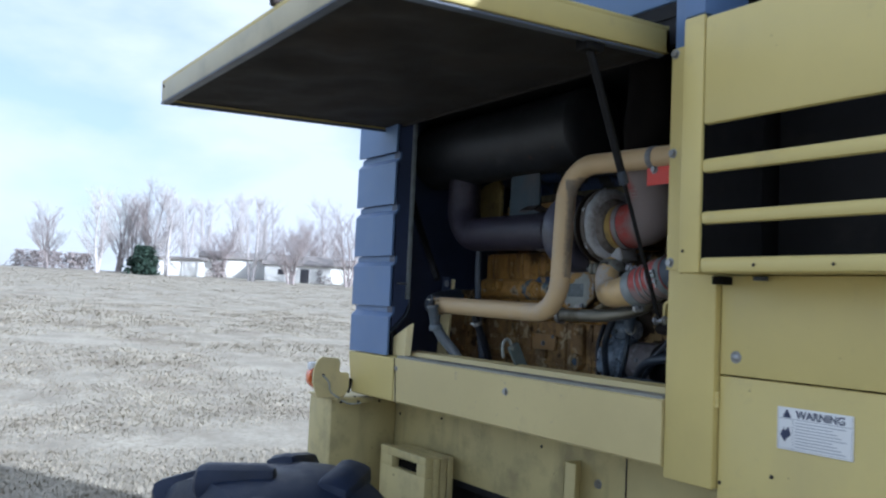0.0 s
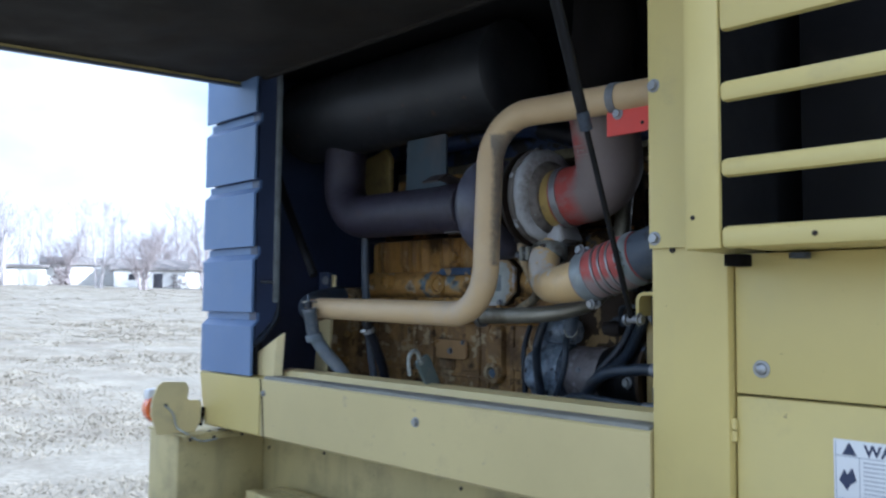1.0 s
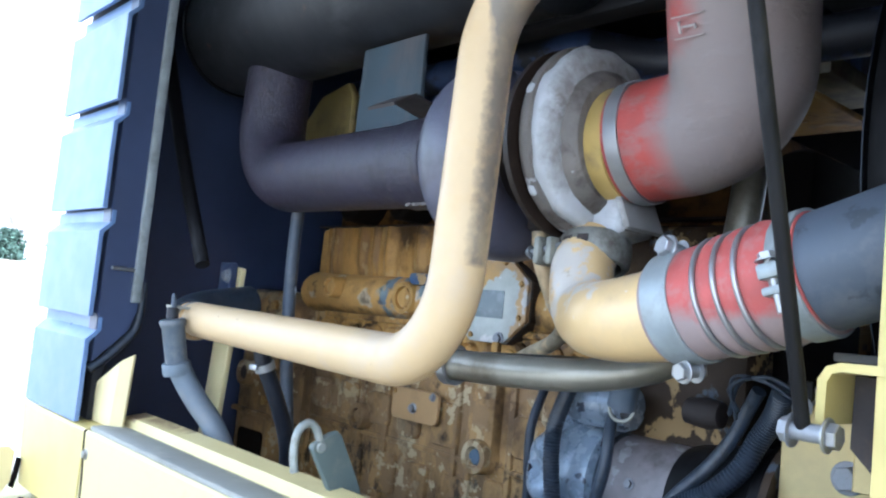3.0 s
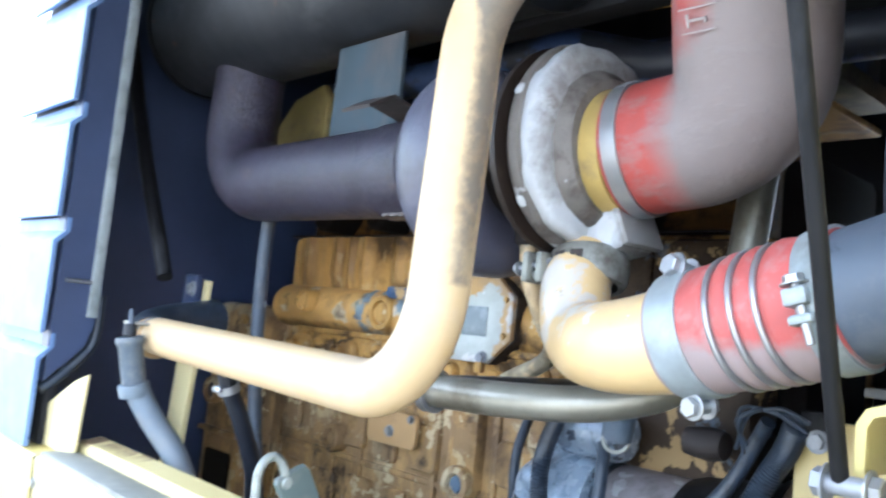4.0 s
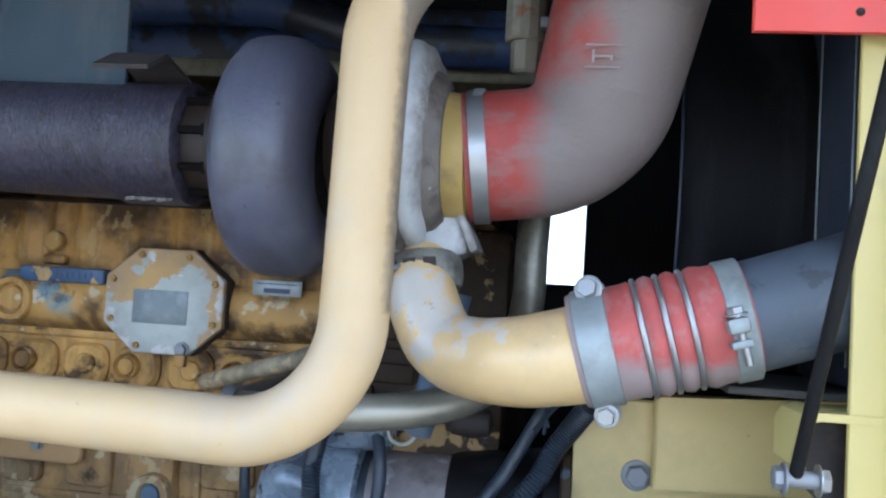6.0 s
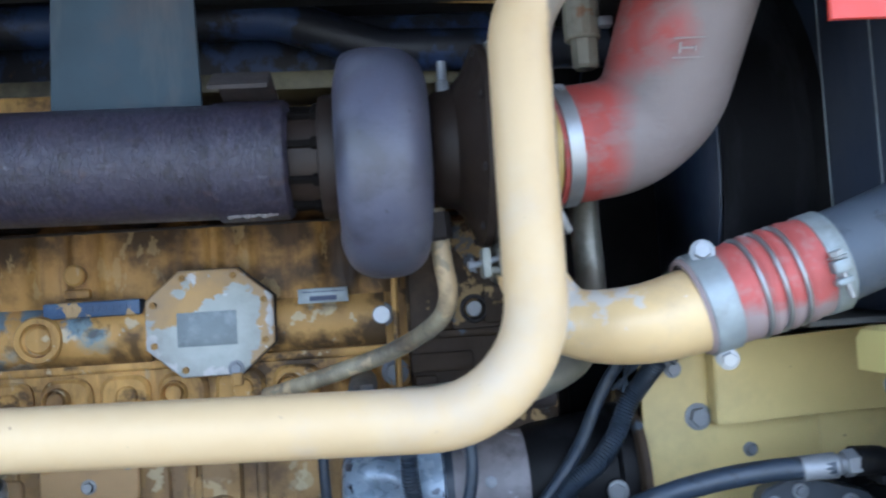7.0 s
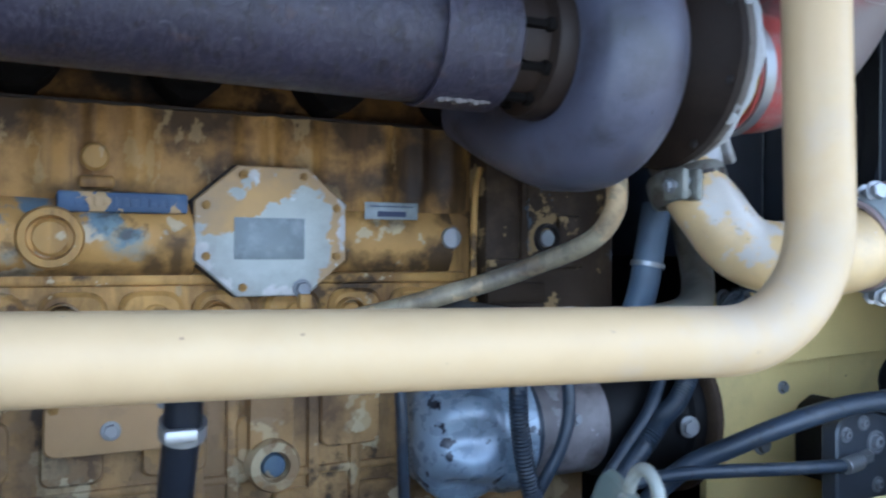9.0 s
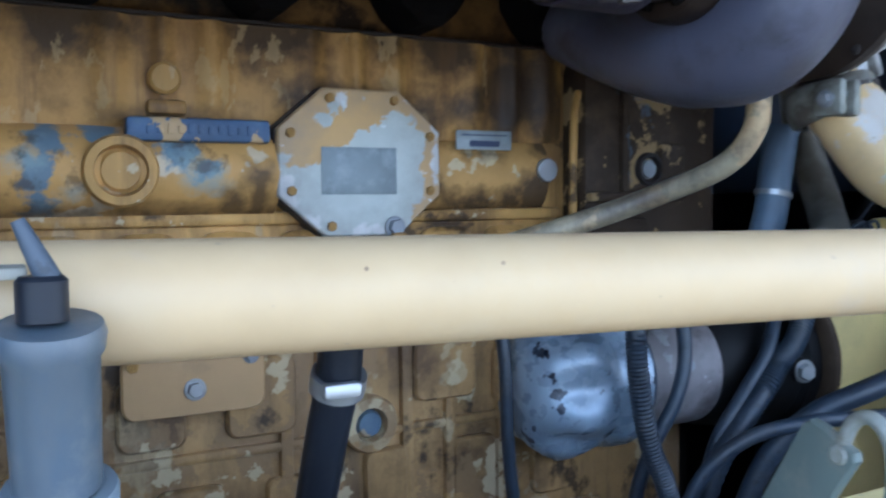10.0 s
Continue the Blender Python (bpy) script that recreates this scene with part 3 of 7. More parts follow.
# sooty ochre, darkened further for the shade behind the exhaust pipe
SHADED_OCHRE = layered(surface("sooty_shaded_ochre_paint", (0.11, 0.055, 0.014), 0.7, spec=0.12, vary=0.4, scale=9, dirt=(0.010, 0.008, 0.006), dirt_at=0.46, dirt_amount=0.95, dirt_scale=7, bump=0.5), (0.006, 0.005, 0.004), 10, 0.5, 0.08, 0.9, (1, 1, 1), 4.0)
LABEL_GREY = surface("grey_metal_label", (0.19, 0.215, 0.225), 0.5, 0.15, vary=0.15, scale=30, dirt=(0.33, 0.37, 0.39), dirt_at=0.52, dirt_amount=0.5, dirt_scale=40, bump=0.1)
BLUE_CHIP = surface("exposed_blue_paint", (0.045, 0.078, 0.150), 0.5, vary=0.3, scale=18, chips=(0.40, 0.27, 0.12), chip_at=0.6, chip_scale=24, dirt=(0.17, 0.22, 0.22), dirt_at=0.5, dirt_amount=0.55, bump=0.3)
GRASS = layered(surface("dry_straw", (0.33, 0.30, 0.24), 0.85, vary=0.3, scale=0.9, dirt=(0.22, 0.19, 0.14), dirt_at=0.52, dirt_amount=0.5, dirt_scale=0.8, bump=0.0), (0.20, 0.17, 0.13), 0.55, 0.56, 0.12, 0.5, (1, 3, 1), 3.0)
FIELD = layered(layered(surface("dormant_pasture", (0.31, 0.285, 0.232), 0.95, vary=0.25, scale=1.2, dirt=(0.19, 0.16, 0.12), dirt_at=0.50, dirt_amount=0.6, dirt_scale=0.8, bump=1.0, bump_scale=25), (0.17, 0.145, 0.11), 0.35, 0.54, 0.12, 0.55, (1, 2.5, 1), 5.0), (0.20, 0.175, 0.135), 14, 0.50, 0.08, 0.6, (1, 1, 1), 2.0)
# both barks are lightened to carry the distance haze in their colour
HAZED_BARK = surface("haze_paled_bark", (0.50, 0.47, 0.47), 0.9, vary=0.2, scale=3, bump=0.2, bump_scale=20)
HAZED_DARK_BARK = surface("haze_paled_twigs", (0.34, 0.30, 0.295), 0.9, vary=0.25, scale=2, bump=0.2, bump_scale=20)
EVERGREEN = surface("evergreen_needles", (0.025, 0.05, 0.035), 0.85, vary=0.3, scale=2, bump=0.2, bump_scale=20)
SIDING = surface("white_siding", (0.78, 0.78, 0.76), 0.7, vary=0.04, scale=1, bump=0.1, bump_scale=10)
ROOFING = surface("grey_roofing", (0.24, 0.22, 0.21), 0.9, vary=0.15, scale=2, bump=0.2, bump_scale=15)
GLASS_DARK = surface("dark_opening", (0.05, 0.05, 0.06), 0.3, vary=0.1, bump=0.0)

# amber plastic that lets daylight through
AMBER = surface("amber_plastic", (0.55, 0.36, 0.09), 0.4, vary=0.15, scale=20, bump=0.05)
nt = AMBER.node_tree
through_light = nt.nodes.new("ShaderNodeBsdfTranslucent")
through_light.inputs["Color"].default_value = (0.60, 0.42, 0.15, 1)
both = nt.nodes.new("ShaderNodeMixShader")
both.inputs[0].default_value = 0.6
nt.links.new(nt.nodes["Principled BSDF"].outputs[0], both.inputs[1])
nt.links.new(through_light.outputs[0], both.inputs[2])
nt.links.new(both.outputs[0], nt.nodes["Material Output"].inputs["Surface"])
layered(CUP, (0.10, 0.12, 0.14), 24, 0.52, 0.10, 0.55, (1, 1, 0.15), 2.3)
layered(CUP, (0.34, 0.37, 0.40), 50, 0.62, 0.05, 0.5, (1, 1, 0.5), 6.3)
layered(PATCHED, (0.60, 0.63, 0.63), 42, 0.645, 0.02, 0.75, (1, 1, 1), 3.9, 0.15)
layered(BLUE_GALLERY, (0.06, 0.040, 0.024), 19, 0.585, 0.06, 0.6, (1, 1, 1), 8.4)
layered(RUBBER, (0.006, 0.007, 0.009), 90, 0.56, 0.08, 0.5, (1, 1, 1), 4.7, 0.1)
# ---- shared small pieces ----
def bolt_mesh(name, material, washer=True, round_head=False):
    bm = bmesh.new()
    if washer:
        revolve(bm, [(0, 0), (0, 1.35), (0.14, 1.35), (0.2, 1.25), (0.2, 0)], (0, 0, 0), (0, 0, 1), 20)
    if round_head:
        revolve(bm, [(0.15, 1.0), (0.45, 0.92), (0.7, 0.6), (0.8, 0)], (0, 0, 0), (0, 0, 1), 16)
    else:
        hexa = [(math.cos(radians(60 * k)), math.sin(radians(60 * k))) for k in range(6)]
        extrude(bm, hexa, 0.15, 0.95, 2, 0.1)
    return finish(bm, name, material, 30)


BOLT_ZINC = bolt_mesh("bolt", ZINC)
BOLT_DULL = bolt_mesh("bolt", DULL_BOLT)
BOLT_OCHRE = bolt_mesh("bolt", OCHRE, washer=False)
SCREW_DARK = bolt_mesh("screw", RUSTY, washer=False, round_head=True)
SCREW_BROWN = bolt_mesh("screw", surface("brown_speck", (0.28, 0.20, 0.12), 0.6), washer=False, round_head=True)
SCREW_YELLOW = bolt_mesh("screw", YELLOW, washer=False, round_head=True)


def bolt(parent, pos, r=0.009, axis=(0, -1, 0), mesh=None, spin=12.0):
    return piece("bolt" if mesh not in (SCREW_DARK, SCREW_YELLOW) else "screw", mesh or BOLT_ZINC, facing(pos, axis, r, spin), parent)


# ---- ground: one sheet, rising gently to the far trees ----
def ground_height(x, y):
    d = max(0.0, -x - 9.0)
    return 3.25 * min(1.0, d / 82.0) + 0.03 * noise.noise((x * 0.6, y * 0.6, 0)) * min(1, d / 4)


bm = bmesh.new()
xs = [-1500, -500, -200, -120] + [-100 + 2.5 * k for k in range(38)] + [-6, -4, -2, 0, 2, 5, 10, 30, 100, 500, 1500]
ys = [-1500, -400, -120, -60] + [-30 + 3 * k for k in range(34)] + [80, 120, 400, 1500]
grid = [[bm.verts.new((x, y, ground_height(x, y))) for y in ys] for x in xs]
for i in range(len(xs) - 1):
    for j in range(len(ys) - 1):
        bm.faces.new((grid[i][j], grid[i + 1][j], grid[i + 1][j + 1], grid[i][j + 1]))
solo("ground", bm, FIELD, "dry straw-coloured pasture with brown patches", "ground", kind="structure")


def grass_field():
    rng = random.Random(4)
    verts, faces = [], []
    for _ in range(85000):
        d = 3.4 + (32 * rng.random() ** 1.7 if rng.random() < 0.72 else 30 + 50 * rng.random())
        az = radians(rng.uniform(140, 186))
        cx, cy = 0.2 + d * math.cos(az), 0.8 + d * math.sin(az)
        if cx > -3.6 and cy > 1.0:
            continue
        tall = (0.025 + 0.05 * max(0, noise.noise((cx * 0.35, cy * 0.35, 3)) + 0.25) + 0.02 * rng.random()) * (1.0 if d < 9 else 0.55)
        z = ground_height(cx, cy)
        for _ in range(3):
            a, lean = rng.uniform(0, 6.28), rng.uniform(0.5, 3.2)
            px, py = cx + rng.uniform(-0.06, 0.06), cy + rng.uniform(-0.06, 0.06)
            w = 0.004 + 0.0006 * d
            k = len(verts)
            dx, dy = math.cos(a), math.sin(a)
            verts += [(px - dy * w, py + dx * w, z - 0.01), (px + dy * w, py - dx * w, z - 0.01), (px + dx * tall * lean, py + dy * tall * lean, z + tall)]
            faces.append((k, k + 1, k + 2))
    mesh = bpy.data.meshes.new("grass")
    mesh.from_pydata(verts, [], faces)
    mesh.materials.append(GRASS)
    tagged(new("grass", mesh), "short dry dormant grass, straw coloured", "grass", kind="stuff")


grass_field()

# ---- the harvester's body ----
harvester = thing("harvester", (-1.6, 3.4, 0), "yellow and blue self-propelled harvester with its engine bay open", "harvester")
FACE = 2.244
X0, X1 = -2.866, 0.9


def sill_profile(ledge):
    p = [(FACE, 1.268), (FACE, 1.428), (FACE + 0.004, 1.432), (FACE + 0.030, 1.436)]
    p += [(FACE + 0.066, 1.440), (FACE + 0.070, 1.456), (FACE + 0.105, 1.462), (FACE + 0.108, 1.40)] if ledge else [(FACE + 0.10, 1.436), (FACE + 0.10, 1.40)]
    return p + [(FACE + 0.06, 1.40), (FACE + 0.06, 1.272), (FACE + 0.05, 1.262), (FACE + 0.006, 1.262)]


DUSTY_SEAL = surface("dusty_grey_seal", (0.23, 0.23, 0.205), 0.8, vary=0.2, scale=7, dirt=(0.34, 0.33, 0.28), dirt_at=0.48, dirt_amount=0.6, dirt_scale=9, bump=0.3)
sill = part("sill", extrude(bmesh.new(), sill_profile(True), -2.493, -1.1645, 0), SILL_PAINT, harvester, "folded yellow sheet sill", 25)
part("seal_strip", box(bmesh.new(), (-2.49, FACE + 0.006, 1.4300), (-1.17, FACE + 0.0655, 1.4402), 0.003), DUSTY_SEAL, sill, "dusty grey sealing strip")
bm = extrude(bmesh.new(), sill_profile(False), X0 - 0.003, -2.500, 0)
for v in bm.verts:
    if v.co.x < -2.7 and v.co.z < 1.30:
        v.co.x += 0.034
part("corner_sill", bm, YELLOW, harvester, "", 25)
part("seam_gap", extrude(bmesh.new(), [(-2.500, 1.431), (-2.4945, 1.431), (-2.480, 1.36), (-2.4725, 1.264), (-2.4775, 1.264), (-2.487, 1.36)], FACE - 0.001, FACE + 0.004, 1), DEAD_BLACK, harvester)
bolt(harvester, (-1.804, FACE, 1.380), 0.009)
bolt(harvester, (-2.478, FACE, 1.392), 0.007)

# post beside the opening
bm = bmesh.new()
box(bm, (-1.163, 2.250, 1.235), (-1.012, 2.400, 2.345), 0.006)
post = part("post", bm, YELLOW, harvester, "yellow pressed-steel corner post")
channel = part("upper_channel", extrude(bmesh.new(), [(-1.165, 2.249), (-1.162, 2.243), (-1.122, 2.240), (-1.064, 2.246), (-1.058, 2.234), (-1.046, 2.231), (-1.034, 2.233), (-1.030, 2.249)], 1.766, 2.344, 2), YELLOW, post, "creased sheet channel screwed to the post", 12)
for z in (2.068, 1.784, 2.33):
    bolt(channel, (-1.150, 2.2415, z), 0.0095)
bolt(post, (-1.118, 2.250, 1.762), 0.006, mesh=SCREW_DARK)
bm = bmesh.new()
box(bm, (-1.163, 2.252, 2.347), (-1.012, 2.400, 3.0), 0.006)
part("inner_flange", box(bmesh.new(), (-1.222, 2.353, 1.24), (-1.1640, 2.361, 2.34), 0.003), YELLOW, harvester)
part("post_cap", bm, BLUE, harvester, "blue painted upper post")

# grille box, proud of the face
GY = 2.098
bm = bmesh.new()
box(bm, (-1.002, GY, 1.750), (-0.945, GY + 0.012, 2.352), 0.004)
box(bm, (-1.009, GY + 0.008, 1.750), (-1.0025, 2.262, 2.352), 0.002)
part("grille_stile", bm, YELLOW, harvester)
# black strip draws the shaded gap between post and stile
part("door_seal", box(bmesh.new(), (-1.013, GY + 0.030, 1.752), (-1.0095, GY + 0.050, 2.350), 0.001), DEAD_BLACK, harvester, "dark strip standing in for the gap beside the stile")
for a, b in ((1.750, 1.785), (1.860, 1.890), (1.978, 2.011), (2.090, 2.345)):
    bm = box(bmesh.new(), (-0.9449, GY + 0.001, a), (X1, GY + 0.022, b), 0.009)
    part("grille_rail", bm, YELLOW, harvester)
part("grille_bottom", box(bmesh.new(), (-0.9445, GY + 0.036, 1.754), (X1, 2.395, 1.772), 0.002), YELLOW, harvester)
part("grille_top_frame", box(bmesh.new(), (-1.005, GY + 0.001, 2.354), (-0.945, 2.262, 2.9), 0.005), BLUE, harvester, "blue painted frame over the grille")
# liner and screen are near-black: shade behind the slots put into their colour
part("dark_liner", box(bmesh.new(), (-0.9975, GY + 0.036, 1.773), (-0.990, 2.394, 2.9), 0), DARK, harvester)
part("radiator_screen", box(bmesh.new(), (-0.944, 2.395, 1.773), (X1, 2.41, 2.9), 0.002), DARK, harvester, "near-black radiator screen behind the slots")
for x in (-0.99, -0.80, -0.62):
    bolt(harvester, (x, GY, 1.80 if x < -0.9 else 1.766), 0.004, mesh=SCREW_DARK)

# panels under the grille
bm = box(bmesh.new(), (-1.008, 2.266, 1.513), (X1, 2.30, 1.752), 0.004)
upper_panel = part("side_panel", bm, YELLOW, harvester)
bolt(upper_panel, (-0.962, 2.266, 1.557), 0.011, mesh=bolt_mesh("quarter_turn_stud", ZINC, True, True))
bm = box(bmesh.new(), (-1.008, 2.266, 0.55), (X1, 2.30, 1.5095), 0.004)
lower_panel = part("side_panel", bm, YELLOW, harvester)
for k, z in enumerate((1.46, 1.44)):
    part("hinge", cyl(bmesh.new(), (-1.010, 2.262, z - 0.008), (-1.010, 2.262, z + 0.010), 0.006), YELLOW, lower_panel)
for x, z in ((-0.86, 1.295), (-1.0, 1.255)):
    bolt(lower_panel, (x, 2.266, z), 0.005, mesh=SCREW_DARK)
part("rubber_stop", box(bmesh.new(), (-1.006, 2.225, 1.729), (-0.975, 2.265, 1.749), 0.002), DEAD_BLACK, harvester)
part("rubber_stop", cyl(bmesh.new(), (-0.885, 2.245, 1.749), (-0.885, 2.245, 1.739), 0.017, 20), RUBBER, harvester)

# warning sticker
sticker = part("warning_sticker", box(bmesh.new(), (-0.846, 2.2625, 1.363), (-0.668, 2.2655, 1.457), 0.0005), WHITE, lower_panel, "white warning sticker with a heading, pictogram and small print")
SY = 2.2620
bm = bmesh.new()
for a, b in (((-0.843, 1.431), (-0.671, 1.4325)), ((-0.808, 1.366), (-0.807, 1.431)), ((-0.843, 1.366), (-0.842, 1.454)), ((-0.672, 1.366), (-0.671, 1.454)), ((-0.843, 1.366), (-0.671, 1.3668))):
    box(bm, (a[0], SY, a[1]), (b[0], SY + 0.001, b[1]), 0)
for k in range(9):
    w = 0.118 - 0.03 * ((k * 7) % 4) / 3
    box(bm, (-0.802, SY, 1.424 - 0.0066 * k), (-0.802 + w, SY + 0.001, 1.4262 - 0.0066 * k), 0)
part("small_print", bm, GREY_INK, sticker)
bm = bmesh.new()
extrude(bm, [(-0.833, 1.434), (-0.811, 1.434), (-0.822, 1.454)], SY - 0.0001, SY + 0.0008, 1)
extrude(bm, [(-0.838, 1.395), (-0.83, 1.412), (-0.826, 1.404), (-0.818, 1.415), (-0.812, 1.396), (-0.822, 1.388), (-0.826, 1.38)], SY - 0.0001, SY + 0.0008, 1)
part("pictogram", bm, INK, sticker)
txt = bpy.data.curves.new("heading", "FONT")
txt.body, txt.size, txt.extrude, txt.offset = "WARNING", 0.0235, 0.0003, 0.0006
txt.materials.append(INK)
head_ob = hang(new("heading", txt), sticker)
head_ob.matrix_basis = pose(-0.8, SY, 1.4355, 90, 0, 0)

# blue louvred panel at the rear corner
part("louvre_backing", box(bmesh.new(), (X0 + 0.012, 2.270, 1.437), (-2.570, 2.292, 2.52), 0.003), DARK, harvester)
steps = [1.4365, 1.629, 1.831, 2.038, 2.248, 2.46]
for k in range(5):
    z0, z1 = steps[k], steps[k + 1] - 0.001
    prof = [(FACE, z0), (FACE, z1 - 0.042), (FACE + 0.020, z1 - 0.022), (FACE + 0.020, z1), (FACE + 0.027, z1), (FACE + 0.027, z1 - 0.024), (FACE + 0.008, z1 - 0.046), (FACE + 0.008, z0)]
    part("louvre", extrude(bmesh.new(), prof, X0, -2.557, 0), BLUE, harvester, "blue pressed louvre" if k == 0 else "", 20)
for x, z in ((-2.70, 1.603), (-2.7, 2.012)):
    bolt(harvester, (x, FACE + 0.021, z), 0.004, mesh=SCREW_DARK)

# jamb of the opening, with a dull edge strip and a rubber foot
bm = bmesh.new()
extrude(bm, [(2.262, 1.545), (2.262, 2.40), (2.335, 2.40), (2.335, 1.64), (2.318, 1.60)], -2.60, -2.560, 0, 0.002)
jamb = part("door_jamb", bm, NAVY, harvester, "navy door jamb")
part("edge_strip", box(bmesh.new(), (-2.559, 2.318, 1.66), (-2.550, 2.336, 2.38), 0.002), BAND, jamb)
bm = bmesh.new()
sweep(bm, spline([(-2.572, 2.262, 1.53), (-2.572, 2.29, 1.552), (-2.572, 2.322, 1.585), (-2.572, 2.343, 1.62), (-2.572, 2.345, 1.70)], 24), 0.009, 10)
part("rubber_seal", bm, RUBBER, jamb)
cyl(bm := bmesh.new(), (-2.555, 2.333, 1.722), (-2.548, 2.272, 1.722), 0.0035, 10)
part("striker_pin", bm, ZINC, jamb)
bm = bmesh.new()
extrude(bm, [(-2.570, 1.437), (-2.482, 1.437), (-2.468, 1.556), (-2.572, 1.508)], 2.280, 2.286, 1, 0.001)
front = [Vector(v) for v in ((-2.4815, 2.281, 1.437), (-2.466, 2.297, 1.437), (-2.452, 2.297, 1.570), (-2.4675, 2.281, 1.557))]
add(bm, front + [v + Vector((-0.004, 0.005, 0)) for v in front], [(0, 1, 2, 3), (7, 6, 5, 4), (0, 4, 5, 1), (1, 5, 6, 2), (2, 6, 7, 3), (3, 7, 4, 0)])
part("gusset", bm, PALE_YELLOW, harvester, "pale yellow gusset at the foot of the jamb")

# shell of the bay, closed with added near-black sheets that keep it dark
HX0, HX1, HZ0, HZ1 = -1.566, -1.422, 1.80, 2.04
SX0, SX1, SZ0, SZ1 = -1.499, -1.452, 2.052, 2.218
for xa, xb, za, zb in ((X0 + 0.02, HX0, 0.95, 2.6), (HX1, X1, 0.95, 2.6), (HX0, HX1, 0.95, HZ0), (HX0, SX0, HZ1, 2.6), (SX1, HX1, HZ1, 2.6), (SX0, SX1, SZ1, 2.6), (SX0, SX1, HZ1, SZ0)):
    part("bulkhead_sheet", box(bmesh.new(), (xa, 3.30, za), (xb, 3.34, zb), 0), DARK, harvester, "near-black bulkhead sheet round an opening to the daylight")
cover = part("vent_cover", box(bmesh.new(), (SX0 - 0.03, 3.365, 2.205), (SX1 + 0.01, 3.372, 2.262), 0.001), AMBER, harvester, "translucent amber slatted cover on the far side")
for za, zb in ((2.142, 2.2035), (2.0935, 2.130), (2.055, 2.0865)):
    part("slat", box(bmesh.new(), (SX0 - 0.03, 3.365, za), (SX1 + 0.01, 3.369, zb), 0.001), AMBER, cover)
for za, zb in ((2.1985, 2.2135), (2.127, 2.1455)):
    part("rib", box(bmesh.new(), (SX0 - 0.03, 3.3745, za), (SX1 + 0.01, 3.383, zb), 0.001), AMBER, cover)
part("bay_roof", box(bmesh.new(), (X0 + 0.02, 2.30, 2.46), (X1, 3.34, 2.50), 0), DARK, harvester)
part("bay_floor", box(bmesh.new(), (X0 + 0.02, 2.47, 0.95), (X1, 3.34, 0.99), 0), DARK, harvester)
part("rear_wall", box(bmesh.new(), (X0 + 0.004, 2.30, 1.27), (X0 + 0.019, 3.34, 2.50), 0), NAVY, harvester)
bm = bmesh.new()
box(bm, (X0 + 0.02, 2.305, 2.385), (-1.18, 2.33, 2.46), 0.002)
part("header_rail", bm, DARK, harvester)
bm = box(bmesh.new(), (-2.93, 2.294, 2.50), (-1.18, 3.4, 3.15), 0.01)
part("upper_body", bm, BLUE, harvester, "blue upper bodywork")
part("upper_body", box(bmesh.new(), (-1.011, 2.32, 2.52), (X1, 3.4, 3.15), 0.01), BLUE, harvester)
# unseen boxes, sized to throw the machine's shadow across the field
part("rear_overhang", box(bmesh.new(), (-2.93, 3.401, 2.30), (X1, 4.32, 3.6), 0.01), BLUE, harvester)
part("far_side_body", box(bmesh.new(), (-2.93, 3.401, 1.0), (-2.30, 4.32, 2.296), 0.01), BLUE, harvester)
# plain unseen mass added to shade the ground before the bay
part("front_body", box(bmesh.new(), (X1 + 0.004, 2.10, 0.55), (4.6, 4.32, 2.345), 0.04), YELLOW, harvester)
part("front_upper_body", box(bmesh.new(), (X1 + 0.004, 2.10, 2.35), (4.6, 4.32, 3.6), 0.06), BLUE, harvester)
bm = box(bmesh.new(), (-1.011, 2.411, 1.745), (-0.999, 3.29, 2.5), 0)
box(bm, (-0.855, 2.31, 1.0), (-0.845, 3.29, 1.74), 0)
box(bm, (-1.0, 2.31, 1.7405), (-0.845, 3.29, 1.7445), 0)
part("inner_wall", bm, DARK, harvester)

# skirt under the sill
bm = box(bmesh.new(), (-3.0, 2.465, 0.975), (-1.02, 2.475, 1.30), 0.002)
skirt = part("skirt_panel", bm, GRIMY_SHADED_YELLOW, harvester, "recessed yellow skirt panel")
for x, z in ((-2.475, 1.193), (-1.87, 1.183), (-2.79, 1.17), (-2.79, 1.22)):
    bolt(skirt, (x, 2.465, z), 0.006, mesh=SCREW_DARK)
part("underside", box(bmesh.new(), (-2.82, 2.305, 1.262), (-1.18, 2.464, 1.267), 0), GRIMY_SHADED_YELLOW, harvester)
part("seam", box(bmesh.new(), (-1.485, 2.461, 0.98), (-1.482, 2.466, 1.22), 0), RUSTY, skirt)
bm = bmesh.new()
box(bm, (-1.685, 2.395, 0.80), (-1.678, 2.464, 1.172), 0.002)
box(bm, (-1.685, 2.395, 0.80), (-1.632, 2.401, 1.172), 0.002)
part("channel", bm, GRIMY_SHADED_YELLOW, harvester)
bolt(harvester, (-1.60, 2.465, 1.112), 0.011)
part("frame_rail", box(bmesh.new(), (-2.82, 2.52, 0.62), (-1.02, 2.62, 0.95), 0.01), BLACK, harvester, "black chassis rail")

# corner box with lamp shelf
bm = box(bmesh.new(), (-3.03, 2.150, 0.70), (-2.823, 2.464, 1.235), 0.008)
part("corner_box", bm, GRIMY_SHADED_YELLOW, harvester)
bm = bmesh.new()
box(bm, (-3.02, 2.140, 1.2375), (-2.76, 2.40, 1.2450), 0.002)
box(bm, (-2.768, 2.140, 1.2250), (-2.760, 2.40, 1.2370), 0.002)
shelf = part("lamp_shelf", bm, GRIMY_SHADED_YELLOW, harvester, "weathered pale yellow lamp shelf")
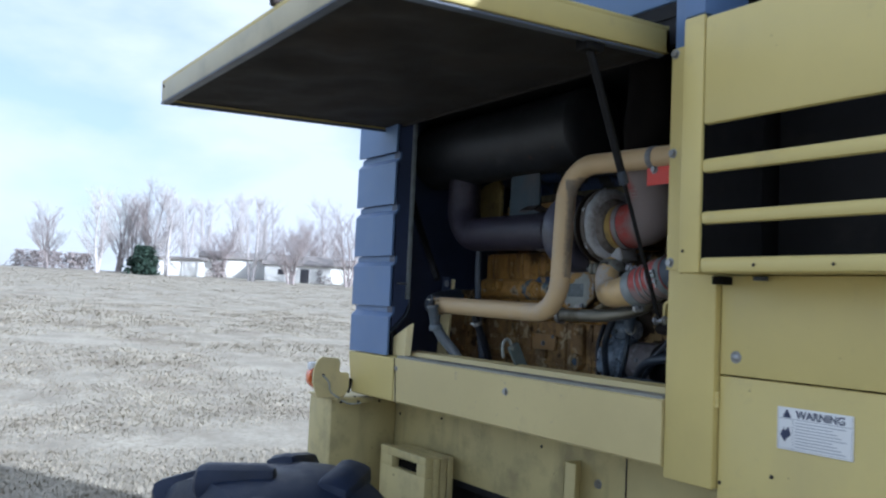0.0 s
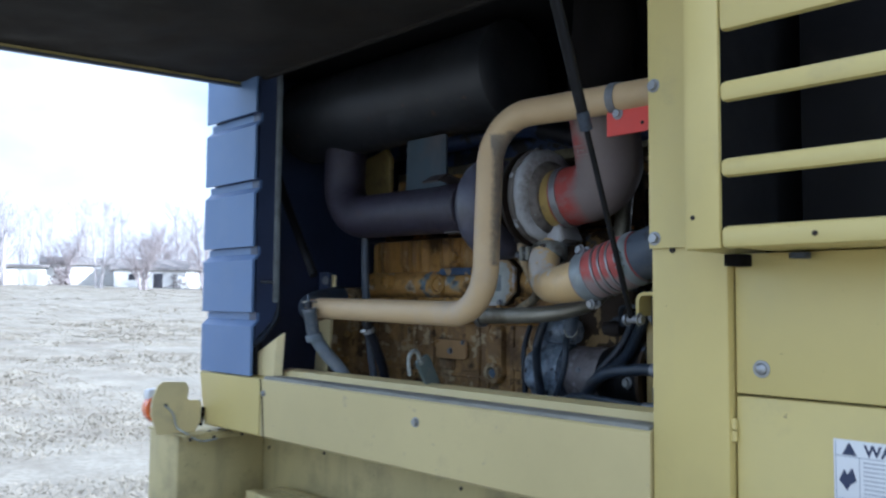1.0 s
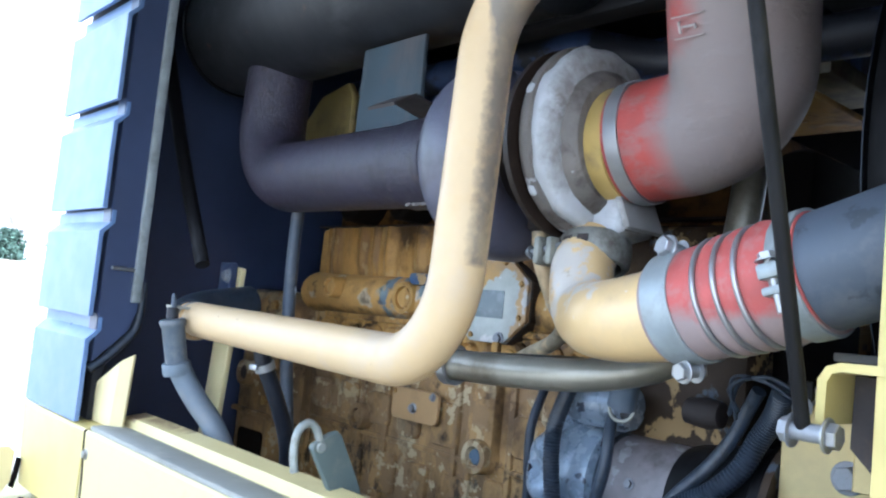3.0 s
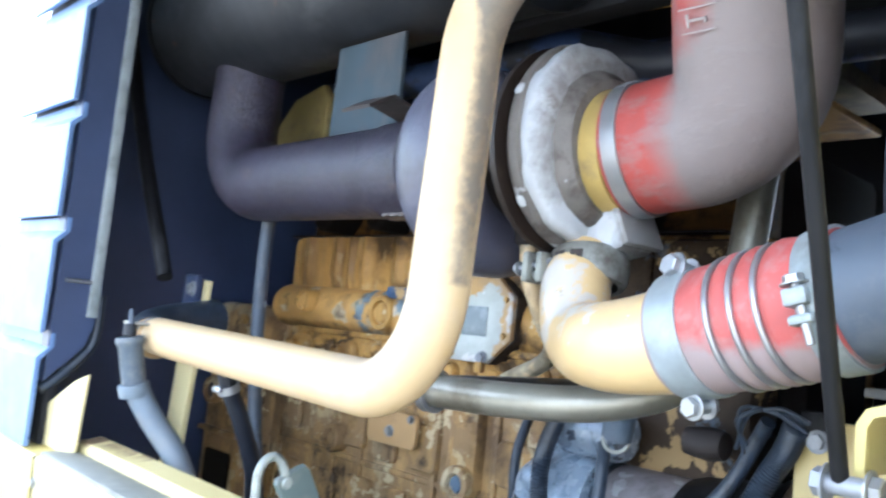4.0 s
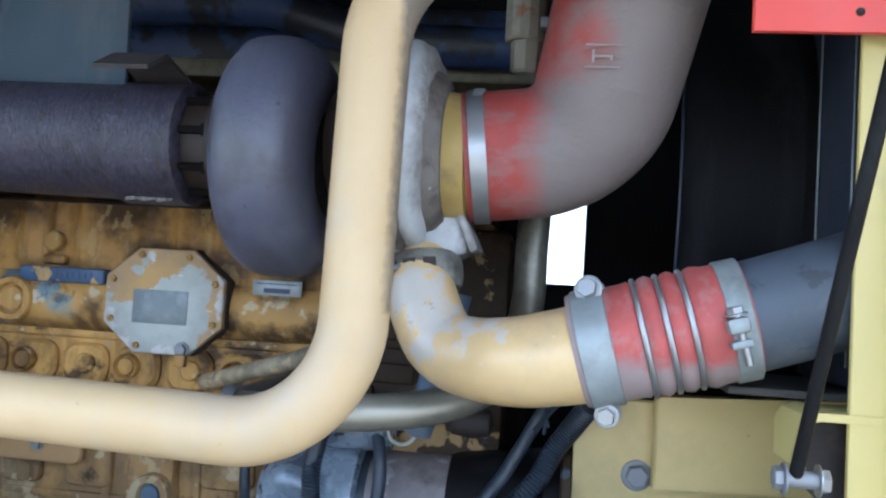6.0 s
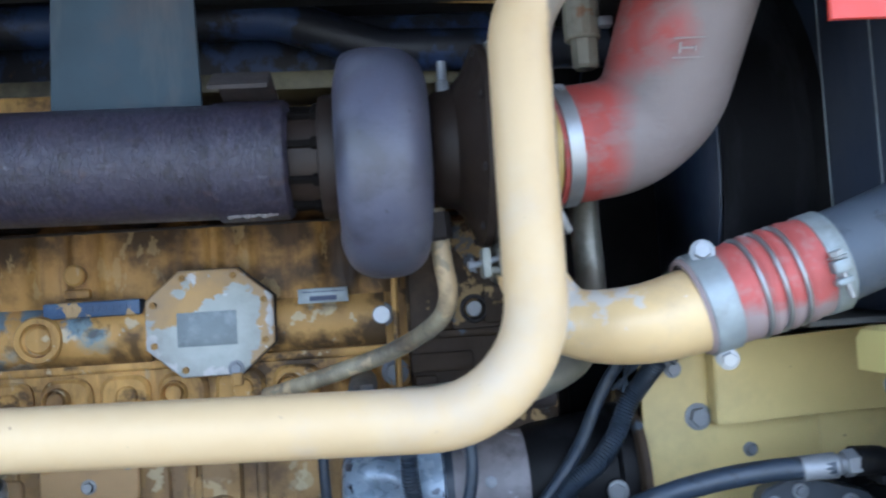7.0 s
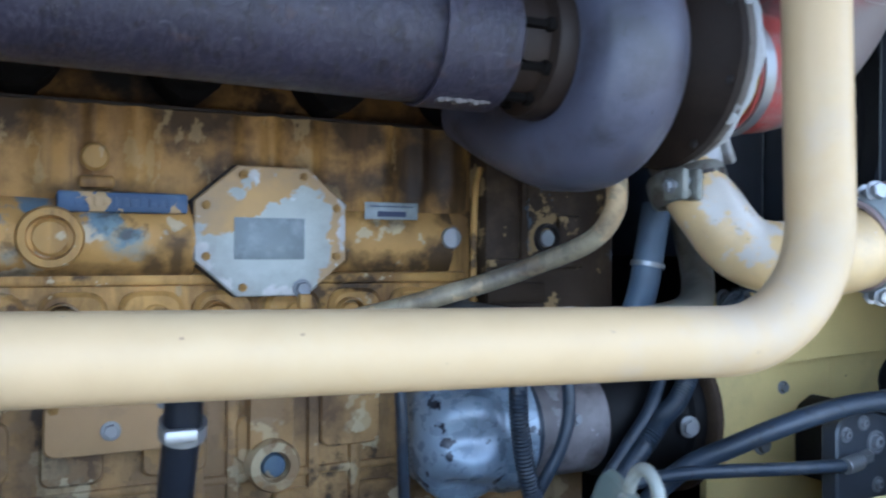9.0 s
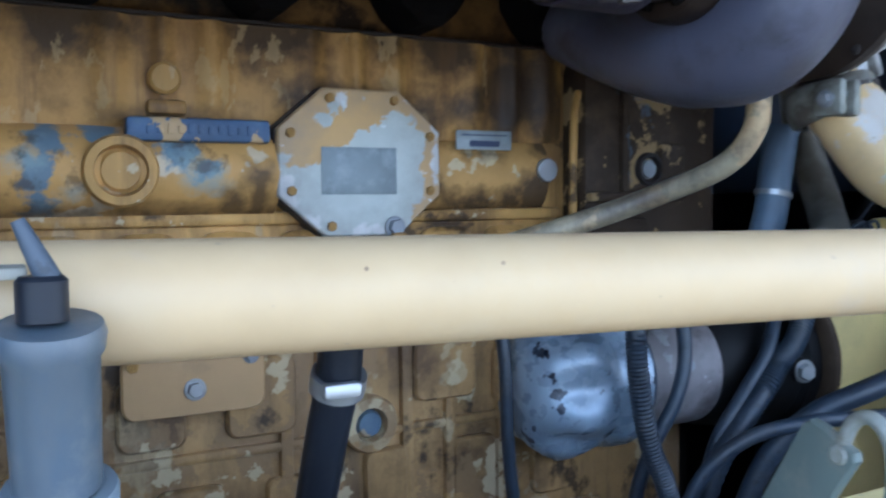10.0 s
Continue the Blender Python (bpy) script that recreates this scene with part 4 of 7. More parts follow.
for y in (2.16, 2.24, 2.34):
    bolt(shelf, (-2.79, y, 1.245), 0.006, (0, 0, 1), SCREW_DARK)
    bolt(shelf, (-2.760, y, 1.231), 0.006, (1, 0, 0), SCREW_DARK)

# tool box with a slot
bm = bmesh.new()
y0, y1, xa, xb, zt = 2.30, 2.335, -2.66, -2.33, 1.072
for a, b in (((xa, zt - 0.03), (xb, zt)), ((xa, 0.7), (xb, zt - 0.075)), ((xa, zt - 0.075), (xa + 0.09, zt - 0.03)), ((xb - 0.06, zt - 0.075), (xb, zt - 0.03))):
    box(bm, (a[0], y0, a[1]), (b[0], y1, b[1]), 0.002)
# added dark sheet stands for the shade inside the slot
part("slot_back", box(bmesh.new(), (xa + 0.08, y1 + 0.0003, zt - 0.08), (xb - 0.05, y1 + 0.0016, zt - 0.025), 0), DEAD_BLACK, harvester)
locker = part("slotted_cover", bm, GRIMY_SHADED_YELLOW, harvester, "yellow cover with a hand slot")
for k in range(3):
    part("rib", box(bmesh.new(), (xa + 0.004, y1 + 0.002 + 0.034 * k, 0.7), (xb + 0.004 - 0.004 * k, y1 + 0.03 + 0.034 * k, zt - 0.004), 0.004), GRIMY_SHADED_YELLOW, locker)

# rear wheel, steered outward
WM = Matrix.Translation((-2.07, 1.60, 0.578)) @ Matrix.Rotation(radians(8), 4, "Z") @ Matrix.Scale(1.13, 4)
bm = revolve(bmesh.new(), [(-0.10, 0), (-0.10, 0.12), (-0.06, 0.14), (-0.06, 0.25), (-0.15, 0.27), (-0.15, 0.29), (0.15, 0.29), (0.15, 0)], (0, 0, 0), (0, 1, 0), 32)
wheel = part("wheel", bm, YELLOW, harvester, "yellow wheel rim")
wheel.matrix_basis = WM
bm = bmesh.new()
revolve(bm, [(-0.15, 0.285), (-0.21, 0.33), (-0.225, 0.42), (-0.20, 0.480), (-0.10, 0.497), (0.10, 0.497), (0.20, 0.480), (0.225, 0.42), (0.21, 0.33), (0.15, 0.285)], (0, 0, 0), (0, 1, 0), 48)
tyre = part("tyre", bm, TYRE, wheel, "worn black lugged tyre")
lug_mesh = finish(box(bmesh.new(), (-0.050, -0.105, -0.05), (0.050, 0.105, 0.040), 0.032), "lug", TYRE)
for k in range(12):
    for side in (-1, 1):
        a = 2 * math.pi * (k + (0.5 if side > 0 else 0)) / 12
        piece("lug", lug_mesh, Matrix.Rotation(a, 4, "Y") @ Matrix.Translation((0, side * 0.125, 0.478)) @ Matrix.Rotation(radians(34 * side), 4, "Z"), tyre)
# ---- raised engine hood and its strut ----
hood = thing("engine_hood", (-1.93, 2.28, 2.35), "raised yellow engine hood with dark foam lining", "hood")
# outer flange is greyer than the skin: sky light on it put into the paint
SKYLIT_HOOD_FACE = surface("skylit_hood_face", (0.46, 0.42, 0.29), 0.5, vary=0.12, scale=5, dirt=(0.28, 0.26, 0.20), dirt_at=0.5, dirt_amount=0.5, dirt_scale=6, bump=0.06)
LIP = surface("grey_blue_lip_paint", (0.09, 0.105, 0.14), 0.5, vary=0.15, scale=8, dirt=(0.16, 0.15, 0.11), dirt_amount=0.5)
HA, HB = -2.672, -1.205
Y_OUT, Y_IN, Z_OUT, Z_IN = 1.345, 2.285, 2.312, 2.352
tilt = math.atan2(Z_IN - Z_OUT, Y_IN - Y_OUT)
hm = Matrix.Translation((0, Y_OUT, Z_OUT)) @ Matrix.Rotation(tilt, 4, "X")
depth = Y_IN - Y_OUT
part("skin", box(bmesh.new(), (HA, 0, 0.060), (HB, depth, 0.076), 0.006, hm), YELLOW, hood, "yellow painted sheet skin")
for name, a, b in (("outer_flange", (HA, 0, 0), (HB, 0.018, 0.064)), ("end_flange", (HA, 0.018, 0), (HA + 0.018, depth, 0.064)),
                   ("end_flange", (HB - 0.018, 0.018, 0), (HB, depth, 0.064)), ("hinge_flange", (HA, depth - 0.02, 0), (HB, depth, 0.064))):
    part(name, box(bmesh.new(), a, b, 0.004, hm), LINING if name == "hinge_flange" else SKYLIT_HOOD_FACE if name == "outer_flange" else YELLOW, hood)
bm = bmesh.new()
for a, b in (((HA + 0.004, -0.004, -0.010), (HB - 0.004, 0.024, -0.002)), ((HA + 0.004, 0.024, -0.010), (HA + 0.024, depth - 0.02, -0.002)), ((HB - 0.030, 0.024, -0.010), (HB - 0.004, depth - 0.02, -0.002))):
    box(bm, a, b, 0.003, hm)
part("inner_lip", bm, LIP, hood, "dull grey-blue inner lip")
bm = bmesh.new()
nx, ny = 36, 24
pts = [[hm @ Vector((HA + 0.019 + (HB - HA - 0.038) * i / nx, 0.019 + (depth - 0.04) * j / ny, 0.006 + 0.016 * min(1, i / 3, (nx - i) / 3, j / 3, (ny - j) / 3) * noise.noise((i * 0.22, j * 0.26, 2.0)) + 0.005 * noise.noise((i * 0.8, j * 0.8, 4.0)))) for j in range(ny + 1)] for i in range(nx + 1)]
vs = [[bm.verts.new(p) for p in row] for row in pts]
for i in range(nx):
    for j in range(ny):
        bm.faces.new((vs[i][j], vs[i][j + 1], vs[i + 1][j + 1], vs[i + 1][j]))
part("foam_lining", bm, LINING, hood, "sagging dark brown foam lining")
piece("screw", SCREW_DARK, hm @ facing((HA + 0.03, 0, 0.05), (0, -1, 0), 0.006), hood)
bm = bmesh.new()
cyl(bm, (-1.68, 1.39, 2.395), (-1.68, 1.335, 2.400), 0.014)
cyl(bm, (-1.68, 1.342, 2.398), (-1.68, 1.328, 2.424), 0.010)
part("latch", bm, RUSTY, hood, "dark latch knob")

strut = thing("gas_strut", (-1.255, 2.336, 1.633), "black gas strut propping the hood", "strut")
S0, S1 = Vector((-1.267, 2.341, 1.633)), Vector((-1.238, 2.017, 2.322))
k0 = S0.lerp(S1, 0.55)
part("rod", cyl(bmesh.new(), S0, k0.lerp(S1, 0.02), 0.0058, 16), BLACK, strut)
part("cylinder", cyl(bmesh.new(), k0, S1, 0.0108, 20), BLACK, strut)
part("end_collar", cyl(bmesh.new(), k0.lerp(S0, 0.06), k0.lerp(S1, 0.03), 0.0125, 20), RUBBER, strut)
part("lower_eye", cyl(bmesh.new(), (-1.279, 2.341, 1.633), (-1.242, 2.341, 1.633), 0.0072, 18), DULL_BOLT, strut, "dull steel pivot bolt")
bolt(strut, (-1.249, 2.341, 1.633), 0.010, (1, 0, 0), BOLT_ZINC)
bolt(strut, (-1.275, 2.341, 1.633), 0.010, (-1, 0, 0), BOLT_DULL)
part("upper_bracket", box(bmesh.new(), (-1.262, 1.99, 2.31), (-1.218, 2.05, 2.345), 0.003), BLACK, strut)

# ---- engine ----
SOOT_PATCH = layered(layered(surface("sooty_cover", (0.042, 0.029, 0.019), 0.6, spec=0.2, vary=0.4, scale=12, dirt=(0.09, 0.06, 0.035), dirt_at=0.52, dirt_amount=0.7, dirt_scale=14, bump=0.6), (0.36, 0.25, 0.115), 13, 0.565, 0.02, 0.8, (1, 1, 1), 3.0, 0.2), (0.10, 0.13, 0.17), 16, 0.62, 0.03, 0.7, (1, 1, 1), 6.6)
engine = thing("engine", (-2.0, 2.95, 0.99), "ochre diesel engine block, oil-stained and chipped", "engine")
BY = 2.795
block = part("block", box(bmesh.new(), (-2.66, BY, 1.22), (-1.56, 3.22, 1.872), 0.012), OCHRE, engine)
head = part("cylinder_head", box(bmesh.new(), (-2.62, BY + 0.02, 1.873), (-1.60, 3.18, 2.03), 0.012), SHADED_OCHRE, engine, "sooty ochre cylinder head, darkened for the shade behind the exhaust pipe")
for k in range(5):
    x = -2.480 + 0.1735 * k
    tri_lobe = [(x - 0.012, 1.879), (x + 0.012, 1.879), (x + 0.030, 1.894), (x + 0.047, 1.920), (x + 0.050, 1.965), (x + 0.03, 1.99), (x - 0.03, 1.99), (x - 0.050, 1.965), (x - 0.047, 1.920), (x - 0.030, 1.894)]
    part("exhaust_port", extrude(bmesh.new(), tri_lobe, 2.735, BY + 0.025, 1, 0.008), DEAD_BLACK, head, "soot-black exhaust port")
part("gasket", box(bmesh.new(), (-2.655, BY - 0.0125, 1.8722), (-1.605, BY + 0.03, 1.8755), 0.0005), OIL_BROWN, engine, "thin black head gasket")
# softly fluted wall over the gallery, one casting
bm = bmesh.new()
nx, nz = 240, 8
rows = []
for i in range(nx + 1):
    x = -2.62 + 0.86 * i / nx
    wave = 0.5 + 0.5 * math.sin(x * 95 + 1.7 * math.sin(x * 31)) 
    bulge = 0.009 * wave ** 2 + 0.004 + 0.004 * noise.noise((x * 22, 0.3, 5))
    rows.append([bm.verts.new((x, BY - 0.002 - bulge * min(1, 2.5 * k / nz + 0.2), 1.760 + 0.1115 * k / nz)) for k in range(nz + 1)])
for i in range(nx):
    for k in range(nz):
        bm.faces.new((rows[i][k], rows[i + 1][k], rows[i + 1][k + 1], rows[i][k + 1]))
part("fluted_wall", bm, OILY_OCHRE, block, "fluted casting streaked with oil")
# main gallery with its plugs
def gallery(x0, x1, z, ry, rz, mat=OCHRE):
    bm = bmesh.new()
    n = 18
    prof = [(BY + 0.02 - ry * math.sin(math.pi * k / n), z - rz * math.cos(math.pi * k / n)) for k in range(n + 1)]
    return extrude(bm, prof, x0, x1, 0)
part("gallery", gallery(-2.66, -2.125, 1.722, 0.060, 0.048), BLUE_GALLERY, block)
part("gallery", gallery(-1.955, -1.785, 1.722, 0.038, 0.047), GALLERY_END, block)
bm = box(bmesh.new(), (-2.60, BY - 0.010, 1.668), (-1.76, BY + 0.02, 1.682), 0.005)
part("ledge", bm, OCHRE, block)
def ring_boss(x, z, r, y_front, inner=0.62, plug=None, parent=None, mat=OCHRE):
    b = part("boss", revolve(bmesh.new(), [(0, 0), (0, r * inner), (-0.004, r * inner + 0.001), (-0.012, r * inner + 0.003), (-0.012, r * 0.93), (-0.008, r), (0.05, r)], (x, y_front + 0.012, z), (0, 1, 0), 32), mat, parent or block)
    part("plug", revolve(bmesh.new(), [(0, 0), (0, r * inner * 0.8), (0.003, r * inner * 0.92), (0.01, r * inner)], (x, y_front + 0.004, z), (0, 1, 0), 28), plug or mat, b)
    return b
ring_boss(-2.276, 1.722, 0.034, 2.75)
ring_boss(-2.514, 1.733, 0.024, 2.732)
bolt(block, (-1.790, 2.788, 1.727), 0.014, mesh=BOLT_DULL)
part("plug_face", cyl(bmesh.new(), (-1.790, 2.78, 1.727), (-1.790, 2.772, 1.727), 0.014), ZINC, block, "bare steel plug")
part("core_plug", cyl(bmesh.new(), (-2.231, 2.774, 1.812), (-2.231, 2.80, 1.812), 0.0155, 28, 0.2), OCHRE, block)
part("stub", box(bmesh.new(), (-2.248, 2.777, 1.777), (-2.210, 2.795, 1.792), 0.005), OILY_OCHRE, block)
ring_boss(-1.655, 1.728, 0.021, 2.742, 0.62, ZINC, block, RUSTY)
# exposed blue patches
strip = part("blue_strip", box(bmesh.new(), (-2.270, 2.757, 1.750), (-2.134, 2.79, 1.773), 0.004), BLUE_CHIP, block, "strip of exposed blue paint")
for k in range(11):
    x = -2.252 + 0.0094 * k
    part("cast_mark", box(bmesh.new(), (x, 2.7555, 1.7565 + 0.001 * (k % 2)), (x + 0.0055, 2.758, 1.7670 - 0.002 * (k % 3 == 0)), 0.0008), BLUE_CHIP, strip)
# octagonal cover
OX, OZ, OW, OH = -2.037, 1.732, 0.091, 0.0765
def octagon(s):
    a, b, c, d = OW * s, OH * s, 0.042 * s, 0.034 * s
    return [(OX - a, OZ - d), (OX - c, OZ - b), (OX + c, OZ - b), (OX + a, OZ - d), (OX + a, OZ + d), (OX + c, OZ + b), (OX - c, OZ + b), (OX - a, OZ + d)]
cover = part("octagonal_cover", extrude(bmesh.new(), octagon(1.0), 2.755, 2.767, 1, 0.002), PATCHED, engine, "octagonal cover with paint flaked to grey-white")
part("cover_neck", extrude(bmesh.new(), octagon(1.015), 2.7675, 2.80, 1), RUSTY, engine)
part("cover_label", box(bmesh.new(), (-2.083, 2.7535, 1.699), (-1.999, 2.7548, 1.748), 0.0004), LABEL_GREY, cover, "blank dark grey metal label")
for px, pz in octagon(0.86):
    if not (px > OX and pz < OZ - 0.05):
        bolt(cover, (px, 2.755, pz), 0.0052, mesh=BOLT_OCHRE, spin=20)
bolt(cover, (-2.002, 2.753, 1.664), 0.0085, mesh=BOLT_DULL)
part("clip", box(bmesh.new(), (-2.008, 2.742, 1.640), (-1.992, 2.754, 1.658), 0.003), OCHRE, cover)
# maker's plate, left blank but for bars
plate = part("makers_plate", box(bmesh.new(), (-1.912, 2.7785, 1.750), (-1.838, 2.781, 1.772), 0.0006), BAND, engine, "small riveted metal plate")
bm = bmesh.new()
box(bm, (-1.895, 2.7778, 1.7535), (-1.855, 2.7786, 1.7605), 0)
box(bm, (-1.905, 2.7778, 1.7660), (-1.845, 2.7786, 1.7675), 0)
part("print", bm, INK, plate)
# row of bosses under the gallery
for k in range(11):
    x = -2.62 + 0.083 * k
    m = extrude(bmesh.new(), round_rect(x, x + 0.072, 1.600, 1.662, 0.022), 2.782, 2.80, 1, 0.006)
    part("boss", m, OCHRE, block)
    if k % 2 == 0:
        ring_boss(x + 0.025, 1.632, 0.019, 2.768, 0.74)
    else:
        part("core_plug", cyl(bmesh.new(), (x + 0.04, 2.776, 1.632), (x + 0.04, 2.80, 1.632), 0.0155, 24, 0.15), OCHRE, block)
# lower crankcase with ribs and access plates
low = part("crankcase", box(bmesh.new(), (-2.66, 2.785, 1.04), (-1.56, 3.2, 1.598), 0.012), OCHRE_LOW, engine)
for x in (-2.62, -2.42, -2.335, -2.125, -2.085, -1.985, -1.93, -1.86):
    part("rib", box(bmesh.new(), (x, 2.777, 1.10), (x + 0.015, 2.8, 1.596), 0.005), OCHRE_LOW, low)
for z in (1.43, 1.30):
    part("rib", box(bmesh.new(), (-2.655, 2.779, z), (-1.70, 2.8, z + 0.012), 0.005), OCHRE_LOW, low)
rng = random.Random(21)
for k in range(9):
    x = -2.60 + 0.105 * k
    part("casting_pad", extrude(bmesh.new(), round_rect(x, x + 0.06 + 0.02 * rng.random(), 1.45 + 0.02 * rng.random(), 1.51 + 0.03 * rng.random(), 0.012), 2.774, 2.8, 1, 0.003), OCHRE_LOW, low)
for k in range(8):
    x = -2.58 + 0.11 * k
    part("casting_pad", extrude(bmesh.new(), round_rect(x, x + 0.05 + 0.03 * rng.random(), 1.33, 1.40 + 0.02 * rng.random(), 0.010), 2.776, 2.8, 1, 0.003), OCHRE_LOW, low)
part("upright_boss", extrude(bmesh.new(), round_rect(-2.062, -2.005, 1.425, 1.60, 0.026), 2.765, 2.8, 1, 0.006), OCHRE_LOW, low)
ring_boss(-2.034, 1.454, 0.031, 2.748, 0.5, BLUE_CHIP, low, OCHRE_LOW)
ring_boss(-2.40, 1.47, 0.028, 2.758, 0.5, None, low, OCHRE_LOW)
acc = part("access_plate", extrude(bmesh.new(), round_rect(-2.282, -2.146, 1.487, 1.548, 0.012), 2.755, 2.765, 1, 0.002), surface("plain_brown_plate_paint", (0.37, 0.235, 0.10), 0.5, vary=0.12, scale=10, dirt=(0.15, 0.10, 0.06), dirt_at=0.6, dirt_amount=0.5, dirt_scale=18, bump=0.15), engine, "small ochre cover plate with a central stud")
bolt(acc, (-2.215, 2.755, 1.512), 0.008)
bolt(acc, (-2.160, 2.755, 1.540), 0.006, mesh=BOLT_DULL)
bolt(acc, (-2.272, 2.755, 1.540), 0.006, mesh=BOLT_OCHRE)
for x, z in ((-1.845, 1.640), (-1.775, 1.642), (-1.70, 1.65)):
    bolt(block, (x, 2.772, z), 0.015, mesh=BOLT_DULL if x > -1.8 and x < -1.75 else BOLT_OCHRE)
part("side_cover", box(bmesh.new(), (-1.752, 2.75, 1.44), (-1.535, 2.83, 1.86), 0.014), SOOT_PATCH, engine, "sooty timing-end cover")
for x0, x1, z0, z1, y in ((-1.752, -1.60, 1.688, 1.700, 2.738), (-1.752, -1.66, 1.640, 1.668, 2.742), (-1.700, -1.688, 1.70, 1.85, 2.742), (-1.748, -1.715, 1.60, 1.636, 2.735), (-1.640, -1.60, 1.705, 1.76, 2.740)):
    part("casting_lug", box(bmesh.new(), (x0, y, z0), (x1, 2.752, z1), 0.005), SOOT_PATCH, engine)
part("thin_pipe", sweep(bmesh.new(), spline([(-1.770, 2.750, 1.60), (-1.770, 2.750, 1.70), (-1.768, 2.750, 1.79), (-1.755, 2.760, 1.82)], 20), 0.0050, 10), OCHRE, engine)
# flywheel housing behind the block
bell = part("flywheel_housing", box(bmesh.new(), (-2.838, 2.715, 1.05), (-2.662, 3.2, 1.715), 0.02), OCHRE_LOW, engine, "stained flywheel housing")
ring_boss(-2.775, 1.515, 0.030, 2.690, 0.6, RUSTY, bell, OCHRE_LOW)
for z in (1.42, 1.60):
    part("rib", box(bmesh.new(), (-2.836, 2.704, z), (-2.668, 2.72, z + 0.012), 0.004), OCHRE_LOW, bell)
for x, z in ((-2.69, 1.68), (-2.69, 1.55), (-2.69, 1.46)):
    bolt(bell, (x, 2.715, z), 0.012, mesh=BOLT_OCHRE)
# no real opening: black sheet paints the dark inside of one
part("inspection_hole", extrude(bmesh.new(), round_rect(-2.80, -2.69, 1.29, 1.385, 0.012), 2.711, 2.7155, 1), DEAD_BLACK, bell)
# fuel and oil lines along the top
RAIL_PAINT = surface("sooty_yellow_rail", (0.17, 0.15, 0.085), 0.6, vary=0.3, scale=8, dirt=(0.04, 0.035, 0.028), dirt_at=0.46, dirt_amount=0.8, dirt_scale=9, bump=0.2)
for z, y, m in ((2.045, 2.82, OCHRE), (2.092, 2.86, RAIL_PAINT)):
    part("top_rail", box(bmesh.new(), (-2.60, y, z), (-1.50, y + 0.2, z + (0.012 if m is OCHRE else 0.030)), 0.004), m, engine)
SOOTED_BLUE = layered(layered(surface("sooted_blue_enamel", (0.036, 0.060, 0.145), 0.5, vary=0.2, scale=8, dirt=(0.02, 0.02, 0.02), dirt_amount=0.6, bump=0.1), (0.010, 0.010, 0.011), 9, 0.47, 0.06, 0.92, (1, 1, 1), 2.2), (0.10, 0.05, 0.02), 22, 0.66, 0.04, 0.7, (1, 1, 1), 6.4)
part("rocker_cover", box(bmesh.new(), (-2.60, 2.93, 2.12), (-1.55, 3.16, 2.24), 0.03), SOOTED_BLUE, engine, "dark blue rocker cover")
part("blue_tube", sweep(bmesh.new(), bend([(-2.62, 2.82, 2.195), (-1.93, 2.82, 2.195), (-1.76, 2.83, 2.14), (-1.40, 2.86, 2.14)], 0.10), 0.033, 20), SOOTED_BLUE, engine, "dark blue air tube, sooted and rust-stained")
part("manifold_rib", box(bmesh.new(), (-2.47, 2.745, 2.0), (-2.16, 2.80, 2.070), 0.008), OCHRE, engine)
part("lift_bracket", extrude(bmesh.new(), [(-2.66, 2.0), (-2.475, 2.0), (-2.475, 2.155), (-2.50, 2.185), (-2.60, 2.165), (-2.66, 2.11)], 2.715, 2.735, 1, 0.003), surface("dirty_bracket_paint", (0.34, 0.27, 0.10), 0.6, vary=0.2, scale=8, dirt=(0.06, 0.045, 0.03), dirt_at=0.5, dirt_amount=0.8, dirt_scale=10, bump=0.2), engine)
# black keeps daylight from the bulkhead opening off this side face
part("front_cover", box(bmesh.new(), (-1.56, 2.83, 1.22), (-1.50, 3.03, 1.98), 0.02), DEAD_BLACK, engine, "dead-black front cover")

# ---- exhaust pipe ----
WELD = surface("scaled_weld", (0.12, 0.105, 0.10), 0.5, 0.3, vary=0.5, scale=60, dirt=(0.03, 0.025, 0.025), dirt_at=0.48, dirt_amount=0.8, dirt_scale=60, bump=0.6)
EY, EZ, ER = 2.505, 1.920, 0.0665
exhaust = thing("exhaust_pipe", (-2.2, EY, 1.85), "scaled violet-grey exhaust pipe with an upturned elbow", "exhaust pipe")
ep = bend([(-1.886, EY, EZ), (-2.498, EY + 0.035, EZ + 0.012), (-2.498, EY + 0.045, 2.25)], 0.125, 16)
part("pipe", sweep(bmesh.new(), ep, ER, 40), EXHAUST, exhaust)
part("sleeve", revolve(bmesh.new(), [(0, ER), (0, ER + 0.003), (0.078, ER + 0.003), (0.083, ER - 0.004), (0.083, 0.03)], (-1.967, EY, EZ), (1, 0, 0), 40), EXHAUST, exhaust)
bm = bmesh.new()
for k in range(9):
    box(bm, (-1.957 + 0.0062 * k, EY - 0.026 - 0.001 * (k % 2), EZ - 0.0690 + 0.001 * (k % 3)), (-1.9495 + 0.0062 * k, EY - 0.016, EZ - 0.0612), 0.002)
part("weld", bm, WELD, exhaust, "pale weld patch")
fl = part("flange", revolve(bmesh.new(), [(0, 0.03), (0, 0.054), (0.036, 0.056), (0.038, 0.070), (0.044, 0.073), (0.060, 0.074), (0.074, 0.071), (0.078, 0.03)], (-1.888, EY, EZ), (1, 0, 0), 40), OIL_BROWN, exhaust, "dark oily bolted flange")
stud_mesh = finish(box(box(bmesh.new(), (0, -0.004, -0.004), (0.042, 0.004, 0.004), 0.0015), (0.030, -0.0065, -0.0065), (0.039, 0.0065, 0.0065), 0.002), "stud", DEAD_BLACK)
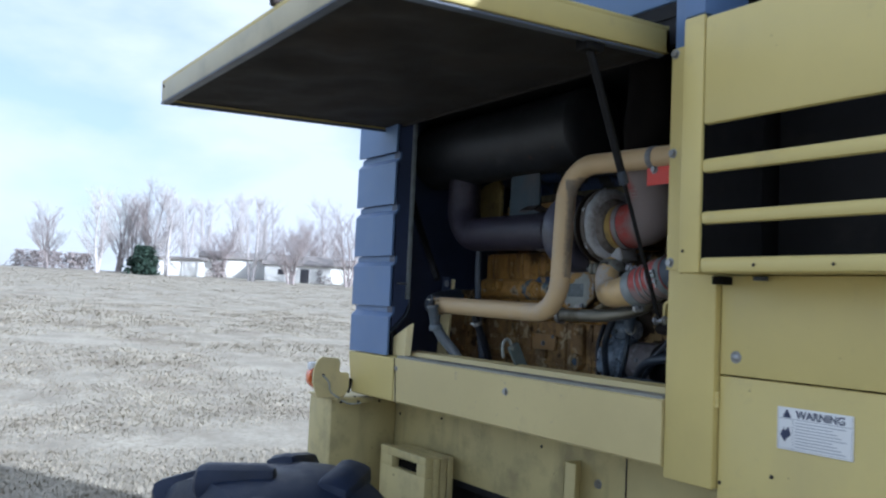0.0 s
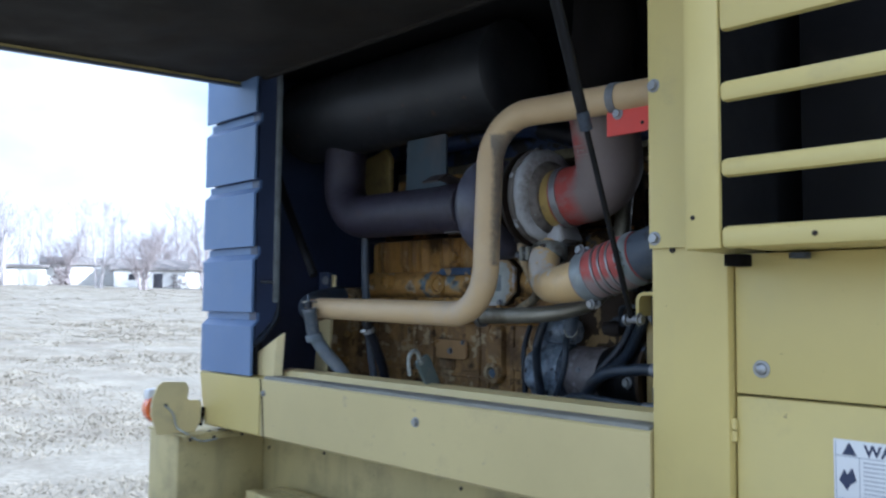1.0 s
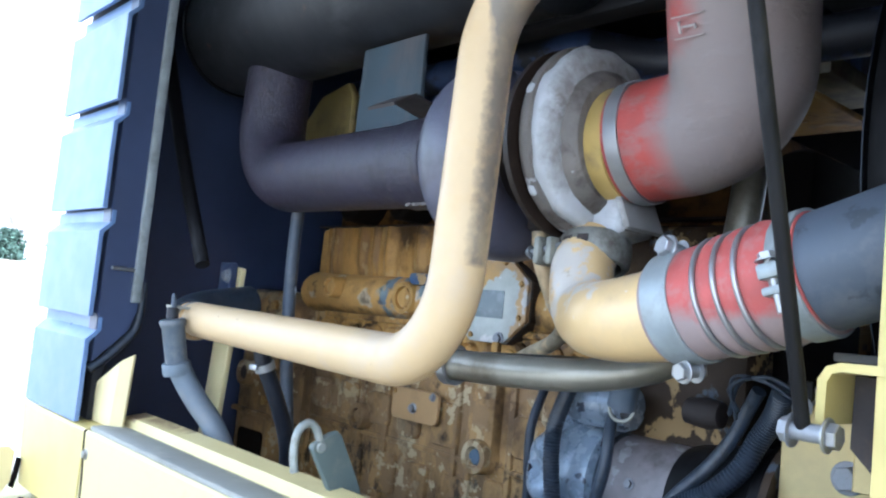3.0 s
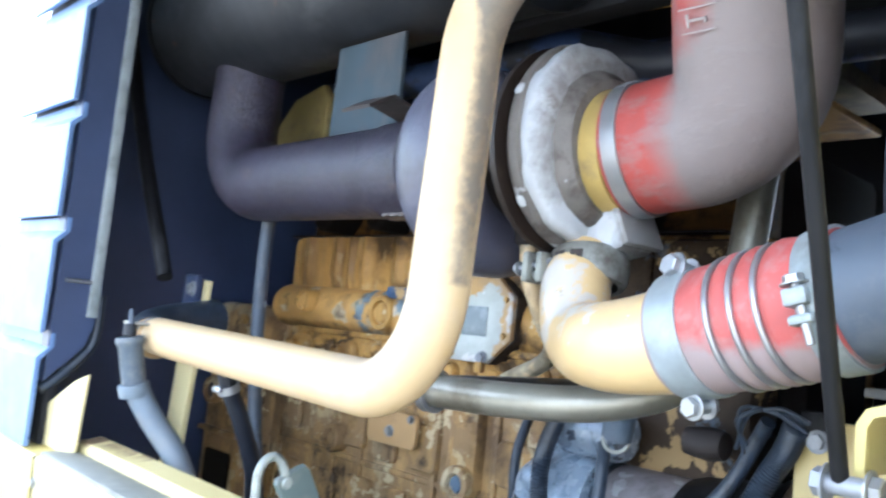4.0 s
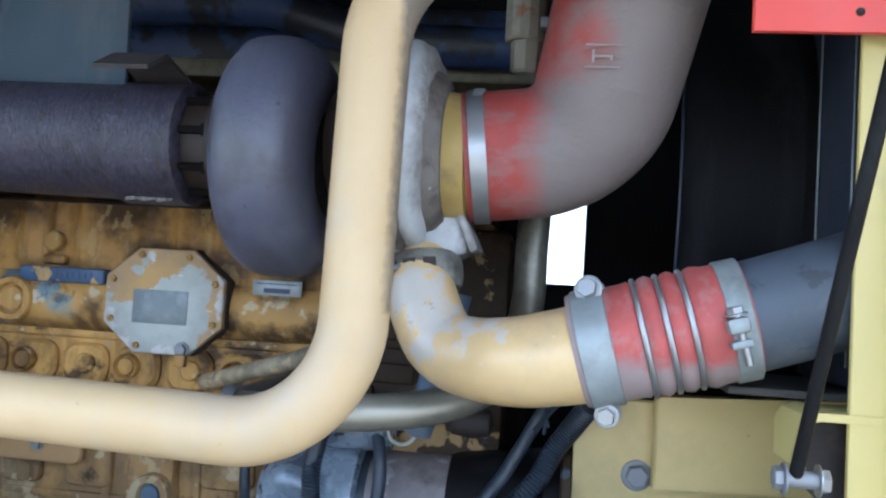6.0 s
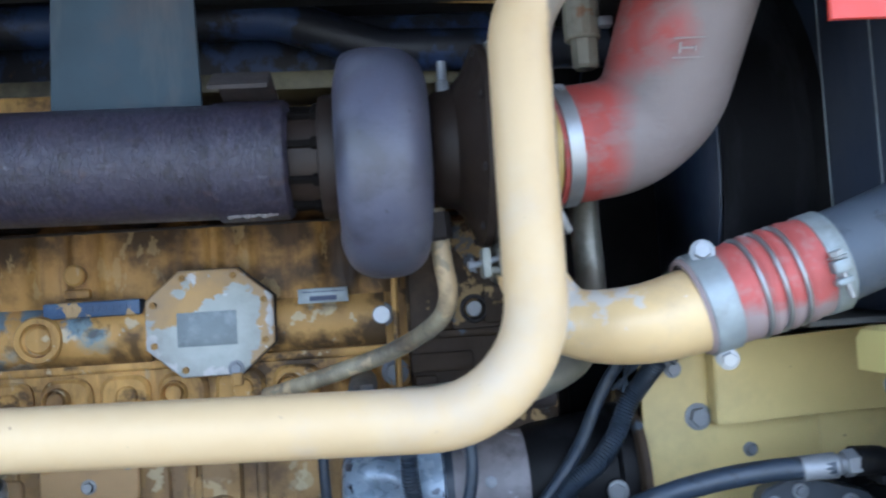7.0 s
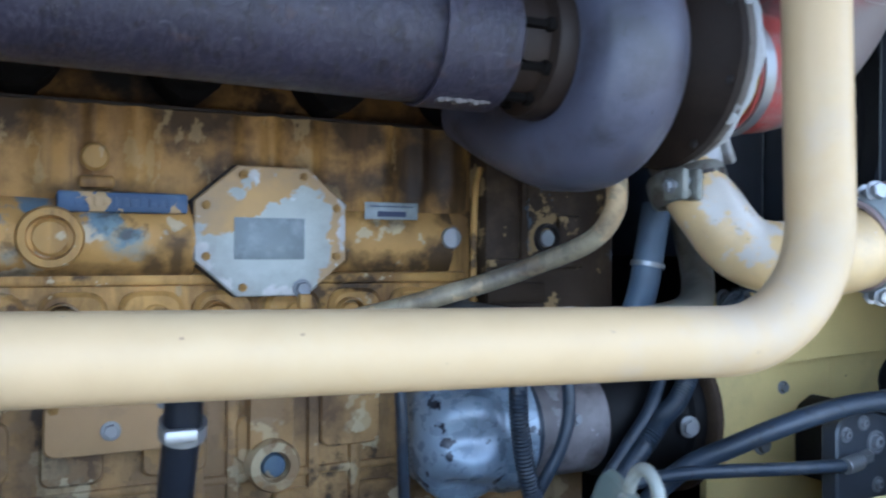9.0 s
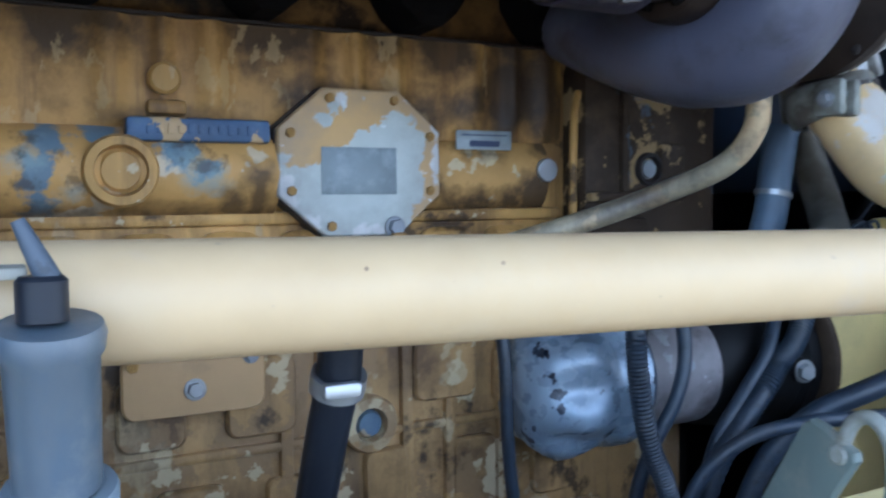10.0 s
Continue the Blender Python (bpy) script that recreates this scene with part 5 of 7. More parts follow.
for k in range(9):
    a = 2 * math.pi * (k + 0.3) / 9
    piece("stud", stud_mesh, Matrix.Translation((-1.888, EY + 0.058 * math.cos(a), EZ + 0.058 * math.sin(a))) @ Matrix.Rotation(a - math.pi / 2, 4, "X"), fl)
bm = bmesh.new()
extrude(bm, [(-2.158, 1.965), (-1.985, 1.965), (-1.990, 2.137), (-2.153, 2.137)], 2.512, 2.520, 1, 0.001)
part("shield_plate", bm, GREY_PLATE, exhaust, "flat grey-blue shield plate")
bm = bmesh.new()
extrude(bm, [(2.394, 1.979), (2.432, 2.001), (2.505, 1.986), (2.505, 1.990), (2.432, 2.006), (2.392, 1.983)], -1.957, -1.896, 0)
part("tongue", bm, RUSTY, exhaust, "rusty bent tab")
MUFFLER = surface("grey_muffler_sheet", (0.012, 0.0135, 0.017), 0.5, 0.1, vary=0.4, scale=8, dirt=(0.028, 0.028, 0.030), dirt_at=0.5, dirt_amount=0.6, dirt_scale=5, bump=0.2)
layered(layered(MUFFLER, (0.075, 0.035, 0.02), 16, 0.64, 0.05, 0.7, (1, 1, 1), 1.9), (0.06, 0.062, 0.066), 7, 0.58, 0.1, 0.5, (0.5, 1, 1), 4.6)
muffler = thing("muffler", (-2.23, 2.545, 2.14), "dull grey muffler drum with rust spots", "muffler")
part("drum", revolve(bmesh.new(), [(0.03, 0), (0.03, 0.135), (0.95, 0.135), (0.95, 0)], (-2.72, 2.545, 2.275), (1, 0, 0), 40), MUFFLER, muffler)
for x, sgn in ((-2.69, -1), (-1.77, 1)):
    part("end_cap", revolve(bmesh.new(), [(0, 0.139), (0.012, 0.139), (0.02, 0.13), (0.032, 0.09), (0.036, 0)], (x - 0.004 * sgn, 2.545, 2.275), (sgn, 0, 0), 40), MUFFLER, muffler)

# ochre rod draws a thin lit edge; the dark bar holding it is added
part("cradle_edge", sweep(bmesh.new(), [(-2.0, 2.70, 2.1865), (-1.60, 2.70, 2.1675)], 0.0030, 8), OCHRE, muffler, "thin ochre strip standing in for a lit edge")
part("cradle", box(bmesh.new(), (-2.02, 2.655, 2.168), (-1.58, 2.699, 2.192), 0.002), DARK, muffler)

# ---- turbocharger ----
STAINED_ALU = surface("stained_cast_aluminium", (0.15, 0.135, 0.12), 0.65, 0.1, vary=0.35, scale=16, dirt=(0.05, 0.038, 0.03), dirt_at=0.5, dirt_amount=0.8, dirt_scale=26, chips=(0.34, 0.34, 0.34), chip_at=0.68, chip_scale=30, bump=0.9, bump_scale=110)
turbo = thing("turbocharger", (-1.72, EY, 1.78), "turbocharger with violet-grey iron turbine and dirty aluminium compressor", "turbocharger")
TY, TZ = 2.505, 1.908
def volute(bm, x_mid, r_path, tube_w, tube_h, start, total, grow, steps=56, seg=22):
    """A snail housing: an oval tube wound round the x axis, growing as it goes."""
    verts, faces = [], []
    for i in range(steps + 1):
        f = i / steps
        a = start + total * f
        g = 1 - grow * (1 - f)
        d = Vector((0, math.cos(a), math.sin(a)))
        c = Vector((x_mid, TY, TZ)) + d * (r_path - tube_h * (1 - g) * 0.5)
        for k in range(seg):
            b = 2 * math.pi * k / seg
            ca, sa = math.cos(b), math.sin(b)
            ca, sa = math.copysign(abs(ca) ** 0.8, ca), math.copysign(abs(sa) ** 0.8, sa)
            verts.append(c + Vector((1, 0, 0)) * ca * tube_w * g + d * sa * tube_h * g)
    for i in range(steps):
        for k in range(seg):
            j = (k + 1) % seg
            faces.append((i * seg + k, (i + 1) * seg + k, (i + 1) * seg + j, i * seg + j))
    faces += [tuple(range(seg)), tuple(steps * seg + k for k in reversed(range(seg)))]
    return add(bm, verts, faces)
bm = bmesh.new()
volute(bm, -1.779, 0.085, 0.054, 0.052, radians(100), radians(-352), 0.10)
sweep(bm, spline([(-1.780, TY - 0.030, TZ + 0.086), (-1.808, TY - 0.028, TZ + 0.092), (-1.826, TY - 0.026, TZ + 0.094)], 12), [0.046, 0.040, 0.030], 20)
sweep(bm, spline([(-1.778, TY - 0.075, TZ - 0.045), (-1.780, TY - 0.03, TZ - 0.074), (-1.783, TY + 0.03, TZ - 0.080), (-1.788, TY + 0.12, TZ - 0.060), (-1.795, TY + 0.22, TZ - 0.02)], 24), [0.040, 0.050, 0.052, 0.044, 0.040], 24)
turbine = part("turbine_housing", bm, CAST, turbo, "smooth violet-grey cast turbine volute", 180)
blend = turbine.modifiers.new("blend", "REMESH")
blend.mode, blend.voxel_size, blend.use_smooth_shade = "VOXEL", 0.0035, True
soften = turbine.modifiers.new("soften", "SMOOTH")
soften.factor, soften.iterations = 0.5, 16
revolve(bm := bmesh.new(), [(0, 0.0), (0, 0.045), (0.02, 0.062), (0.10, 0.062), (0.10, 0)], (-1.83, TY, TZ), (1, 0, 0), 32)
part("turbine_core", bm, RUSTY, turbo)
revolve(bm := bmesh.new(), [(0, 0), (0, 0.062), (0.012, 0.070), (0.026, 0.072), (0.036, 0.084), (0.050, 0.108), (0.053, 0.119), (0.062, 0.120), (0.064, 0)], (-1.722, TY, TZ + 0.016), (1, 0, 0), 40)
core = part("bearing_housing", bm, OIL_BROWN, turbo, "sooty bearing housing")
for k in range(9):
    a = 2 * math.pi * k / 9
    bolt(core, (-1.671, TY + 0.113 * math.cos(a), TZ + 0.016 + 0.113 * math.sin(a)), 0.005, (-1, 0, 0), SCREW_DARK)
bm = bmesh.new()
TY, TZ = 2.516, 1.9275
volute(bm, -1.632, 0.084, 0.0225, 0.042, radians(-62), radians(-350), 0.22)
for v in bm.verts:
    v.co += Vector((0.004 * noise.noise(v.co * 48), 0, 0)) + Vector((0, v.co.y - TY, v.co.z - TZ)).normalized() * 0.0055 * noise.noise(v.co * 34)
comp = part("compressor_housing", bm, ALU, turbo, "dirty cast aluminium compressor volute")
revolve(bm := bmesh.new(), [(0, 0), (0, 0.112), (0.003, 0.118), (0.010, 0.1215), (0.018, 0.1205), (0.022, 0.112), (0.046, 0.084), (0.052, 0.076), (0.052, 0)], (-1.657, TY, TZ), (1, 0, 0), 40)
part("compressor_plate", bm, STAINED_ALU, comp, "brown-stained backing rim")
for k in range(6):
    a = 2 * math.pi * (k + 0.15) / 6
    part("lug", box(bmesh.new(), (-1.652, -0.008, 0.108), (-1.640, 0.008, 0.1235), 0.005, Matrix.Translation((0, TY, TZ)) @ Matrix.Rotation(a, 4, "X")), ALU, comp)
part("inlet_hub", revolve(bmesh.new(), [(0, 0), (0, 0.092), (0.010, 0.088), (0.020, 0.078), (0.022, 0)], (-1.618, TY, TZ - 0.003), (1, 0, 0), 40), STAINED_ALU, comp)
part("inlet_ring", revolve(bmesh.new(), [(0, 0.05), (0, 0.070), (0.004, 0.072), (0.038, 0.070), (0.040, 0.064), (0.08, 0.062), (0.08, 0.05)], (-1.613, 2.520, 1.921), (1, 0, 0), 40), surface("dirty_collar_paint", (0.42, 0.30, 0.09), 0.5, vary=0.2, scale=14, dirt=(0.16, 0.12, 0.07), dirt_at=0.5, dirt_amount=0.7, dirt_scale=16, bump=0.2), turbo, "yellow painted inlet collar")
# outlet neck, angular
bm = bmesh.new()
box(bm, (-0.034, -0.030, -0.028), (0.034, 0.034, 0.05), 0.010, Matrix.Translation((-1.606, TY + 0.018, 1.832)) @ Matrix.Rotation(radians(-12), 4, "Y"))
box(bm, (0.030, -0.036, -0.030), (0.040, 0.036, 0.030), 0.004, Matrix.Translation((-1.606, TY + 0.018, 1.829)) @ Matrix.Rotation(radians(-24), 4, "Y"))
part("outlet_neck", bm, ALU, turbo)
part("oil_return", sweep(bmesh.new(), spline([(-1.720, 2.523, 1.855), (-1.714, 2.523, 1.79), (-1.709, 2.535, 1.755), (-1.717, 2.565, 1.724), (-1.748, 2.622, 1.697), (-1.80, 2.665, 1.672), (-1.884, 2.702, 1.645), (-1.96, 2.745, 1.622)], 70), 0.0120, 16), surface("streaky_yellow_tube", (0.33, 0.28, 0.18), 0.45, vary=0.25, scale=14, dirt=(0.08, 0.065, 0.05), dirt_at=0.44, dirt_amount=0.85, dirt_scale=11, chips=(0.50, 0.38, 0.22), chip_at=0.56, chip_scale=18, streak=(0.07, 0.05, 0.03), streak_at=0.5, streak_amount=0.7, streak_scale=30, bump=0.2), turbo, "stained yellow oil return tube")
part("oil_feed_union", revolve(bmesh.new(), [(0, 0), (0, 0.008), (0.012, 0.008), (0.014, 0.006), (0.036, 0.006), (0.036, 0)], (-1.706, 2.478, 1.985), (0, 0, 1), 8), DULL_BOLT, turbo)
part("union", revolve(bmesh.new(), [(0, 0), (0, 0.018), (0.03, 0.018), (0.034, 0.013), (0.034, 0)], (-1.720, 2.522, 1.85), (0.06, 0, -1), 6), RUSTY, turbo)

# ---- cream coolant pipe across the engine ----
coolant = thing("coolant_pipe", (-1.9, 2.35, 1.60), "glossy cream-yellow steel coolant pipe with two bends", "pipe")
cp = bend([(-2.385, 2.3756, 1.6440), (-1.645, 2.3098, 1.6350), (-1.642, 2.3280, 2.0968), (-1.10, 2.3480, 2.0820)], [0, 0.109, 0.112, 0], 20)
part("pipe", sweep(bmesh.new(), cp, 0.0308, 40), PIPE_SOOT, coolant)
part("stained_collar", cyl(bmesh.new(), (-2.418, 2.377, 1.640), (-2.380, 2.3735, 1.640), 0.0335, 32), surface("stained_collar_paint", (0.42, 0.28, 0.13), 0.5, vary=0.2, scale=20, dirt=(0.12, 0.08, 0.05), dirt_amount=0.6, bump=0.2), coolant, "brown-stained collar")
part("wire_clamp", revolve(bmesh.new(), [(-0.003, 0.032), (-0.003, 0.0352), (0.003, 0.0352), (0.003, 0.032)], (-2.392, 2.3746, 1.640), (1, -0.09, 0), 32), DULL_BOLT, coolant)
part("hose_stub", sweep(bmesh.new(), spline([(-2.415, 2.377, 1.640), (-2.46, 2.39, 1.645), (-2.50, 2.44, 1.66), (-2.52, 2.55, 1.68)], 20), 0.036, 20), RUBBER, coolant)
part("saddle_clamp", revolve(bmesh.new(), [(-0.009, 0.030), (-0.009, 0.0335), (0.009, 0.0335), (0.009, 0.030)], (-1.300, 2.3406, 2.0873), (1, 0.037, -0.027), 32), DULL_BOLT, coolant, "dull steel saddle clamp")
for x, y, z in ((-2.134, 2.3205, 1.657), (-2.211, 2.3275, 1.657)):
    bolt(coolant, (x, y, z), 0.0012, (0, -0.85, 0.5), SCREW_BROWN)

# ---- red bracket ----
red = thing("red_bracket", (-1.25, 2.335, 2.01), "red painted flat bracket bolted beside the post", "bracket")
part("plate", extrude(bmesh.new(), [(-1.318, 2.008), (-1.165, 2.008), (-1.165, 2.088), (-1.318, 2.088)], 2.330, 2.337, 1, 0.0015), RED, red)
bolt(red, (-1.290, 2.330, 2.052), 0.009)
bolt(red, (-1.232, 2.331, 2.026), 0.004, mesh=SCREW_DARK)

# ---- intake elbow ----
intake = thing("intake_hose", (-1.47, 2.47, 1.845), "red silicone intake elbow, grey with dust", "hose")
ip = bend([(-1.580, 2.521, 1.9205), (-1.4435, 2.531, 1.937), (-1.400, 2.422, 2.140)], 0.100, 20)
part("elbow", sweep(bmesh.new(), ip, [0.0718, 0.0722, 0.0735, 0.076, 0.0768], 44), RED_HOSE, intake)
clampb = part("clamp_band", revolve(bmesh.new(), [(0, 0.070), (0, 0.0748), (0.0175, 0.0748), (0.0175, 0.070)], (-1.5745, 2.5214, 1.9211), (1, 0.073, 0.12), 48), ZINC, intake, "bright worm-drive clamp")
bm = bmesh.new()
for k in range(18):
    a = radians(-42 - 3.2 * k)
    box(bm, (-0.0055, -0.0008, 0.0744), (0.0055, 0.0008, 0.0757), 0, Matrix.Translation((-1.566, 2.522, 1.922)) @ Matrix.Rotation(-a - radians(60), 4, "X"))
part("slot_strip", bm, DULL_BOLT, clampb)
logo = bmesh.new()
lm = Matrix.Translation((-1.4375, 2.4045, 2.0055)) @ Matrix.Rotation(radians(27), 4, "X")
for x0, z0, x1, z1 in ((-0.019, 0.0102, 0.019, 0.0113), (-0.019, -0.0113, 0.015, -0.0102), (-0.0125, -0.006, -0.0102, 0.006), (-0.0102, -0.0012, 0.005, 0.0010), (0.005, -0.004, 0.007, 0.0015)):
    box(logo, (x0, -0.0004, z0), (x1, 0.0016, z1), 0, lm)
part("printed_mark", logo, surface("worn_print", (0.27, 0.235, 0.225), 0.6, vary=0.2, scale=90), intake)
part("upper_hose", sweep(bmesh.new(), spline([(-1.401, 2.424, 2.137), (-1.385, 2.402, 2.20), (-1.372, 2.402, 2.28), (-1.37, 2.405, 2.456)], 20), 0.070, 36), DEAD_BLACK, intake, "black rubber upper hose")
part("top_band", revolve(bmesh.new(), [(0, 0.074), (0, 0.0815), (0.014, 0.0815), (0.014, 0.074)], (-1.4035, 2.4306, 2.124), (0.19, -0.47, 0.87), 44), STEEL, intake)
CANISTER = layered(surface("grimy_canister_paint", (0.20, 0.185, 0.14), 0.55, vary=0.25, scale=14, dirt=(0.08, 0.06, 0.04), dirt_at=0.48, dirt_amount=0.8, dirt_scale=14, bump=0.3), (0.17, 0.075, 0.025), 26, 0.60, 0.05, 0.8)
can = thing("breather_can", (-1.522, 2.535, 2.02), "grimy grey-beige breather canister with rust stains beside the intake", "canister")
part("body", revolve(bmesh.new(), [(0.036, 0), (0.036, 0.021), (0.039, 0.023), (0.15, 0.023), (0.155, 0.018), (0.155, 0)], (-1.522, 2.535, 2.02), (0, 0, 1), 14), CANISTER, can, angle=20)
part("base", revolve(bmesh.new(), [(0, 0), (0, 0.013), (0.004, 0.017), (0.036, 0.018), (0.036, 0)], (-1.520, 2.535, 2.02), (0, 0, 1), 8), CANISTER, can, angle=20)
part("clamp_lug", box(bmesh.new(), (-1.505, 2.512, 2.068), (-1.488, 2.530, 2.080), 0.002), DULL_BOLT, can)

# ---- charge-air elbow and ribbed hose ----
charge = thing("charge_air_pipe", (-1.5, 2.44, 1.66), "cream charge-air elbow with worn silver patches", "pipe")
CHARGE = layered(spotted(surface("worn_cream_elbow_paint", (0.58, 0.42, 0.20), 0.34, vary=0.12, scale=8, dirt=(0.36, 0.28, 0.18), dirt_at=0.5, dirt_amount=0.5, bump=0.12, coat=0.2), (0.56, 0.555, 0.54), ((-1.615, 1.768, 0.026), (-1.592, 1.746, 0.022), (-1.60, 1.71, 0.010), (-1.555, 1.738, 0.012), (-1.53, 1.742, 0.010)), 0.09, 0.006, 60, True, 0.8), (0.56, 0.56, 0.56), 45, 0.69, 0.01, 0.6, (1, 1, 1), 1.1)
layered(CHARGE, (0.30, 0.22, 0.09), 60, 0.67, 0.02, 0.5, (1, 1, 1), 5.1)
part("elbow", sweep(bmesh.new(), spline([(-1.622, 2.520, 1.802), (-1.615, 2.490, 1.766), (-1.581, 2.460, 1.7145), (-1.512, 2.424, 1.707), (-1.42, 2.430, 1.724)], 48), [0.034, 0.038, 0.0385, 0.0435, 0.0495], 36), CHARGE, charge)
DIRTY_BAND = surface("dirty_clamp_steel", (0.22, 0.225, 0.20), 0.55, 0.3, vary=0.3, scale=25, dirt=(0.075, 0.06, 0.045), dirt_at=0.45, dirt_amount=0.8, dirt_scale=30, bump=0.2)
vc = part("v_clamp", revolve(bmesh.new(), [(-0.019, 0.034), (-0.019, 0.041), (-0.014, 0.0440), (-0.004, 0.0452), (0.004, 0.0452), (0.013, 0.0440), (0.018, 0.040), (0.018, 0.034)], (-1.619, 2.515, 1.789), (-0.15, 0.25, 1), 36), DIRTY_BAND, charge, "dull steel V-band clamp")
bm = bmesh.new()
for dx in (0.0, 0.020):
    box(bm, (-1.674 + dx, 2.462, 1.768), (-1.664 + dx, 2.494, 1.803), 0.004)
box(bm, (-1.664, 2.470, 1.772), (-1.650, 2.488, 1.781), 0.003)
part("clamp_lug", bm, DIRTY_BAND, charge)
vm = Matrix.Translation((-1.619, 2.515, 1.790)) @ Vector((0, 0, 1)).rotation_difference(Vector((-0.15, 0.25, 1)).normalized()).to_matrix().to_4x4()
bm = bmesh.new()
for a in (-128, -100, -72):
    box(bm, (0.0443, -0.007, -0.005), (0.0457, 0.007, 0.005), 0.0004, vm @ Matrix.Rotation(radians(a), 4, "Z"))
part("clamp_slot", bm, RUSTY, vc)
part("t_bolt", cyl(bmesh.new(), (-1.690, 2.472, 1.782), (-1.636, 2.474, 1.794), 0.0038, 12), DULL_BOLT, charge)
bolt(charge, (-1.683, 2.472, 1.7835), 0.0065, (-1, 0, -0.2), BOLT_DULL)

bellows = thing("ribbed_hose", (-1.37, 2.43, 1.66), "red ribbed silicone hose with wire rings, dusty", "hose")
B0, B1 = Vector((-1.446, 2.432, 1.7215)), Vector((-1.292, 2.420, 1.764))
BD = (B1 - B0).normalized()
BL = (B1 - B0).length
prof = [(-0.003, 0.050), (-0.003, 0.0545), (0, 0.0555), (0.052, 0.0555)]
for k in range(3):
    s = 0.0625 + 0.0218 * k
    prof += [(s - 0.006, 0.0565), (s - 0.0025, 0.0540), (s + 0.0025, 0.0540), (s + 0.006, 0.0570), (s + 0.012, 0.0585)]
prof += [(0.128, 0.0562), (BL - 0.002, 0.0555), (BL, 0.0545), (BL, 0.050)]
part("sleeve", revolve(bmesh.new(), prof, B0, BD, 56), BELLOWS, bellows, angle=60)
for k in range(3):
    c = B0 + BD * (0.0625 + 0.0218 * k)
    part("wire_ring", revolve(bmesh.new(), [(0.0028 * math.cos(a * math.pi / 4), 0.0558 + 0.0028 * math.sin(a * math.pi / 4)) for a in range(9)], c, BD, 56), ZINC, bellows)
for s, w in ((0.002, 0.031), (0.137, 0.022)):
    c = B0 + BD * s
    part("band_clamp", revolve(bmesh.new(), [(0, 0.053), (0, 0.0572), (0.001, 0.0580), (w - 0.001, 0.0580), (w, 0.0572), (w, 0.053)], c, BD, 56), BAND, bellows, "galvanised band clamp")
def t_bolt(parent, pos, axis, r=0.0068, length=0.034):
    ax = Vector(axis).normalized()
    p = Vector(pos)
    t = part("t_bolt", cyl(bmesh.new(), p - ax * length / 2, p + ax * length / 2, r, 16), ZINC, parent, "zinc plated T-bolt")
    bolt(t, p + ax * length * 0.25, r * 1.25, ax)
    bolt(t, p - ax * length * 0.25, r * 1.25, -ax)
t_bolt(bellows, (-1.440, 2.412, 1.780), (-0.25, -0.85, 0.2), 0.008, 0.03)
t_bolt(bellows, (-1.417, 2.420, 1.664), (-0.2, -0.9, -0.1), 0.007, 0.03)
tb = part("t_bolt", cyl(bmesh.new(), (-1.316, 2.361, 1.770), (-1.301, 2.363, 1.723), 0.0035, 14), ZINC, bellows, "zinc plated T-bolt")
turned = Matrix.Rotation(radians(-16), 4, "Y")
part("trunnion", box(bmesh.new(), (-0.009, -0.008, -0.007), (0.010, 0.007, 0.007), 0.003, Matrix.Translation((-1.3135, 2.362, 1.757)) @ turned), BAND, tb)
part("trunnion", box(bmesh.new(), (-0.010, -0.006, -0.004), (0.009, 0.007, 0.004), 0.003, Matrix.Translation((-1.3085, 2.363, 1.741)) @ turned), BAND, tb)
bolt(tb, (-1.3155, 2.3612, 1.766), 0.0078, (-0.28, 0, 1))
part("black_pipe", sweep(bmesh.new(), spline([(-1.30, 2.421, 1.762), (-1.22, 2.420, 1.790), (-1.13, 2.425, 1.825), (-1.03, 2.43, 1.87)], 24), 0.0525, 36), SLATE_HOSE, bellows, "dusty slate-grey rubber pipe")

# ---- steel water tube ----
wt = thing("steel_tube", (-1.6, 2.52, 1.62), "dull bare steel water tube with hose ends", "tube")
part("tube", sweep(bmesh.new(), spline([(-1.815, 2.475, 1.630), (-1.70, 2.49, 1.633), (-1.60, 2.53, 1.643), (-1.535, 2.585, 1.675), (-1.508, 2.635, 1.75), (-1.505, 2.655, 1.84), (-1.50, 2.67, 1.96)], 60), 0.0205, 24), STEEL, wt)
part("hose_end", sweep(bmesh.new(), spline([(-1.81, 2.476, 1.629), (-1.816, 2.485, 1.629), (-1.820, 2.51, 1.629), (-1.821, 2.58, 1.63), (-1.822, 2.76, 1.632)], 24), 0.0195, 20), RUBBER, wt)
part("clip_band", revolve(bmesh.new(), [(-0.007, 0.022), (-0.007, 0.0275), (0.007, 0.0275), (0.007, 0.022)], (-1.812, 2.4755, 1.6295), (1, 0.05, 0.02), 28), ZINC, wt)
tube2 = thing("blue_grey_tube", (-1.6, 2.6, 1.62), "grey-blue rubber drain hose", "hose")
part("tube", sweep(bmesh.new(), spline([(-1.590, 2.60, 1.77), (-1.600, 2.60, 1.72), (-1.612, 2.60, 1.66), (-1.63, 2.61, 1.60)], 20), 0.0185, 18), surface("blue_grey_rubber", (0.085, 0.115, 0.16), 0.5, vary=0.2, scale=16, dirt=(0.17, 0.18, 0.19), dirt_amount=0.4, bump=0.1), tube2)
part("clip", revolve(bmesh.new(), [(-0.003, 0.0185), (-0.003, 0.021), (0.003, 0.021), (0.003, 0.0185)], (-1.604, 2.60, 1.695), (-0.2, 0, -1), 26), ZINC, tube2)

# ---- starter motor ----
starter = thing("starter_motor", (-1.7, 2.75, 1.39), "starter motor with chipped light-blue nose and grey body", "starter motor")
SYc, SZc = 2.748, 1.476
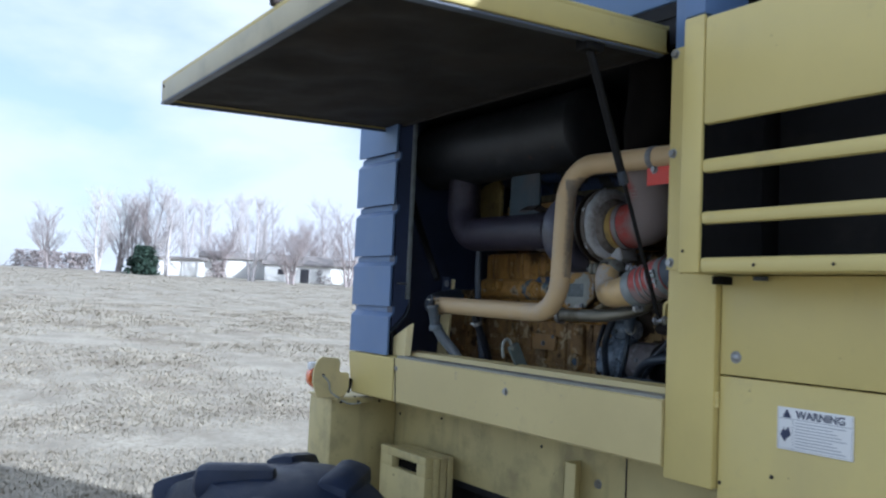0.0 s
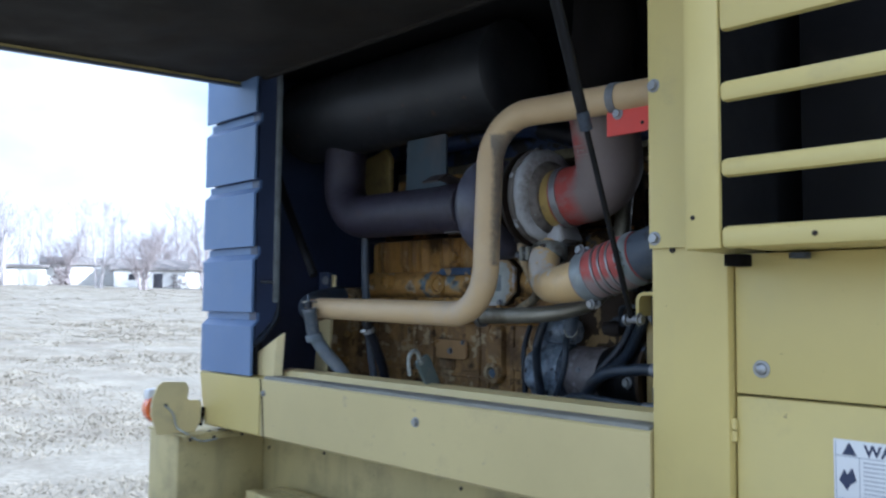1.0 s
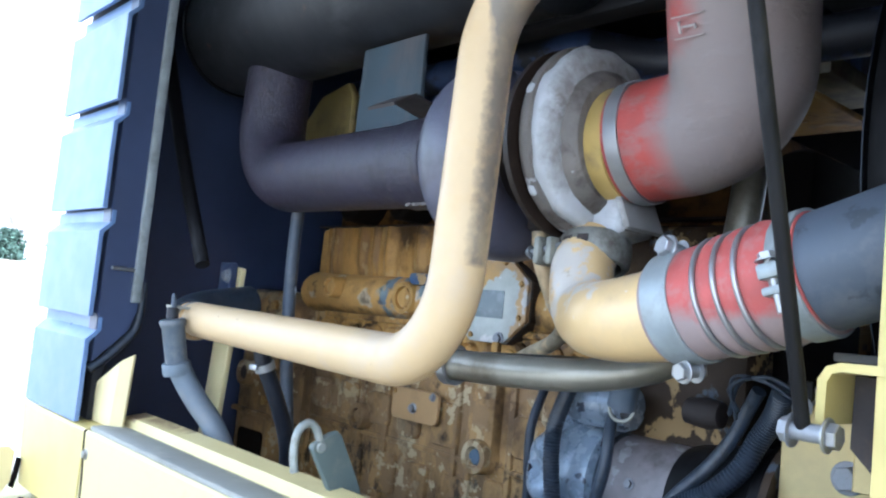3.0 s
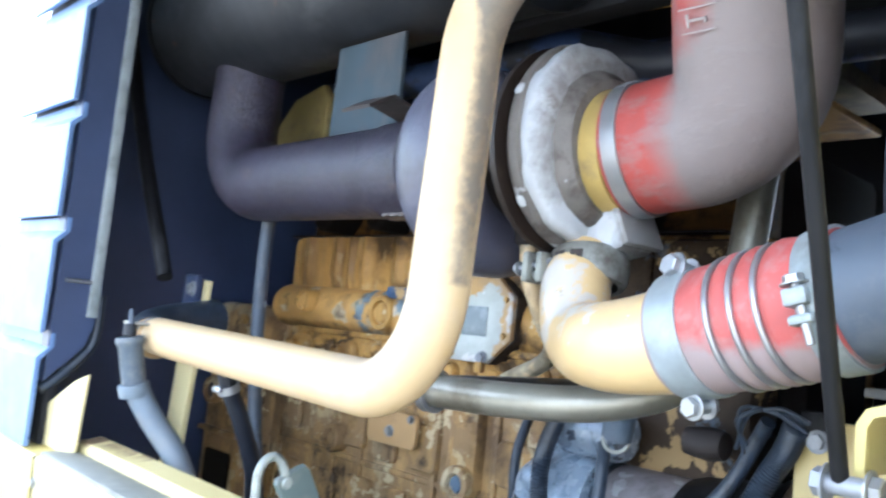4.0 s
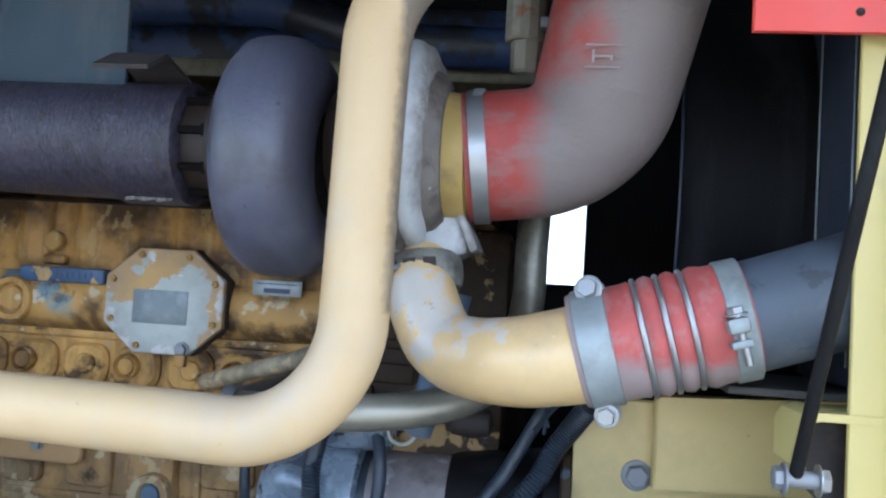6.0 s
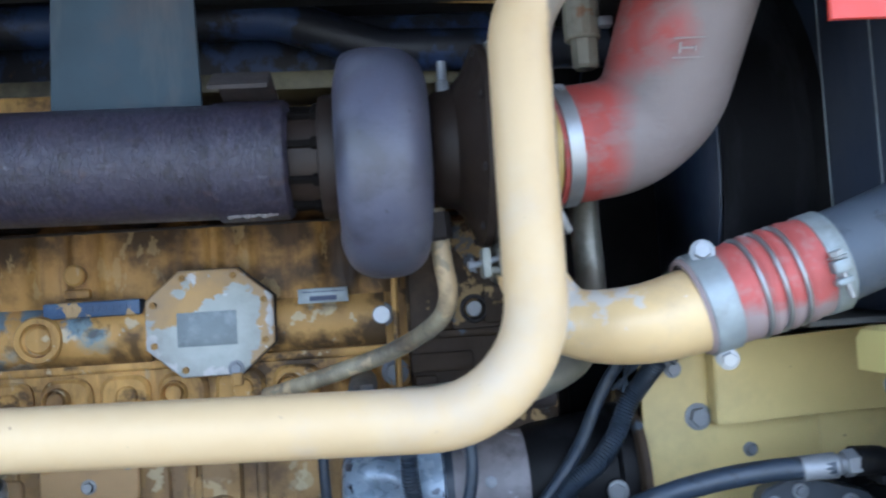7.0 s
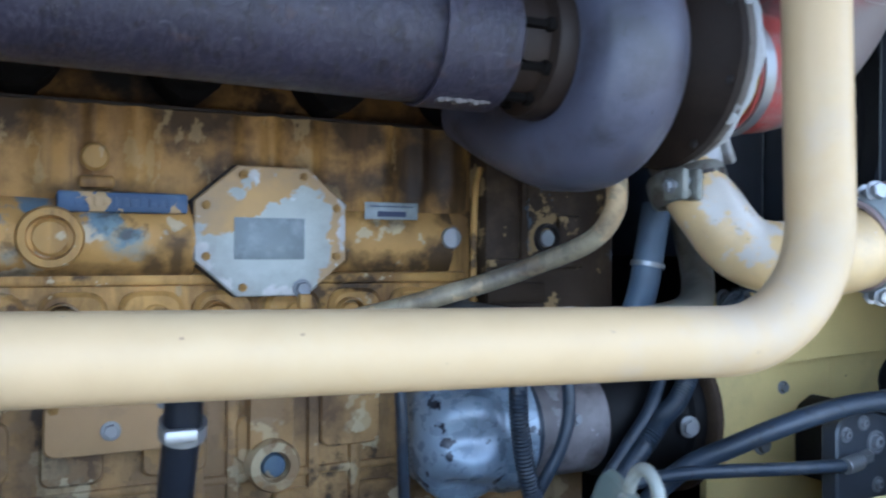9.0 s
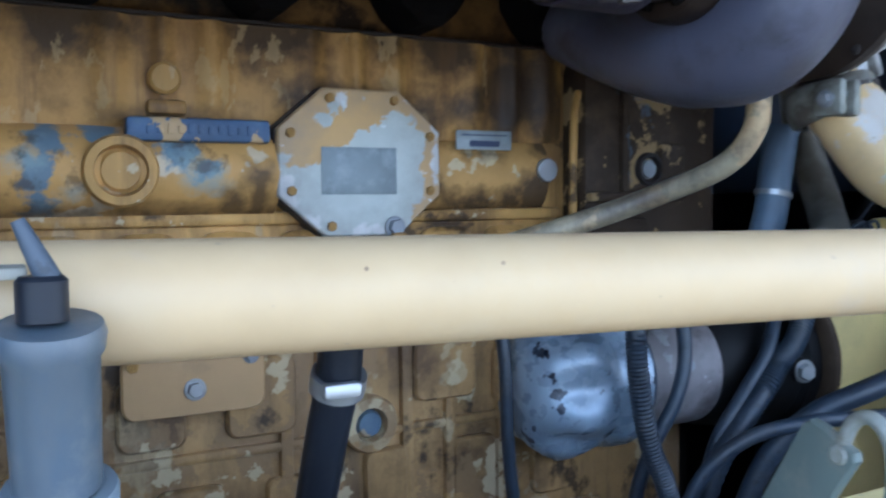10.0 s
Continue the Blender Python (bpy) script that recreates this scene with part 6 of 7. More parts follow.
nose_prof = [(0, 0.02), (0.002, 0.045), (0.008, 0.060), (0.018, 0.070), (0.03, 0.077), (0.045, 0.082), (0.062, 0.085), (0.078, 0.0855), (0.090, 0.084), (0.100, 0.080), (0.110, 0.084), (0.122, 0.086), (0.14, 0.086), (0.145, 0.07)]
bm = bmesh.new()
verts, faces, nseg = [], [], 72
for k in range(nseg):
    a = 2 * math.pi * k / nseg
    for s_at, r_at in nose_prof:
        flute = 1 + (0.11 * max(0.0, 1 - abs(s_at - 0.045) / 0.05)) * math.cos(7 * a + 0.6)
        verts.append((-1.860 + s_at, SYc + r_at * flute * math.cos(a), SZc + r_at * flute * math.sin(a)))
m_ = len(nose_prof)
for k in range(nseg):
    j = (k + 1) % nseg
    faces += [(k * m_ + i, k * m_ + i + 1, j * m_ + i + 1, j * m_ + i) for i in range(m_ - 1)]
faces.append(tuple(k * m_ for k in range(nseg)))
part("nose", add(bm, verts, faces), PUMP_BLUE, starter, "chipped light-blue enamel nose", 60)
part("groove_shadow", revolve(bmesh.new(), [(0, 0.070), (0, 0.0735), (0.012, 0.0735), (0.012, 0.070)], (-1.717, SYc, SZc), (1, 0, 0), 40), RUBBER, starter)
part("body", revolve(bmesh.new(), [(0, 0), (0, 0.068), (0.006, 0.073), (0.115, 0.073), (0.12, 0.066), (0.12, 0)], (-1.714, SYc, SZc), (1, 0, 0), 40), MOTOR_GREY, starter, "brown-grey motor body")
part("flange", revolve(bmesh.new(), [(0, 0), (0, 0.075), (0.015, 0.080), (0.06, 0.086), (0.12, 0.092), (0.125, 0.100), (0.15, 0.100), (0.15, 0)], (-1.600, SYc, SZc), (1, 0, 0), 40), BLACK, starter, "black flange housing")
part("flange_ring", revolve(bmesh.new(), [(0, 0.100), (0, 0.115), (0.003, 0.119), (0.012, 0.119), (0.012, 0.100)], (-1.455, SYc, SZc), (1, 0, 0), 44), SOOT_PATCH, starter, "oily flange ring with flaking yellow paint")
part("boss_lug", cyl(bmesh.new(), (-1.480, 2.70, 1.472), (-1.486, 2.651, 1.472), 0.016, 20), BLACK, starter)
bolt(starter, (-1.486, 2.651, 1.472), 0.0110, (-0.3, -1, 0), BOLT_ZINC)
bolt(starter, (-1.655, 2.676, 1.492), 0.006, (0, -1, 0.2), BOLT_DULL)
bolt(starter, (-1.835, 2.690, 1.452), 0.005, (-0.4, -1, -0.2))
part("solenoid", revolve(bmesh.new(), [(0, 0), (0, 0.028), (0.006, 0.034), (0.09, 0.034), (0.10, 0.03), (0.10, 0)], (-1.775, 2.70, 1.590), (1, 0, 0), 28), PUMP_BLUE, starter)
part("terminal_ring", revolve(bmesh.new(), [(0.0025 * math.cos(a * math.pi / 4), 0.017 + 0.0025 * math.sin(a * math.pi / 4)) for a in range(9)], (-1.654, 2.645, 1.594), (0.3, -1, 0.2), 24), WIRE, starter, "pale wire loop")
part("oil_filter_stub", revolve(bmesh.new(), [(0, 0), (0, 0.017), (0.03, 0.021), (0.05, 0.017), (0.055, 0)], (-1.60, 2.72, 1.60), (1, 0, 0), 24), RUSTY, starter)

# ---- hoses and cables ----
def hose(name, pts, r, mat, label, ribbed=False, category="hose"):
    path = spline(pts, 64 if not ribbed else 170)
    rad = [r * (1.0 + (0.10 if (i % 2) else -0.04)) for i in range(len(path))] if ribbed else r
    return solo(name, sweep(bmesh.new(), path, rad, 14), mat, label, category, angle=60)
hose("corrugated_conduit", [(-1.745, 2.655, 1.63), (-1.765, 2.642, 1.551), (-1.762, 2.640, 1.485), (-1.747, 2.640, 1.42), (-1.722, 2.640, 1.365), (-1.70, 2.65, 1.30), (-1.69, 2.66, 1.18)], 0.0112, RUBBER, "black corrugated conduit hanging over the starter's nose", True, "conduit")
hose("battery_cable", [(-1.885, 2.755, 1.60), (-1.884, 2.725, 1.527), (-1.880, 2.725, 1.442), (-1.877, 2.725, 1.397), (-1.865, 2.73, 1.30), (-1.86, 2.74, 1.15)], 0.0075, RUBBER, "thin black battery cable", category="cable")
hose("battery_cable", [(-1.700, 2.69, 1.605), (-1.684, 2.663, 1.560), (-1.682, 2.655, 1.51), (-1.695, 2.655, 1.46), (-1.725, 2.665, 1.40), (-1.74, 2.675, 1.33), (-1.745, 2.68, 1.2)], 0.0085, RUBBER, "black cable looped over the starter", category="cable")
hose("hydraulic_hose", [(-1.275, 2.478, 1.524), (-1.354, 2.494, 1.520), (-1.440, 2.505, 1.506), (-1.512, 2.540, 1.474), (-1.564, 2.583, 1.436), (-1.605, 2.612, 1.375), (-1.63, 2.625, 1.28), (-1.64, 2.63, 1.10)], 0.0132, RUBBER, "thick black hydraulic hose")
hose("hydraulic_hose", [(-1.330, 2.512, 1.436), (-1.421, 2.527, 1.438), (-1.507, 2.546, 1.440), (-1.579, 2.568, 1.438), (-1.64, 2.600, 1.420), (-1.69, 2.625, 1.37), (-1.715, 2.635, 1.28), (-1.72, 2.64, 1.12)], 0.0086, RUBBER, "slim black hydraulic pressure hose")
hose("loom_conduit", [(-1.425, 2.630, 1.645), (-1.443, 2.648, 1.616), (-1.464, 2.655, 1.585), (-1.484, 2.652, 1.546), (-1.515, 2.642, 1.512), (-1.548, 2.636, 1.492), (-1.566, 2.634, 1.472), (-1.603, 2.638, 1.428), (-1.65, 2.645, 1.36), (-1.69, 2.66, 1.2)], 0.0128, RUBBER, "black corrugated loom conduit across the starter's flange", True, category="conduit")
hose("loom_conduit", [(-1.470, 2.66, 1.642), (-1.485, 2.668, 1.620), (-1.507, 2.672, 1.579), (-1.530, 2.660, 1.540), (-1.562, 2.645, 1.500), (-1.60, 2.648, 1.45), (-1.64, 2.655, 1.38), (-1.67, 2.665, 1.2)], 0.0088, RUBBER, "smooth black loom conduit beside the corrugated one", category="conduit")
tab = solo("cable_tab", box(bmesh.new(), (-1.425, 2.634, 1.640), (-1.395, 2.642, 1.662), 0.003), BLACK, "small black cable tab with a bolt by the mount", "bracket")
bolt(tab, (-1.405, 2.634, 1.632), 0.009, mesh=BOLT_DULL)
rng = random.Random(3)
for k in range(5):
    o = Vector((rng.uniform(-0.01, 0.01), rng.uniform(-0.015, 0.015), rng.uniform(-0.008, 0.008)))
    hose("wire", [Vector((-1.480, 2.62, 1.615)) + o, Vector((-1.468, 2.60, 1.648)) - o, Vector((-1.435, 2.598, 1.660)) + o * 0.6, Vector((-1.41, 2.61, 1.648)) + o], 0.0022, RUBBER, "thin black wire in a tangled loop", category="wire")
rub = thing("coolant_hose", (-2.2, 2.42, 1.44), "black rubber coolant hose with a worm clamp", "hose")
part("hose", sweep(bmesh.new(), spline([(-2.197, 2.402, 1.612), (-2.196, 2.412, 1.583), (-2.196, 2.430, 1.550), (-2.196, 2.452, 1.505), (-2.198, 2.472, 1.455), (-2.205, 2.483, 1.40), (-2.215, 2.49, 1.33), (-2.22, 2.52, 1.1)], 50), 0.0138, 20), BLACK_RUBBER, rub)
part("clamp_band", revolve(bmesh.new(), [(-0.006, 0.014), (-0.006, 0.0172), (0.006, 0.0172), (0.006, 0.014)], (-2.196, 2.412, 1.582), (0, 0.45, -1), 28), ZINC, rub)
part("worm_housing", box(bmesh.new(), (-2.212, 2.391, 1.575), (-2.188, 2.401, 1.585), 0.003), ZINC, rub)
part("spigot", sweep(bmesh.new(), [(-2.196, 2.410, 1.59), (-2.198, 2.405, 1.612), (-2.205, 2.42, 1.66)], 0.0118, 16), BLACK_RUBBER, rub)

# ---- breather bowl at the pipe's end ----
bowl = thing("breather_bowl", (-2.356, 2.333, 1.56), "grey-blue plastic breather bowl with a black cap", "bowl")
part("bowl", revolve(bmesh.new(), [(0, 0), (0, 0.018), (0.003, 0.0185), (0.061, 0.0194), (0.064, 0.0214), (0.071, 0.0224), (0.0755, 0.0210), (0.076, 0)], (-2.356, 2.333, 1.568), (-0.02, -0.22, 1), 36), CUP, bowl)
part("cap", revolve(bmesh.new(), [(0, 0), (0, 0.0104), (0.017, 0.0104), (0.019, 0.0085), (0.019, 0)], (-2.360, 2.317, 1.643), (0, 0, 1), 28), BLACK_RUBBER, bowl, "black rubber cap")
part("nipple", sweep(bmesh.new(), spline([(-2.357, 2.317, 1.660), (-2.3605, 2.3175, 1.668), (-2.364, 2.318, 1.676), (-2.368, 2.319, 1.685)], 12), [0.0054, 0.0048, 0.0040, 0.0030], 12), SLATE_HOSE, bowl)
part("collar", revolve(bmesh.new(), [(0, 0.018), (0, 0.0235), (0.002, 0.0245), (0.018, 0.0245), (0.020, 0.0235), (0.020, 0.018)], (-2.355, 2.337, 1.549), (0, -0.25, 1), 30), BLUE_HOSE, bowl)
part("tail_hose", sweep(bmesh.new(), spline([(-2.355, 2.335, 1.566), (-2.346, 2.350, 1.536), (-2.325, 2.367, 1.503), (-2.298, 2.386, 1.468), (-2.265, 2.398, 1.42), (-2.235, 2.41, 1.36), (-2.20, 2.44, 1.25)], 40), 0.0195, 22), BLUE_HOSE, bowl, "grey-blue breather hose")
bm = bmesh.new()
box(bm, (-2.365, 2.325, 1.66), (-2.41, 2.372, 1.665), 0.001)
part("stay", bm, GASKET, bowl, "thin grey stay")

# ---- hood latch on the sill ----
HOOK_STEEL = surface("dull_hook_steel", (0.24, 0.255, 0.235), 0.45, 0.2, vary=0.25, scale=30, dirt=(0.12, 0.10, 0.07), dirt_at=0.5, dirt_amount=0.6, dirt_scale=50, bump=0.1)
latch = thing("latch_handle", (-1.866, 2.37, 1.40), "grey-green flat latch handle with a pale bent hook rod", "latch")
bm = extrude(bmesh.new(), [(2.372, 1.39), (2.405, 1.39), (2.380, 1.458), (2.341, 1.529), (2.334, 1.534), (2.324, 1.531), (2.299, 1.518), (2.298, 1.512)], -1.871, -1.861, 0, 0.002)
part("handle", bm, surface("green_grey_handle", (0.095, 0.12, 0.112), 0.5, vary=0.15, scale=14, dirt=(0.17, 0.165, 0.14), dirt_at=0.52, dirt_amount=0.6, dirt_scale=20, bump=0.1), latch, "green-grey flat handle")
part("hook_rod", sweep(bmesh.new(), spline([(-1.864, 2.277, 1.484), (-1.865, 2.274, 1.505), (-1.866, 2.275, 1.525), (-1.866, 2.281, 1.538), (-1.866, 2.292, 1.544), (-1.866, 2.303, 1.538), (-1.866, 2.310, 1.524), (-1.866, 2.313, 1.508)], 44), 0.0052, 12), HOOK_STEEL, latch)
part("weld", cyl(bmesh.new(), (-1.873, 2.311, 1.514), (-1.859, 2.311, 1.514), 0.0075, 12, 0.3), HOOK_STEEL, latch)

# ---- mounting brackets, valve block and fan shroud ----
MOUNT = layered(surface("mount_yellow_paint", (0.60, 0.475, 0.19), 0.45, vary=0.1, scale=5, dirt=(0.33, 0.27, 0.13), dirt_at=0.52, dirt_amount=0.45, dirt_scale=6, bump=0.08), (0.15, 0.10, 0.05), 36, 0.70, 0.02, 0.7, (1, 1, 1), 3.5)
DUSTY_SHELF = surface("dust_covered_shelf", (0.075, 0.073, 0.068), 0.9, vary=0.2, scale=6, dirt=(0.12, 0.11, 0.09), dirt_amount=0.5, bump=0.3)
mount = thing("mount_bracket", (-1.3, 2.68, 1.0), "yellow engine mount bracket with big bolts", "bracket")
bm = extrude(bmesh.new(), [(-1.441, 1.0), (-1.441, 1.640), (-1.432, 1.652), (-1.19, 1.652), (-1.19, 1.0)], 2.664, 2.676, 1, 0.002)
part("mount_plate", bm, MOUNT, mount)
bm = extrude(bmesh.new(), [(-1.347, 1.552), (-1.347, 1.662), (-0.87, 1.684), (-0.87, 1.569)], 2.632, 2.662, 1, 0.003)
part("upper_plate", bm, MOUNT, mount)
part("wing_plate", box(bmesh.new(), (-1.1899, 2.664, 1.0), (-0.86, 2.676, 1.652), 0.003), MOUNT, mount)
part("shelf_plate", box(bmesh.new(), (-1.30, 2.46, 1.688), (-0.87, 2.66, 1.696), 0.002), DUSTY_SHELF, mount, "dusty grey shelf plate")
bolt(mount, (-1.363, 2.664, 1.561), 0.014, mesh=BOLT_DULL)
bolt(mount, (-1.292, 2.664, 1.511), 0.0075, mesh=BOLT_DULL)
bolt(mount, (-1.335, 2.664, 1.430), 0.011, mesh=BOLT_DULL)
bolt(mount, (-1.413, 2.664, 1.645), 0.010, mesh=BOLT_DULL)
# flat dark oval on the plate, shade of a hole put into colour
part("dark_port", extrude(bmesh.new(), [(-1.014 + 0.066 * math.cos(radians(20 * k)), 1.508 + 0.046 * math.sin(radians(20 * k))) for k in range(18)], 2.6605, 2.6635, 1), DARK, mount)
valve = thing("valve_block", (-1.22, 2.55, 1.36), "dark grey hydraulic gear pump with socket bolts", "pump")
VALVE = surface("dark_valve_paint", (0.055, 0.062, 0.075), 0.36, 0.2, vary=0.2, scale=18, dirt=(0.17, 0.16, 0.14), dirt_amount=0.4, bump=0.15)
outline = [(-1.341, 1.375), (-1.343, 1.478), (-1.336, 1.488), (-1.300, 1.503), (-1.290, 1.503), (-1.205, 1.478), (-1.180, 1.452), (-1.166, 1.428), (-1.172, 1.375)]
part("front_cover", extrude(bmesh.new(), outline, 2.530, 2.556, 1, 0.003), VALVE, valve)
bm = extrude(bmesh.new(), [(-1.23 + (x + 1.24) * 0.72 + 0.035, 1.44 + (z - 1.44) * 0.90) for x, z in outline], 2.5565, 2.660, 1)
body = part("pump_body", bm, BLACK, valve)
for k in range(4):
    part("rib", box(bmesh.new(), (-1.20, 2.560, 1.395 + 0.022 * k), (-1.03, 2.652, 1.409 + 0.022 * k), 0.004), BLACK, body)
ring = finish(revolve(bmesh.new(), [(0, 0), (0, 1.3), (0.25, 1.3), (0.3, 1.2), (0.3, 1.0), (0.12, 0.95), (0.12, 0.8), (0.7, 0.72), (0.75, 0.6), (0.75, 0.4), (0.3, 0.36), (0.3, 0)], (0, 0, 0), (0, 0, 1), 20), "socket_bolt", DULL_BOLT)
for x, z, r in ((-1.326, 1.471, 0.0078), (-1.292, 1.484, 0.0078), (-1.268, 1.456, 0.0125), (-1.229, 1.466, 0.0085), (-1.191, 1.431, 0.0085), (-1.262, 1.398, 0.0085)):
    piece("socket_bolt", ring, facing((x, 2.530, z), (0, -1, 0), r), valve)
bm = bmesh.new()
cyl(bm, (-1.352, 2.511, 1.4365), (-1.318, 2.516, 1.4385), 0.0112, 16)
cyl(bm, (-1.318, 2.518, 1.440), (-1.310, 2.520, 1.440), 0.008, 14)
cyl(bm, (-1.310, 2.520, 1.440), (-1.288, 2.526, 1.440), 0.010, 6)
part("hose_fitting", bm, ZINC, valve)
bm = bmesh.new()
cyl(bm, (-1.312, 2.486, 1.5215), (-1.270, 2.480, 1.5245), 0.0152, 18)
cyl(bm, (-1.270, 2.480, 1.5245), (-1.262, 2.480, 1.525), 0.012, 18)
cyl(bm, (-1.262, 2.480, 1.525), (-1.246, 2.480, 1.526), 0.0165, 6)
part("hose_fitting", bm, DULL_BOLT, valve)
bm = sweep(bmesh.new(), bend([(-1.250, 2.482, 1.527), (-1.205, 2.486, 1.524), (-1.195, 2.57, 1.49)], 0.03), 0.0175, 16)
box(bm, (-1.225, 2.463, 1.500), (-1.188, 2.500, 1.512), 0.003)
part("elbow_fitting", bm, BLACK, valve)
bolt(valve, (-1.205, 2.466, 1.514), 0.007, (0, -0.6, 1), BOLT_DULL)
bm = bmesh.new()
ol = [(-1.1640, 1.688), (-1.246, 1.688), (-1.257, 1.684), (-1.263, 1.674), (-1.263, 1.640), (-1.256, 1.640), (-1.256, 1.672), (-1.252, 1.679), (-1.245, 1.681), (-1.1640, 1.681)]
extrude(bm, ol, 2.350, 2.430, 1)
solo("hooked_strap", bm, YELLOW, "yellow bent strap bracket behind the post", "bracket")
solo("pivot_bracket", extrude(bmesh.new(), [(-1.250, 1.622), (-1.205, 1.578), (-1.179, 1.578), (-1.179, 1.679), (-1.249, 1.679)], 2.384, 2.388, 1, 0.001), RUSTY, "dark rusty pivot gusset behind the post", "bracket")

SHROUD_NAVY = surface("dusty_navy_sheet", (0.026, 0.034, 0.056), 0.5, vary=0.3, scale=4, dirt=(0.05, 0.055, 0.065), dirt_at=0.5, dirt_amount=0.4, dirt_scale=3, bump=0.1, streak=(0.05, 0.055, 0.07), streak_at=0.5, streak_amount=0.4, streak_scale=14)
shroud = thing("fan_shroud", (-1.15, 2.9, 1.4), "black radiator fan shroud with a wire guard edge", "shroud")
bm = bmesh.new()
revolve(bm, [(0, 0.40), (0, 0.385), (0.02, 0.375), (0.14, 0.375), (0.15, 0.40)], (-1.335, 2.98, 1.92), (1, 0, 0), 64)
part("ring", bm, BLACK, shroud)
part("ring_edge", revolve(bmesh.new(), [(0.002 * math.cos(a * math.pi / 4), 0.394 + 0.002 * math.sin(a * math.pi / 4)) for a in range(9)], (-1.337, 2.98, 1.92), (1, 0, 0), 64), SHROUD_NAVY, shroud)
part("back_plate", box(bmesh.new(), (-1.186, 2.405, 1.70), (-1.172, 3.29, 2.45), 0.004), SHROUD_NAVY, shroud, "dark navy side sheet")
bm = bmesh.new()
for y in (2.471, 2.584, 2.80):
    box(bm, (-1.189, y, 1.72), (-1.187, y + 0.0025, 2.44), 0.0006)
part("sheet_seam", bm, BAND, shroud, "bare bright edge of a sheet seam")

# ---- upright bar, plate and rods at the far end of the bay ----
upright = thing("upright_bar", (-2.48, 2.62, 1.0), "pale yellow upright bar with a dark bolted plate", "bar")
part("bar", box(bmesh.new(), (-0.034, -0.006, -0.62), (0.034, 0.006, 0.0), 0.002, Matrix.Translation((-2.545, 2.523, 1.752)) @ Matrix.Rotation(radians(6), 4, "Y")), PALE_YELLOW, upright)
part("dark_plate", box(bmesh.new(), (-2.566, 2.497, 1.697), (-2.518, 2.513, 1.758), 0.003), NAVY, upright)
bolt(upright, (-2.527, 2.497, 1.731), 0.011, mesh=BOLT_DULL)
bolt(upright, (-2.44, 2.60, 1.715), 0.008, mesh=BOLT_DULL)
hose("vertical_hose", [(-2.455, 2.60, 1.90), (-2.45, 2.595, 1.80), (-2.44, 2.595, 1.65), (-2.42, 2.60, 1.5), (-2.40, 2.62, 1.3)], 0.013, SLATE_HOSE, "slate-grey upright rubber hose on the block")
hose("hinge_rod", [(-2.80, 2.42, 2.25), (-2.65, 2.42, 1.99), (-2.485, 2.42, 1.745)], 0.014, BLACK, "black painted rod behind the jamb", category="rod")

# ---- rear lamp on its shelf ----
lamp = thing("rear_lamp", (-2.82, 2.12, 1.245), "orange marker lamp on a yellow cut-out bracket", "lamp")
ol = [(2.080, 1.246), (2.205, 1.246), (2.224, 1.275), (2.226, 1.335), (2.214, 1.345), (2.185, 1.345), (2.178, 1.352), (2.182, 1.385), (2.170, 1.404), (2.096, 1.409), (2.078, 1.396), (2.062, 1.36), (2.058, 1.31)]
part("bracket", extrude(bmesh.new(), ol, -2.828, -2.820, 0, 0.001), PALE_YELLOW, lamp)
part("lens_rim", cyl(bmesh.new(), (-2.829, 2.112, 1.332), (-2.836, 2.112, 1.332), 0.052, 32, 0.06), WIRE, lamp)
part("lens", revolve(bmesh.new(), [(0, 0), (0, 0.050), (0.034, 0.0495), (0.041, 0.045), (0.043, 0)], (-2.8365, 2.100, 1.325), (-1, 0, 0), 32), ORANGE, lamp, "orange lens")
part("clear_lens", box(bmesh.new(), (-2.874, 2.0535, 1.352), (-2.8368, 2.142, 1.386), 0.010), WHITE, lamp, "pale clear upper lens")
part("rubber_plug", extrude(bmesh.new(), [(2.226, 1.262), (2.234, 1.258), (2.240, 1.285), (2.2425, 1.318), (2.235, 1.320), (2.230, 1.290)], -2.840, -2.826, 0, 0.003), DEAD_BLACK, lamp)
part("cable", sweep(bmesh.new(), spline([(-2.815, 2.10, 1.335), (-2.80, 2.12, 1.31), (-2.795, 2.13, 1.27), (-2.77, 2.15, 1.25), (-2.755, 2.19, 1.225), (-2.757, 2.25, 1.225)], 24), 0.0035, 10), WIRE, lamp)
bolt(lamp, (-2.82, 2.105, 1.335), 0.006, (1, 0, 0), SCREW_DARK)

# ---- far side of the field: bare trees, sheds and shrubs ----
def limb(bm, a, b, r0, r1, seg=5):
    sweep(bm, [a, a.lerp(b, 0.5) + Vector((0, 0, 0.02 * (b - a).length)), b], [r0, (r0 + r1) / 2, r1], seg, False)


